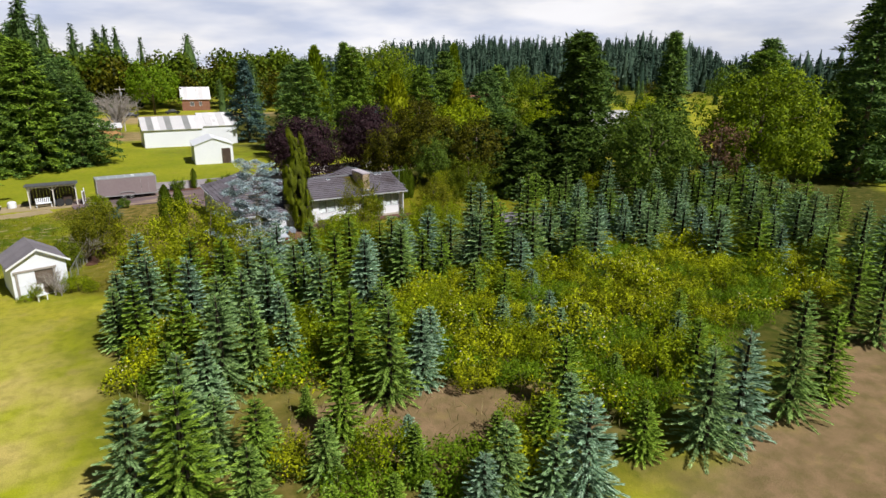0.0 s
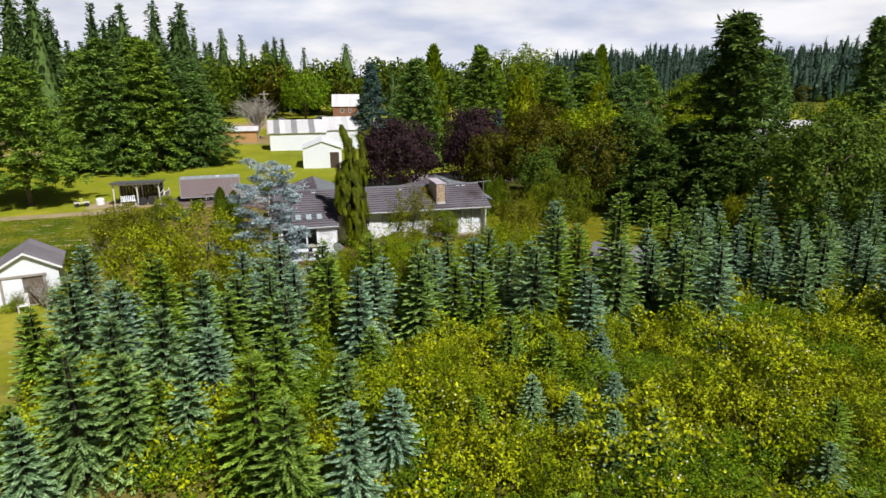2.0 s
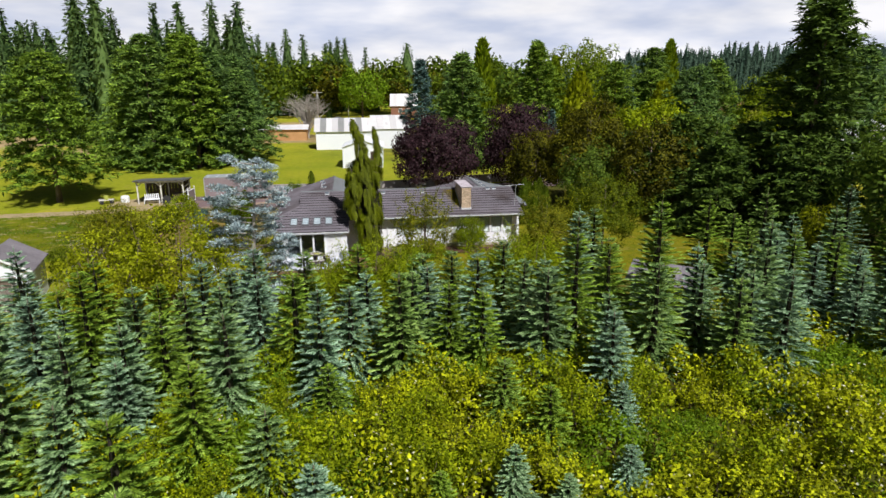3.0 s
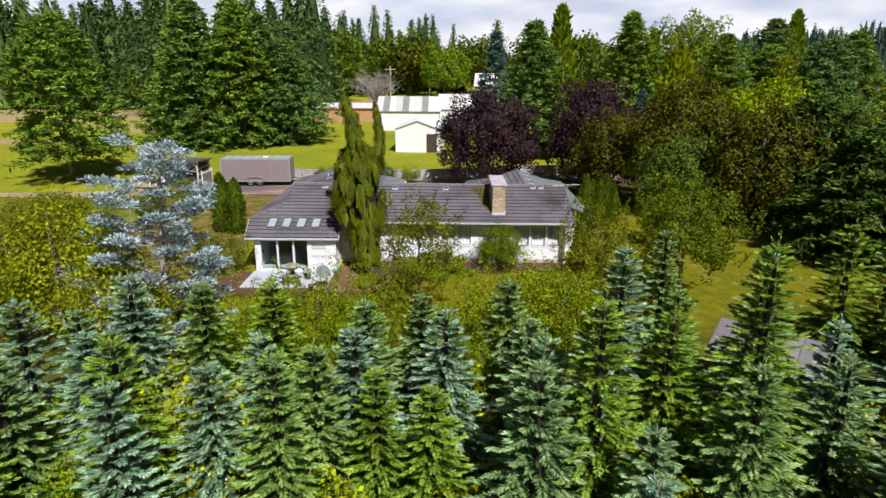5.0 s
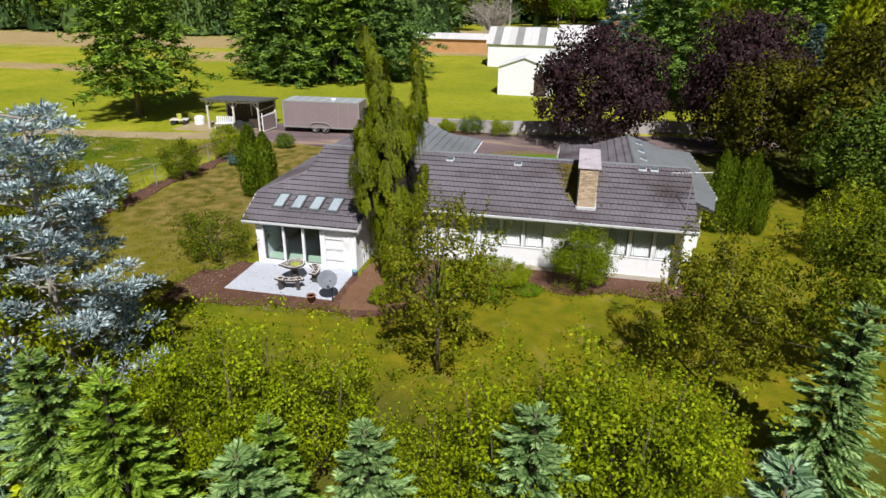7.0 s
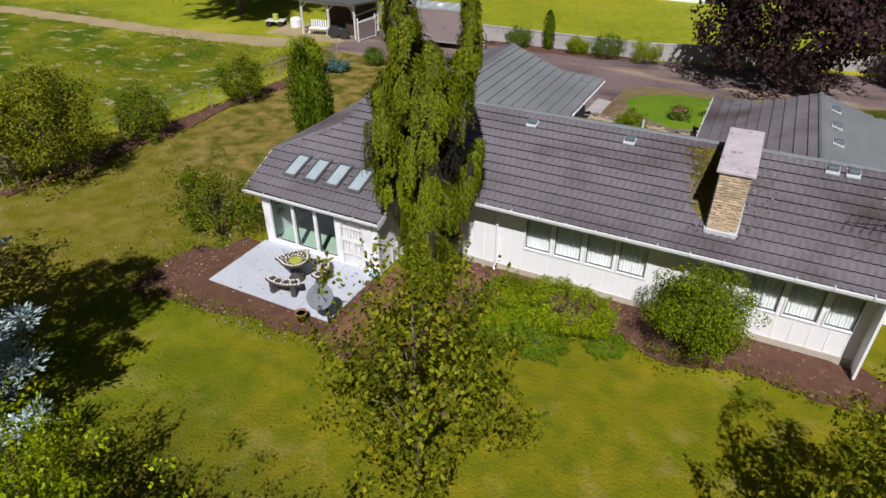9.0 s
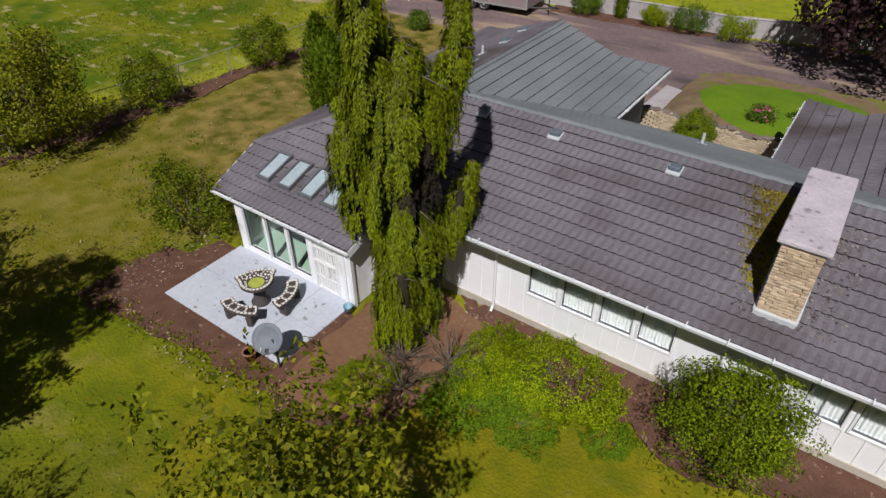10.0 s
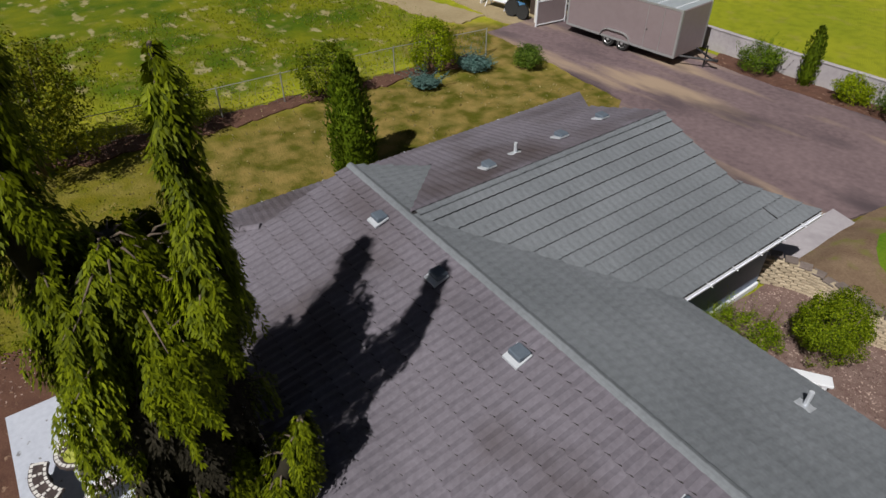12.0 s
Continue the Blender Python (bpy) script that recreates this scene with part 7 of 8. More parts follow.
# blue spruce by the patio lawn: open, layered, pale blue
def old_spruce():
    r = np.random.RandomState(96)
    ob = thing("blue_spruce", "old thinning blue spruce with pale silvery needles", "tree", group="spruces")
    wood = trunk_shape(7.7, 0.17, 0.03, 0.5, 5)
    cen, out = [], []
    for i in range(68):
        h = 0.6 + 7.2 * ((i + r.rand()) / 68) ** 0.95
        a = i * 2.4 + r.uniform(-0.4, 0.4)
        bl = 3.2 * (1 - h / 8.9) ** 0.55 * r.uniform(0.5, 1.15) * (0.86 - 0.2 * math.cos(a)) + 0.3
        o = np.array([math.cos(a), math.sin(a), 0])
        side = np.array([-o[1], o[0], 0])
        def at(s):
            return np.array([0.5 * (h / 7.7) ** 2, 0, h]) + o * bl * s + np.array([0, 0, bl * (0.10 * s + 0.16 * s * s)])
        wood.tube([at(0), at(0.4), at(0.75), at(0.98)], [0.04, 0.03, 0.018, 0.006], 4)
        for k in range(int(3 + 3.0 * bl)):
            s = r.uniform(0.5, 1.0)
            w = side * r.uniform(-1, 1) * (0.12 + 0.55 * bl * (1.05 - s))
            tip = at(s) + w + np.array([0, 0, r.uniform(-0.10, 0.12)])
            wood.tube([at(max(0.1, s - 0.2)), tip], [0.012, 0.004], 3)
            cen.append(tip), out.append(o * 0.5 + np.array([0, 0, 0.9]))
    cen, out = np.array(cen), unit(np.array(out))
    per = 42
    n = len(cen) * per
    c = np.repeat(cen, per, 0)
    d = unit(r.randn(n, 3) + np.repeat(out, per, 0) * 0.8)
    p = c + d * np.array([0.36, 0.36, 0.075]) * r.uniform(0.1, 1.0, (n, 1))
    v, q = kites(p, d * np.array([1, 1, 0.5]) + np.array([0, 0, 0.18]), np.array([0, 0, 1.0]) + 0.5 * r.randn(n, 3), r.uniform(0.10, 0.20, n), r.uniform(0.045, 0.07, n))
    part("branch_work", wood, M["twig_grey"], ob, smooth=True)
    part("crown", array_mesh("crown", v, q, M["needle_blue"]), None, ob)
    return ob


put(old_spruce(), 9.3, 45.0)

# columns and pyramids far behind
golden = column_plant("cypress_tree", "tall narrow yellow-green cypress tree", "tree", "cypresses", 5, 17.5, 2.0, "leaf_green", 2600, 1.0, 0.75)
put(golden, 33.6, 103)
again(golden, 79, 135, 1.12)
again(golden, 56, 138, 0.95, 60)
gold2 = column_plant("cypress_tree", "broad golden-green cypress behind the garden", "tree", "cypresses", 6, 13, 3.2, "leaf_olive", 2600, 0.9, 0.8)
put(gold2, 49, 105)
again(gold2, 64, 108, 0.9, 40)

# broad-leaved trees behind the house
maple = broadleaf("maple_tree", "round purple-leaved maple beyond the drive", "tree", "purple maples", 11, 8.3, 5.0, 4.6, "leaf_purple", 230, 76, 0.30, 0.95, 0.02, inner=0.55)
put(maple, 23.6, 79.2, 0.88, tall=1.12)
again(maple, 33.2, 81.0, 0.86, 120, tall=1.30)
weep = broadleaf("weeping_tree", "olive-green weeping tree beside the purple maples", "tree", "garden trees", 12, 9.8, 4.6, 4.4, "leaf_weep", 190, 56, 0.32, 0.85, 0.02, inner=0.6)
put(weep, 37.6, 71.0, 0.92)
again(weep, 44.5, 87, 1.0, 70)
again(weep, 33.6, 75.5, 0.72, 150)
again(weep, 41.5, 66.0, 0.85, 220)
lime = broadleaf("lime_tree", "bright yellow-green broad-leaved tree", "tree", "garden trees", 13, 8.4, 5.2, 4.8, "leaf_yellowgreen", 150, 44, 0.40, 1.0, 0.05)
put(lime, 56, 92)
again(lime, 50, 84, 1.12, 50)
again(lime, 72, 90, 1.0, 150)
again(lime, 95, 86, 1.1, 200)
again(lime, 84, 100, 1.0, 20)
dogwood = broadleaf("dogwood_tree", "pale-flecked green tree at the plot edge", "tree", "garden trees", 14, 10.4, 5.0, 4.6, "leaf_deep", 160, 54, 0.36, 0.95, 0.05)
put(dogwood, 50.5, 46.5)
again(dogwood, 57, 52, 1.0, 90)
again(dogwood, 43.5, 68, 0.65, 10)
again(dogwood, 50, 70, 0.75, 200)
again(dogwood, 36.5, 68, 0.6, 60)
bigdec = broadleaf("broadleaf_tree", "large spreading green tree with a domed crown", "tree", "garden trees", 15, 14.2, 7.6, 7.0, "leaf_green", 240, 56, 0.42, 1.15, 0.04)
put(bigdec, 68, 46)
again(bigdec, 61, 139, 1.35, 90)
again(bigdec, 80, 104, 0.9, 30)
rust = broadleaf("dead_tree", "small tree with rusty dead leaves", "tree", "garden trees", 16, 9.0, 2.6, 2.6, "leaf_rust", 50, 22, 0.35, 0.7, 0.3)
put(rust, 59, 44.5)
limefar = broadleaf("lime_tree", "bright green rounded tree by the far field", "tree", "far trees", 17, 15.8, 8.0, 8.0, "leaf_lime", 130, 24, 0.9, 1.6, 0.1)
put(limefar, 18.5, 215)
again(limefar, 66, 180, 0.8, 40)

# garden trees and shrubs
fruit = broadleaf("fruit_tree", "young leafy fruit tree on the lawn", "tree", "lawn trees", 18, 5.7, 1.75, 1.75, "leaf_fruit", 150, 44, 0.115, 0.32, 0.14, trunk_r=0.055, inner=0.35, lump=0.24, shoots=70)
put(fruit, 18.7, 48.5)
fruit2 = broadleaf("fruit_tree", "leafy fruit tree with drooping limbs on the lawn", "tree", "lawn trees", 19, 5.9, 2.5, 2.4, "leaf_apple", 240, 56, 0.13, 0.36, 0.16, trunk_r=0.08, inner=0.35, lump=0.24, shoots=80)
put(fruit2, 30.8, 50.7)
fruit3 = broadleaf("fruit_tree", "airy yellow-green fruit tree on the open lawn", "tree", "lawn trees", 59, 5.4, 2.3, 2.1, "leaf_fruit", 200, 54, 0.12, 0.32, 0.06, trunk_r=0.05, inner=0.35, lump=0.26, shoots=70)
put(fruit3, 26.5, 49.5, 0.86, tall=1.05)
wild = broadleaf("wild_shrub", "tall leafy yellow-green thicket shrub", "shrub", "thicket", 20, 3.9, 1.7, 1.6, "leaf_yellowgreen", 125, 50, 0.10, 0.34, 0.0, trunk_r=0.03, stems=4, inner=0.3, lump=0.28, shoots=120, shoot_len=0.7)
put(wild, 15.2, 43.5)
for x, y, s, t in ((17.0, 43.9, 0.9, 40), (13.4, 44.2, 0.85, 80), (21.4, 43.0, 1.02, 120), (23.5, 43.6, 1.08, 160), (19.4, 42.6, 0.8, 210), (25.0, 44.3, 0.9, 260), (12.2, 42.6, 0.8, 300), (22.5, 44.4, 0.9, 20), (20.6, 41.6, 0.7, 75), (16.2, 42.2, 0.75, 10)):
    again(wild, x, y, s, t)
olive = broadleaf("wild_shrub", "wide olive-brown shrub at the plot edge", "shrub", "thicket", 21, 5.0, 3.1, 2.6, "leaf_olive", 160, 48, 0.15, 0.5, 0.0, trunk_r=0.05, stems=4, inner=0.4)
put(olive, 5.4, 45.5, 1.15)
for x, y, s, t in ((2.6, 44.4, 1.0, 50), (8.0, 44.2, 0.85, 130), (33.5, 60.5, 0.65, 60), (46, 49, 0.8, 190)):
    again(olive, x, y, s, t)

rhodo = broadleaf("rhododendron_bush", "dense rounded glossy green shrub against the wall", "shrub", "shrubs", 22, 2.45, 1.25, 1.05, "leaf_gloss", 230, 92, 0.062, 0.24, 0.0, trunk_r=0.04, stems=3, inner=0.45, lump=0.13)
put(rhodo, 22.75, 55.3, 1.0, 20)
again(rhodo, 18.35, 67.2, 0.72, 80)
cover = broadleaf("groundcover_shrub", "low spreading yellow-green shrub by the house", "shrub", "shrubs", 23, 0.95, 1.6, 1.0, "leaf_yellowgreen", 230, 80, 0.05, 0.16, 0.0, trunk_r=0.02, stems=3, inner=0.75, lump=0.07, shoots=60, shoot_len=0.16)
put(cover, 19.4, 55.0)
again(cover, 17.9, 54.7, 0.75, 100)
creeper = broadleaf("creeping_shrub", "low pale green creeping shrub by the mulch", "shrub", "shrubs", 66, 0.4, 1.0, 0.9, "leaf_lime", 110, 60, 0.05, 0.15, 0.0, trunk_r=0.015, stems=3, inner=0.6, lump=0.1)
put(creeper, 18.0, 53.5)
again(creeper, 18.5, 54.3, 1.1, 70)
again(creeper, 19.3, 53.7, 0.8, 140)
again(creeper, 20.9, 54.4, 0.55, 210)
again(cover, 16.98, 63.6, 0.36, 10)
patio_bush = broadleaf("patio_shrub", "loose dark shrub beside the patio", "shrub", "shrubs", 24, 2.3, 1.75, 1.25, "leaf_apple", 120, 50, 0.09, 0.30, 0.0, trunk_r=0.03, stems=4, inner=0.35, lump=0.2)
put(patio_bush, 7.9, 54.3)
arb = column_plant("arborvitae", "clipped narrow arborvitae on the dry lawn", "shrub", "arborvitae", 25, 3.9, 0.62, "arborvitae", 2600, 0.17, 0.42)
put(arb, 5.1, 62.7)
again(arb, 6.2, 62.2, 0.94, 90)
for i in range(5):
    again(arb, 28.9 + i * 0.46, 63.0 + 0.2 * (i % 2), 0.62 + 0.14 * rf.random(), 60 * i, tall=1.35)
colcyp = column_plant("column_shrub", "slim leaning columnar shrub by the low wall", "shrub", "shrubs", 26, 2.5, 0.32, "arborvitae", 900, 0.14, 0.3)
put(colcyp, 10.15, 81.0, 1, 0, tilt=4)
for x, y, s, m_, sd, nm, lb in ((8.2, 80.6, 1.25, "leaf_juniper", 27, "juniper_bush", "dark spiky juniper by the low wall"), (12.1, 80.8, 1.12, "leaf_yellowgreen", 28, "laurel_bush", "rounded yellow-green shrub by the low wall"),
                               (14.1, 80.7, 1.5, "leaf_deep", 29, "juniper_bush", "dark green spreading bush by the low wall"), (16.4, 80.6, 1.45, "leaf_yellowgreen", 30, "laurel_bush", "rounded yellow-green shrub by the low wall"),
                               (1.95, 73.2, 1.0, "leaf_deep", 31, "box_bush", "low round bush on the drive's edge"), (-0.3, 69.5, 2.25, "leaf_yellowgreen", 32, "laurel_bush", "upright glossy shrub by the wire fence"),
                               (-0.5, 64.6, 2.3, "leaf_apple", 33, "laurel_bush", "loose green shrub by the wire fence"), (-0.9, 58.8, 2.3, "leaf_apple", 34, "laurel_bush", "loose green shrub by the wire fence"),
                               (-2.9, 52.4, 2.2, "leaf_apple", 49, "laurel_bush", "dark shrub tangled with dead twigs"), (0.9, 68.4, 0.5, "needle_bluegreen", 36, "juniper_bush", "low blue-green creeping juniper"),
                               (0.6, 71.2, 0.6, "needle_bluegreen", 37, "juniper_bush", "low blue-green creeping juniper"), (20.9, 71.6, 0.6, "leaf_deep", 38, "box_bush", "small clipped bush on the court lawn")):
    b_ = broadleaf(nm, lb, "shrub", "shrubs", sd, s, s * (0.5 if s > 1.7 else 0.66), s * (0.5 if s > 1.7 else 0.62), m_, 95 if s < 2 else 130 if s < 2.5 else 190, 44 if s < 2 else 40, 0.075 if s < 2 else 0.10, 0.17 + 0.05 * s, 0.0, trunk_r=0.02, stems=3, inner=0.6, lump=0.12 if s > 1.7 else 0.2, shoots=50 if nm == "juniper_bush" else 0)
    put(b_, x, y, 1.0 if s > 0.62 or "creeping" not in lb else 1.5, tall=0.5 if "creeping" in lb else 1.0)
fern = broadleaf("creeping_juniper", "low feathery green juniper spreading over the court gravel", "shrub", "shrubs", 64, 0.75, 0.95, 0.7, "leaf_green", 110, 44, 0.05, 0.16, 0.0, trunk_r=0.02, stems=3, inner=0.6, lump=0.2, shoots=60)
put(fern, 17.0, 66.2, 1.0, 20, 0.03, 0.75)
tangle = broadleaf("wild_shrub", "tall rounded olive-green shrub tangled with dead twigs", "shrub", "thicket", 35, 4.4, 2.2, 2.0, "leaf_fruit", 230, 60, 0.12, 0.42, 0.0, trunk_r=0.04, stems=5, inner=0.4, lump=0.2, shoots=60)
put(tangle, -0.7, 54.4)
pink = broadleaf("flower_bush", "small bush with pink flowers on the court lawn", "shrub", "shrubs", 39, 0.75, 0.55, 0.5, "leaf_deep", 46, 24, 0.08, 0.16, 0.0, trunk_r=0.015, stems=3, inner=0.6)
rp = np.random.RandomState(8)
dp = unit(rp.randn(46, 3) + np.array([0, 0, 0.7]))
part("blossom", array_mesh("blossom", *kites(dp * np.array([0.5, 0.46, 0.36]) + np.array([0, 0, 0.36]), np.cross(dp, rp.randn(46, 3)), dp, 0.11, 0.10), M["flower_pink"]), None, pink, "pink blossoms")
put(pink, 19.9, 70.6, z=0.35)

# bare grey-twigged trees
def twiggy(name, label, seed, height, spread, n, mat="twig_grey"):
    r = random.Random(seed)
    s = Shape()
    for i in range(n):
        a, k = r.uniform(0, 6.28), r.uniform(0.35, 1.0)
        e = Vector((math.cos(a) * spread * k, math.sin(a) * spread * k, height * (1.05 - 0.55 * k * r.uniform(0.5, 1))))
        b = Vector((0, 0, height * r.uniform(0.08, 0.4)))
        m_ = b.lerp(e, 0.5) + Vector((r.uniform(-1, 1), r.uniform(-1, 1), 0.6)) * 0.12 * height
        s.tube([b, m_, e], [0.014 * height, 0.008 * height, 0.002 * height], 4)
        for j in range(4):
            f = m_.lerp(e, r.uniform(0.1, 0.9))
            s.tube([f, f + Vector((r.uniform(-1, 1), r.uniform(-1, 1), r.uniform(-0.1, 0.9))) * 0.18 * height], [0.004 * height, 0.0012 * height], 3)
    s.tube([(0, 0, -0.1), (0, 0, height * 0.45)], [0.03 * height, 0.018 * height], 7)
    ob = thing(name, label, "tree", group="bare trees")
    part("branch_work", s, M[mat], ob)
    return ob


put(twiggy("bare_tree", "grey bare-twigged tree by the far shed", 3, 9.5, 6.0, 90), 5.5, 150)
put(twiggy("bare_shrub", "dead grey branches in the fence shrubs", 4, 2.5, 2.1, 40), -1.7, 53.5)

# weeping cedar at the house corner
def weeping_cedar():
    r = np.random.RandomState(77)
    ob = thing("weeping_cedar", "tall weeping cedar with hanging olive-green sprays", "tree")
    axes = [([(15.65, 54.65, 0), (15.6, 54.75, 1.5), (15.5, 54.85, 3.0), (15.4, 54.9, 5.0), (15.35, 54.95, 6.2), (15.35, 54.95, 6.9)], [0.5, 0.72, 0.92, 1.12, 1.0, 0.3]),
            ([(15.1, 54.4, 6.0), (15.3, 54.3, 7.2), (15.15, 54.35, 8.2), (14.85, 54.5, 8.9), (14.7, 54.5, 9.45)], [0.42, 0.38, 0.32, 0.22, 0.05]),
            ([(16.1, 55.4, 5.8), (16.35, 55.6, 7.0), (16.3, 55.65, 7.9), (16.12, 55.72, 8.85)], [0.40, 0.24, 0.16, 0.04]),
            ([(15.9, 55.1, 2.3), (16.2, 55.6, 2.95), (16.3, 55.95, 3.6), (16.4, 56.1, 4.3)], [0.45, 0.36, 0.26, 0.06]),
            ([(14.7, 54.5, 3.0), (14.55, 54.5, 4.8), (14.6, 54.5, 6.1)], [0.4, 0.58, 0.3]),
            ([(15.6, 54.4, 0.2), (15.9, 54.1, 1.2), (16.0, 54.0, 2.4)], [0.5, 0.6, 0.3])]
    # second set of strands gets a dark colour in place of crown shade
    green, dead = ([], [], [], [], []), ([], [], [], [], [])
    wood = Shape()
    for pts, rad in axes:
        wood.tube(pts, [0.16 * (1 - 0.85 * i / (len(pts) - 1)) * (1.0 if pts[0][2] == 0 else 0.55) for i in range(len(pts))], 7)
        pts, rad = np.array(pts, float), np.array(rad)
        seg = np.linalg.norm(np.diff(pts, axis=0), axis=1)
        n_t = int(24 * (seg * np.maximum((rad[:-1] + rad[1:]) / 2, 0.55)).sum() + 8)
        for b in range(n_t):
            s, a, reach = (b + r.rand()) / n_t * (len(pts) - 1) * 0.999, b * 2.4 + 0.5 * r.randn(), r.uniform(0.62, 1.22)
            j, f = int(s), s - int(s)
            c, rr = pts[j] * (1 - f) + pts[j + 1] * f, rad[j] * (1 - f) + rad[j + 1] * f
            o, side = np.array([math.cos(a), math.sin(a), 0]), np.array([-math.sin(a), math.cos(a), 0])
            # shaded hollow between the boughs: shorter strands, made near-black by their colour
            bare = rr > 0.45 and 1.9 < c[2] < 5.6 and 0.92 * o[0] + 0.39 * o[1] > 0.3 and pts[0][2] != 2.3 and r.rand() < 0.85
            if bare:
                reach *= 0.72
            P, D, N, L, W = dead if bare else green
            # a bough arching out of the trunk, and a tassel of strands hanging from its end
            top = c + o * rr * reach + np.array([0, 0, 0.20 * rr])
            crest = c + o * rr * reach * 0.55 + np.array([0, 0, 0.34 * rr])
            wood.tube([c, crest, top], [0.022, 0.016, 0.006], 4)
            hang = min(r.uniform(0.6, 1.3) * (0.40 + 0.95 * min(rr, 1.0)), max(top[2] - 0.12, 0.25))
            wide = (0.07 + 0.13 * min(rr, 1.0)) * r.uniform(0.7, 1.3)
            strands = int(9 + 26 * wide / 0.2)
            for k in range(strands):
                u = r.uniform(-1, 1)
                start = crest + (top - crest) * r.uniform(0.0, 1.1)
                ln = hang * r.uniform(0.45, 1.0) * (1 - 0.45 * abs(u))
                m = max(4, int(ln / 0.055))
                t = np.linspace(0, 1, m)[:, None]
                line = start + side * (wide * u * (0.55 + 0.45 * np.sin(2.2 * t))) + o * (0.10 * rr * np.sin(1.9 * t) + 0.05 * r.randn()) - np.array([0, 0, ln]) * t + 0.012 * r.randn(m, 3)
                for sgn in (-1, 0, 1):
                    P.append(line)
                    D.append(np.array([0, 0, -1.0]) + side * (0.62 * sgn) + o * (0.34 + 0.12 * abs(sgn)) + 0.14 * r.randn(m, 3))
                    N.append(o + side * (0.45 * u) + np.array([0, 0, 0.30]) + 0.20 * r.randn(m, 3))
                    L.append(r.uniform(0.075, 0.125, m)), W.append(r.uniform(0.022, 0.034, m))
    # dark core along each axis, coloured as the shade inside the crown
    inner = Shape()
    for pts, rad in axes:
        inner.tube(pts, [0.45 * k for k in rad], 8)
    part("shade_core", inner, M["inner_shade"], ob, smooth=True)
    part("trunk", wood, M["bark"], ob, smooth=True)
    part("crown", array_mesh("crown", *kites(*(np.concatenate(k) for k in green)), M["needle_cedar"]), None, ob)
    part("dead_growth", array_mesh("dead_growth", *kites(*(np.concatenate(k) for k in dead)), M["inner_shade"]), None, ob, "near-black inner twigs coloured as crown shade")
    return ob


weeping_cedar()

# brambles between the firs: mounds of small leaves with pale flowers
def in_plot(x, y):
    return ((x - 16) / 17.5) ** 2 + ((y - 29.5) / 13.0) ** 2 < 1.0 or ((x - 36) / 14) ** 2 + ((y - 31) / 10.5) ** 2 < 1.0


def thicket(x, y):
    a = noise.noise((x * 0.22, y * 0.22, 3)) + 0.55 * noise.noise((x * 0.75, y * 0.75, 8)) + 0.25 * noise.noise((x * 2.1, y * 2.1, 5))
    return a


def cleared(x, y):
    """Open soil and grass along the plot's edge."""
    return x < 17.5 and y - 28.1 + 0.5 * x < 1.6 + 0.9 * noise.noise((x * 0.6, y * 0.6, 2))


rb_ = np.random.RandomState(4)
pts, hs = [], []
while len(pts) < 90000:
    x, y = rb_.uniform(-1.5, 50), rb_.uniform(15.5, 42.5)
    if not in_plot(x, y) or cleared(x, y):
        continue
    a = thicket(x, y)
    left = 1.0 if x > 9 else 0.85
    keep = min(1.0, a + 0.75) * left
    if rb_.rand() > keep * 1.5:
        continue
    top = (0.08 + 2.3 * max(0, a + 0.18)) * (1.15 if x > 12 else 0.85)
    pts.append((x, y, top * rb_.uniform(0.35, 1.0) ** 0.5))
pts = np.array(pts)
nb = len(pts)
nrm = unit(rb_.randn(nb, 3) * 0.9 + np.array([0, -0.25, 0.9]))
part("bramble_thicket", array_mesh("bramble_thicket", *kites(pts, np.cross(nrm, rb_.randn(nb, 3)), nrm, rb_.uniform(0.10, 0.21, nb), rb_.uniform(0.08, 0.15, nb)), M["leaf_bramble"]), None,
     label="sprawling yellow-green brambles between the young firs", category="undergrowth", kind="stuff")
pick = rb_.rand(nb) < 0.09
fl = pts[pick & (pts[:, 2] > 0.35)] + np.array([0, 0, 0.06])
part("bramble_flowers", array_mesh("bramble_flowers", *kites(fl, unit(rb_.randn(len(fl), 3)), unit(np.array([0, 0, 1.0]) + 0.5 * rb_.randn(len(fl), 3)), 0.085, 0.085, 0.05), M["flower"]), None,
     label="pale cream blossoms over the brambles", category="undergrowth", kind="stuff")
# leafy mounds standing out of the brambles
mounds = [broadleaf("bramble_bush", lb, "shrub", "bramble mounds", 80 + k, h_, w_, w_ * 0.9, m_, 62, 34, 0.11, 0.30, 0.0, trunk_r=0.015, stems=3, limbs=3, inner=0.55, lump=0.3, shoots=24, shoot_len=0.4)
          for k, (h_, w_, m_, lb) in enumerate(((1.5, 1.2, "leaf_bramble", "yellow-green bramble mound among the firs"), (1.9, 1.0, "leaf_yellowgreen", "leafy green sapling clump among the brambles"), (1.2, 1.4, "leaf_lime", "low bright green bush among the brambles")))]
spots, tries = [], 0
while len(spots) < 150 and tries < 9000:
    tries += 1
    x, y = (rf.uniform(9, 47), rf.uniform(16.5, 36)) if rf.random() < 0.8 else (rf.uniform(1, 10), rf.uniform(20, 40))
    if in_plot(x, y) and not cleared(x, y) and far_enough(x, y, spots, 1.5) and far_enough(x, y, FIRS, 0.8):
        spots.append((x, y))
spots += [(4.6, 21.0), (7.4, 19.0), (9.6, 17.6), (11.8, 16.2), (13.0, 18.4), (6.2, 17.8), (15.6, 18.6)]
for i, (x, y) in enumerate(spots):
    (put if i < 3 else again)(mounds[i % 3], x, y, rf.uniform(0.75, 1.3), rf.uniform(0, 360), -0.1)
n = 5000
px, py = rb_.uniform(-1, 50, n), rb_.uniform(13.5, 42.5, n)
ok = np.array([in_plot(a, b) for a, b in zip(px, py)])
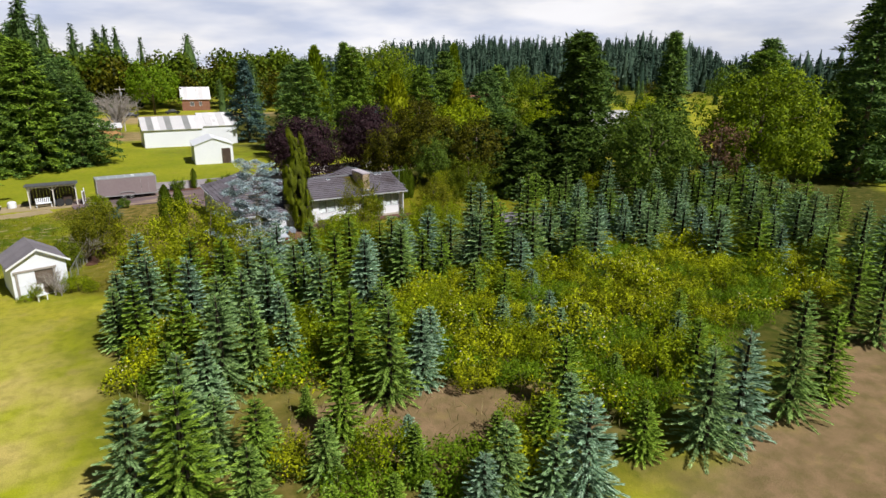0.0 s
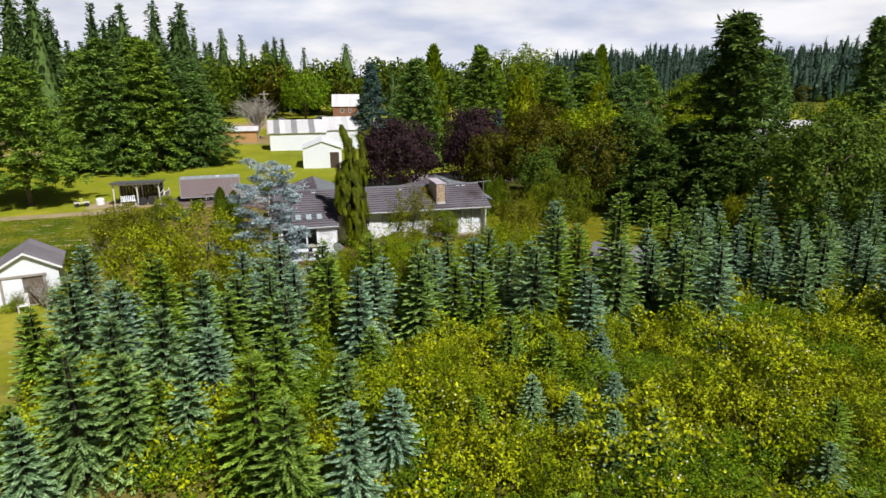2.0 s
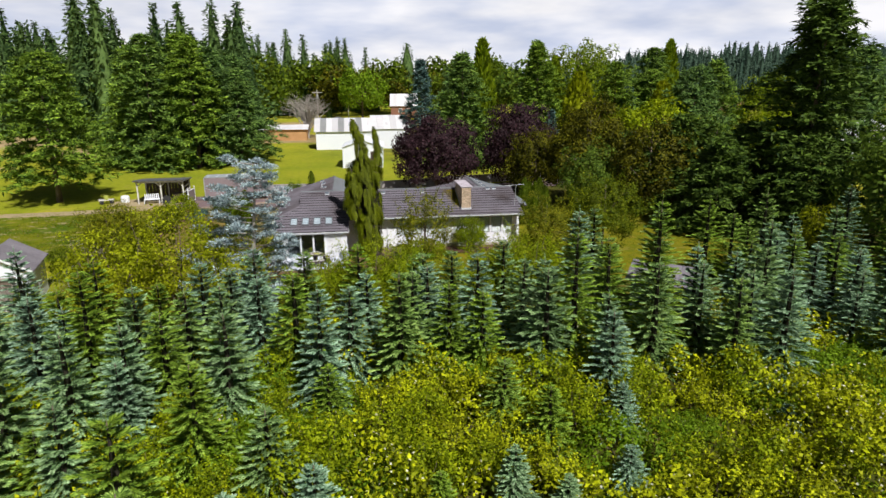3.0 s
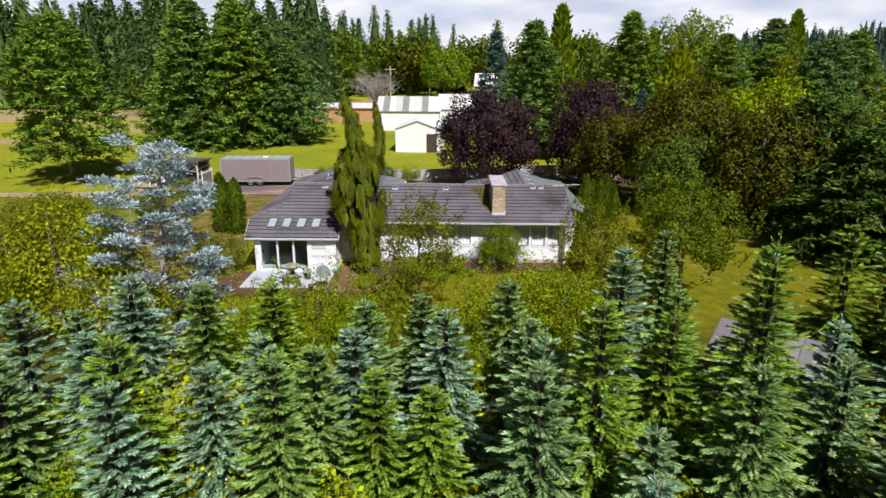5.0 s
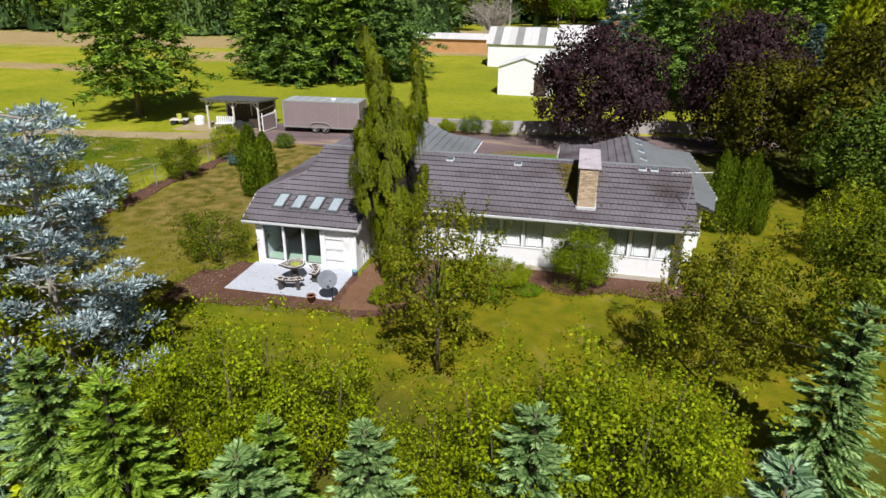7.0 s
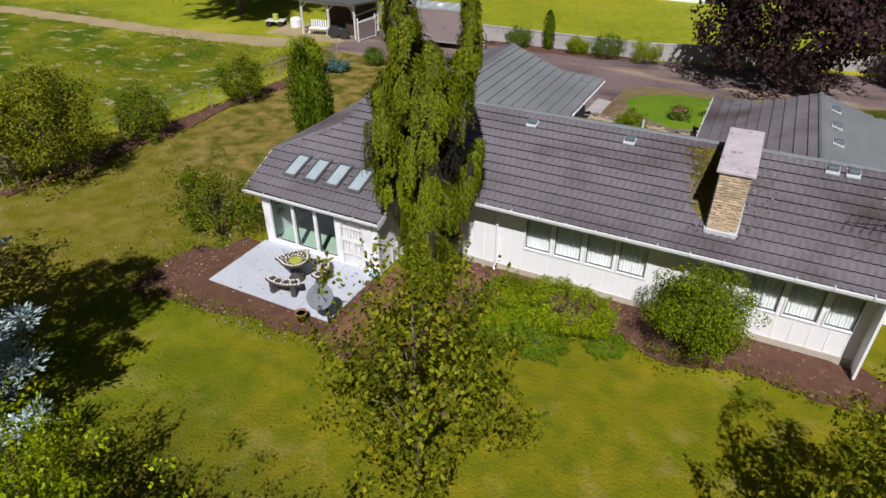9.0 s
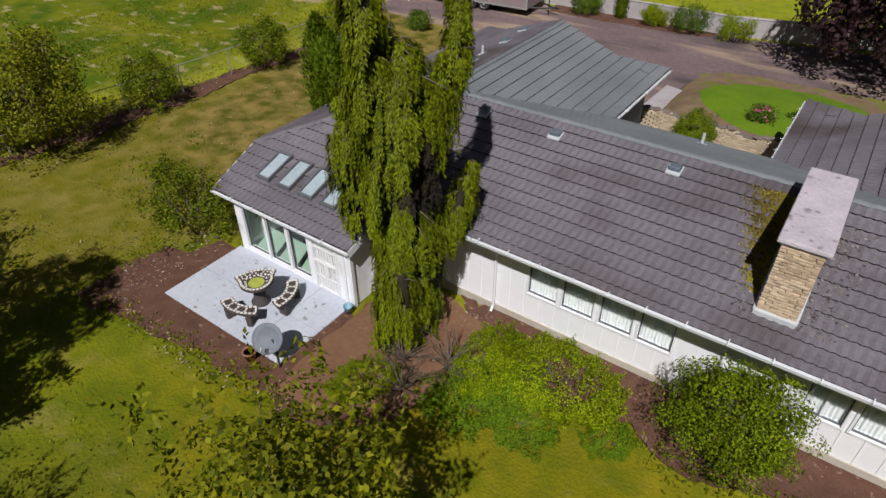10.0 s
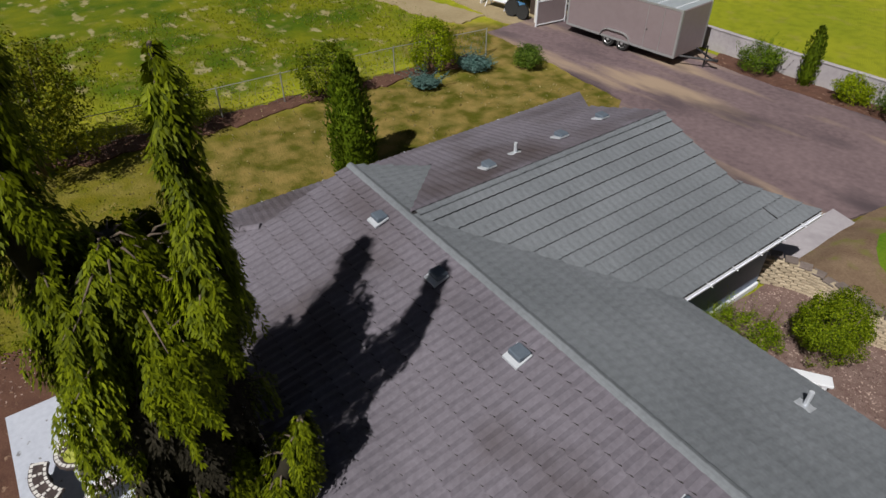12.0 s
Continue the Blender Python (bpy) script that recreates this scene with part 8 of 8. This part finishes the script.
gp = np.stack([px, py, np.zeros(n)], 1)[ok]
part("dry_stalks", array_mesh("dry_stalks", *kites(gp, np.array([0, 0, 1.0]) + 0.45 * rb_.randn(len(gp), 3), rb_.randn(len(gp), 3), rb_.uniform(0.3, 0.8, len(gp)), 0.035), M["dry_grass"]), None,
     label="dry straw-coloured stalks among the brambles", category="undergrowth", kind="stuff")

# woods far off
def far_conifer(r, h, n=560):
    """A conifer of many drooping sprays with an uneven outline."""
    wide, lean = h * r.uniform(0.17, 0.33), r.uniform(0.55, 0.95)
    f = r.uniform(0.0, 1.0, n) ** 0.85
    a = r.uniform(0, 6.283, n)
    lump = 1 + 0.22 * np.sin(2 * a + 11 * f + r.uniform(0, 6)) + 0.15 * np.sin(23 * f + r.uniform(0, 6))
    rad = wide * (1 - f) ** lean * lump * r.uniform(0.55, 1.1, n) + 0.008 * h
    o = np.stack([np.cos(a), np.sin(a), 0 * a], 1)
    size = h * (0.058 - 0.022 * f) * (560 / n) ** 0.35
    p_ = o * np.maximum(rad - 0.6 * size, 0)[:, None] + np.stack([0 * f, 0 * f, h * (0.04 + 0.95 * f)], 1)
    v, q = kites(p_, o + np.array([0, 0, -0.25]) + 0.45 * r.randn(n, 3), o * 0.5 + np.array([0, 0, 1.0]) + 0.5 * r.randn(n, 3), size, size * 0.42, 0.12, 0.55)
    fc, ac = np.repeat([0.0, 0.35, 0.7, 1.0], 6), np.tile(np.arange(6) * 6.283 / 6, 4)
    rc_ = (wide * 0.52 * (1 - 0.99 * fc) ** lean + 0.001 * h) * r.uniform(0.7, 1.2, 24)
    vc = np.stack([rc_ * np.cos(ac), rc_ * np.sin(ac), h * (0.03 + 0.93 * fc)], 1)
    qc = np.array([(m * 6 + n_, m * 6 + (n_ + 1) % 6, (m + 1) * 6 + (n_ + 1) % 6, (m + 1) * 6 + n_) for m in range(3) for n_ in range(6)])
    return joined([(v, q), (vc, qc)])


def far_round(r, h):
    lumps = unit(r.randn(11, 3)) * np.array([0.23, 0.23, 0.27]) * h + np.array([0, 0, 0.58 * h])
    c = np.repeat(lumps, 46, 0)
    d = unit(r.randn(len(c), 3))
    p_ = c + d * 0.17 * h * r.uniform(0.6, 1.15, (len(c), 1))
    p_[:, 2] = np.maximum(p_[:, 2], 0.05 * h)
    v, q = kites(p_, np.cross(d, r.randn(len(c), 3)), d + 0.5 * r.randn(len(c), 3), 0.062 * h, 0.052 * h)
    return v, q


def far_woods(name, label, seed, spots, mat, shape):
    """spots: (x, y, height) of trees joined in one mass."""
    r = np.random.RandomState(seed)
    groups = []
    for x, y, h in spots:
        v, q = shape(r, h)
        groups.append((v + np.array([x, y, ground_z(x, y) - 0.3]), q))
    return part(name, array_mesh(name, *joined(groups), M[mat]), None, label=label, category="woods", kind="stuff")


def clear_view(x, y):
    """Open meadow round the white barns and the far field."""
    return (-140 < x < -40 and 120 < y < 165) or (y < 225 and -8 < x < 34) or y < 88


rw = random.Random(9)
cones, rounds = [], []
for i in range(430):
    left = rw.random() < 0.5
    a = rw.uniform(-66, -6) if left else rw.uniform(-6, 78)
    d = rw.uniform(118, 230) if left else rw.uniform(130, 420) 
    x, y = 20 + d * math.sin(radians(a)), 40 + d * math.cos(radians(a))
    if clear_view(x, y):
        continue
    if left:
        h = rw.uniform(17, 29) * (0.75 if rw.random() < 0.3 else 1)
    else:
        h = rw.uniform(7, 15) + (6 * rw.random() if rw.random() < 0.2 else 0)
    if rw.random() < (0.66 if left else 0.5):
        cones.append((x, y, h * (1.0 if i % 7 else 1.18)))
    else:
        rounds.append((x, y, h * (0.62 if left else 0.9)))
for i in range(150):
    if i < 44:
        cones.append((rw.uniform(-50, 50), rw.uniform(232, 300), rw.uniform(17, 28) + 9 * rw.random() ** 3))
    rounds.append((rw.uniform(-60, 80), rw.uniform(226, 275), rw.uniform(12, 23)))
for i in range(110):
    a_, b_ = rw.uniform(-135, -6), rw.uniform(150, 190)
    if clear_view(a_, b_):
        b_ += 16
    if i % 3:
        cones.append((a_, b_, rw.uniform(18, 31)))
    else:
        rounds.append((a_, b_, rw.uniform(12, 19)))
far_woods("far_woods", "mixed dark conifer woods beyond the fields", 31, cones, "needle_far", far_conifer)
rounds = [p for p in rounds if not (165 < p[1] < 236 and abs(p[0] - 5 - 0.124 * (p[1] - 4.5)) < 9)]
third = len(rounds) // 3
far_woods("far_copse", "rounded green broad-leaved trees in the woods beyond", 33, rounds[:third], "leaf_deep", far_round)
far_woods("far_copse", "rounded olive trees among the distant conifers", 34, [(x, y, h * 0.85) for x, y, h in rounds[third:2 * third]], "leaf_weep", far_round)
far_woods("far_copse", "mid-green broad-leaved trees in the distance", 35, rounds[2 * third:], "arborvitae", far_round)
spots = []
for i in range(2300):
    a, d = rw.uniform(12, 76), rw.uniform(330, 720)
    spots.append((20 + d * math.sin(radians(a)), 40 + d * math.cos(radians(a)), rw.uniform(10, 20) + 8 * rw.random() ** 3))
# hill trees use the blue tint that stands for haze
far_woods("hill_woods", "dense dark conifers on the far hill", 32, spots, "needle_hill_haze", lambda r, h: far_conifer(r, h, 44))

# tangle in front of the garden shed
deadwood = twiggy("bare_shrub", "grey dead branches against the garden shed", 6, 1.9, 0.9, 30)
put(deadwood, -3.55, 46.55)
again(deadwood, -4.4, 46.15, 0.72, 110)
again(deadwood, -3.2, 46.2, 0.6, 220)
weeds = broadleaf("wild_shrub", "low yellow-green weeds beside the garden shed", "shrub", "thicket", 71, 0.9, 1.0, 0.8, "leaf_yellowgreen", 70, 44, 0.07, 0.2, 0.0, trunk_r=0.015, stems=3, inner=0.5, lump=0.2)
put(weeds, -2.2, 46.9)
again(weeds, -1.5, 46.3, 0.7, 80)
again(weeds, -5.2, 46.0, 0.5, 150)
again(wild, -2.7, 46.6, 0.35, 30)
again(wild, -4.6, 45.9, 0.28, 90)
brush = twiggy("bare_shrub", "brown dead shrub below the weeping cedar", 7, 0.9, 0.9, 34, "bark")
put(brush, 16.7, 53.0)
again(brush, 17.2, 54.1, 1.15, 80)
again(brush, 16.2, 53.7, 1.05, 200)
again(cover, 15.9, 52.7, 0.55, 60)

# grass tufts over the lawns and fields
rg = np.random.RandomState(55)


def tufts(name, label, mat, n, area, lo, hi, wid):
    x0, y0, x1, y1 = area
    p_ = np.stack([rg.uniform(x0, x1, n), rg.uniform(y0, y1, n), np.zeros(n)], 1)
    keep = np.array([not (9.3 < a < 28.5 and 51.8 < b < 69) and not (7.4 < a < 17.5 and 50.5 < b < 56) and noise.noise((a * 0.35, b * 0.35, 9)) > -0.25 for a, b, _ in p_])
    p_ = p_[keep]
    p_[:, 2] = [ground_z(a, b) for a, b, _ in p_]
    k = len(p_)
    return part(name, array_mesh(name, *kites(p_, np.array([0, 0, 0.8]) + 0.7 * rg.randn(k, 3) * [1, 1, 0.1], rg.randn(k, 3), rg.uniform(lo, hi, k), wid, 0.1, 0.35), M[mat]), None, label=label, category="grass", kind="stuff")


tufts("lawn_tufts", "short green grass tufts of the lawn", "grass_blade", 12000, (2, 42, 36, 57), 0.04, 0.09, 0.05)
tufts("field_tufts", "longer grass tufts of the rough field", "grass_blade", 9000, (-16, 52, -1.6, 74), 0.06, 0.15, 0.06)
tufts("dry_tufts", "straw-coloured grass tufts", "dry_grass", 5000, (-14, 50, 9, 74), 0.05, 0.14, 0.05)


def bed_litter(n):
    """Bark chips, dry leaves and twigs lying on the mulch."""
    p_ = np.stack([rg.uniform(7.7, 17.2, n), rg.uniform(50.8, 56.2, n), np.full(n, 0.045)], 1)
    p_ = p_[[not (9.2 < a < 14.2 and b > 51.2) and noise.noise((a * 0.8, b * 0.8, 4)) > -0.2 for a, b, _ in p_]]
    k = len(p_)
    part("bark_chips", array_mesh("bark_chips", *kites(p_, rg.randn(k, 3) * [1, 1, 0.15], np.tile([0, 0, 1.0], (k, 1)) + 0.5 * rg.randn(k, 3), rg.uniform(0.04, 0.13, k), 0.035), M["court_stone"]), None, label="pale bark chips and dry litter on the mulch", category="mulch", kind="stuff")


bed_litter(3000)


def edge_tufts(name, label, polys, n):
    """Grass growing over the wandering edges of the beds."""
    p_ = []
    for poly in polys:
        for (ax, ay), (bx, by) in zip(poly, poly[1:]):
            k = int(n * math.hypot(bx - ax, by - ay))
            f = rg.rand(k)
            p_.append(np.stack([ax + (bx - ax) * f + 0.20 * rg.randn(k), ay + (by - ay) * f + 0.20 * rg.randn(k), np.full(k, 0.03)], 1))
    p_ = np.concatenate(p_)
    k = len(p_)
    part(name, array_mesh(name, *kites(p_, np.array([0, 0, 0.8]) + 0.7 * rg.randn(k, 3) * [1, 1, 0.1], rg.randn(k, 3), rg.uniform(0.05, 0.15, k), 0.045, 0.1, 0.35), M["grass_blade"]), None, label=label, category="grass", kind="stuff")


edge_tufts("edge_tufts", "grass tufts creeping over the mulch edges",
           [[(14.9, 51.0), (14.4, 51.4), (9.2, 50.9), (7.6, 50.7), (7.6, 53.4)], [(17.3, 55.2), (19.4, 54.5), (21.0, 55.0), (22.2, 54.5), (24.0, 55.1), (27.2, 54.9), (27.6, 55.4)]], 90)


lay_panels()
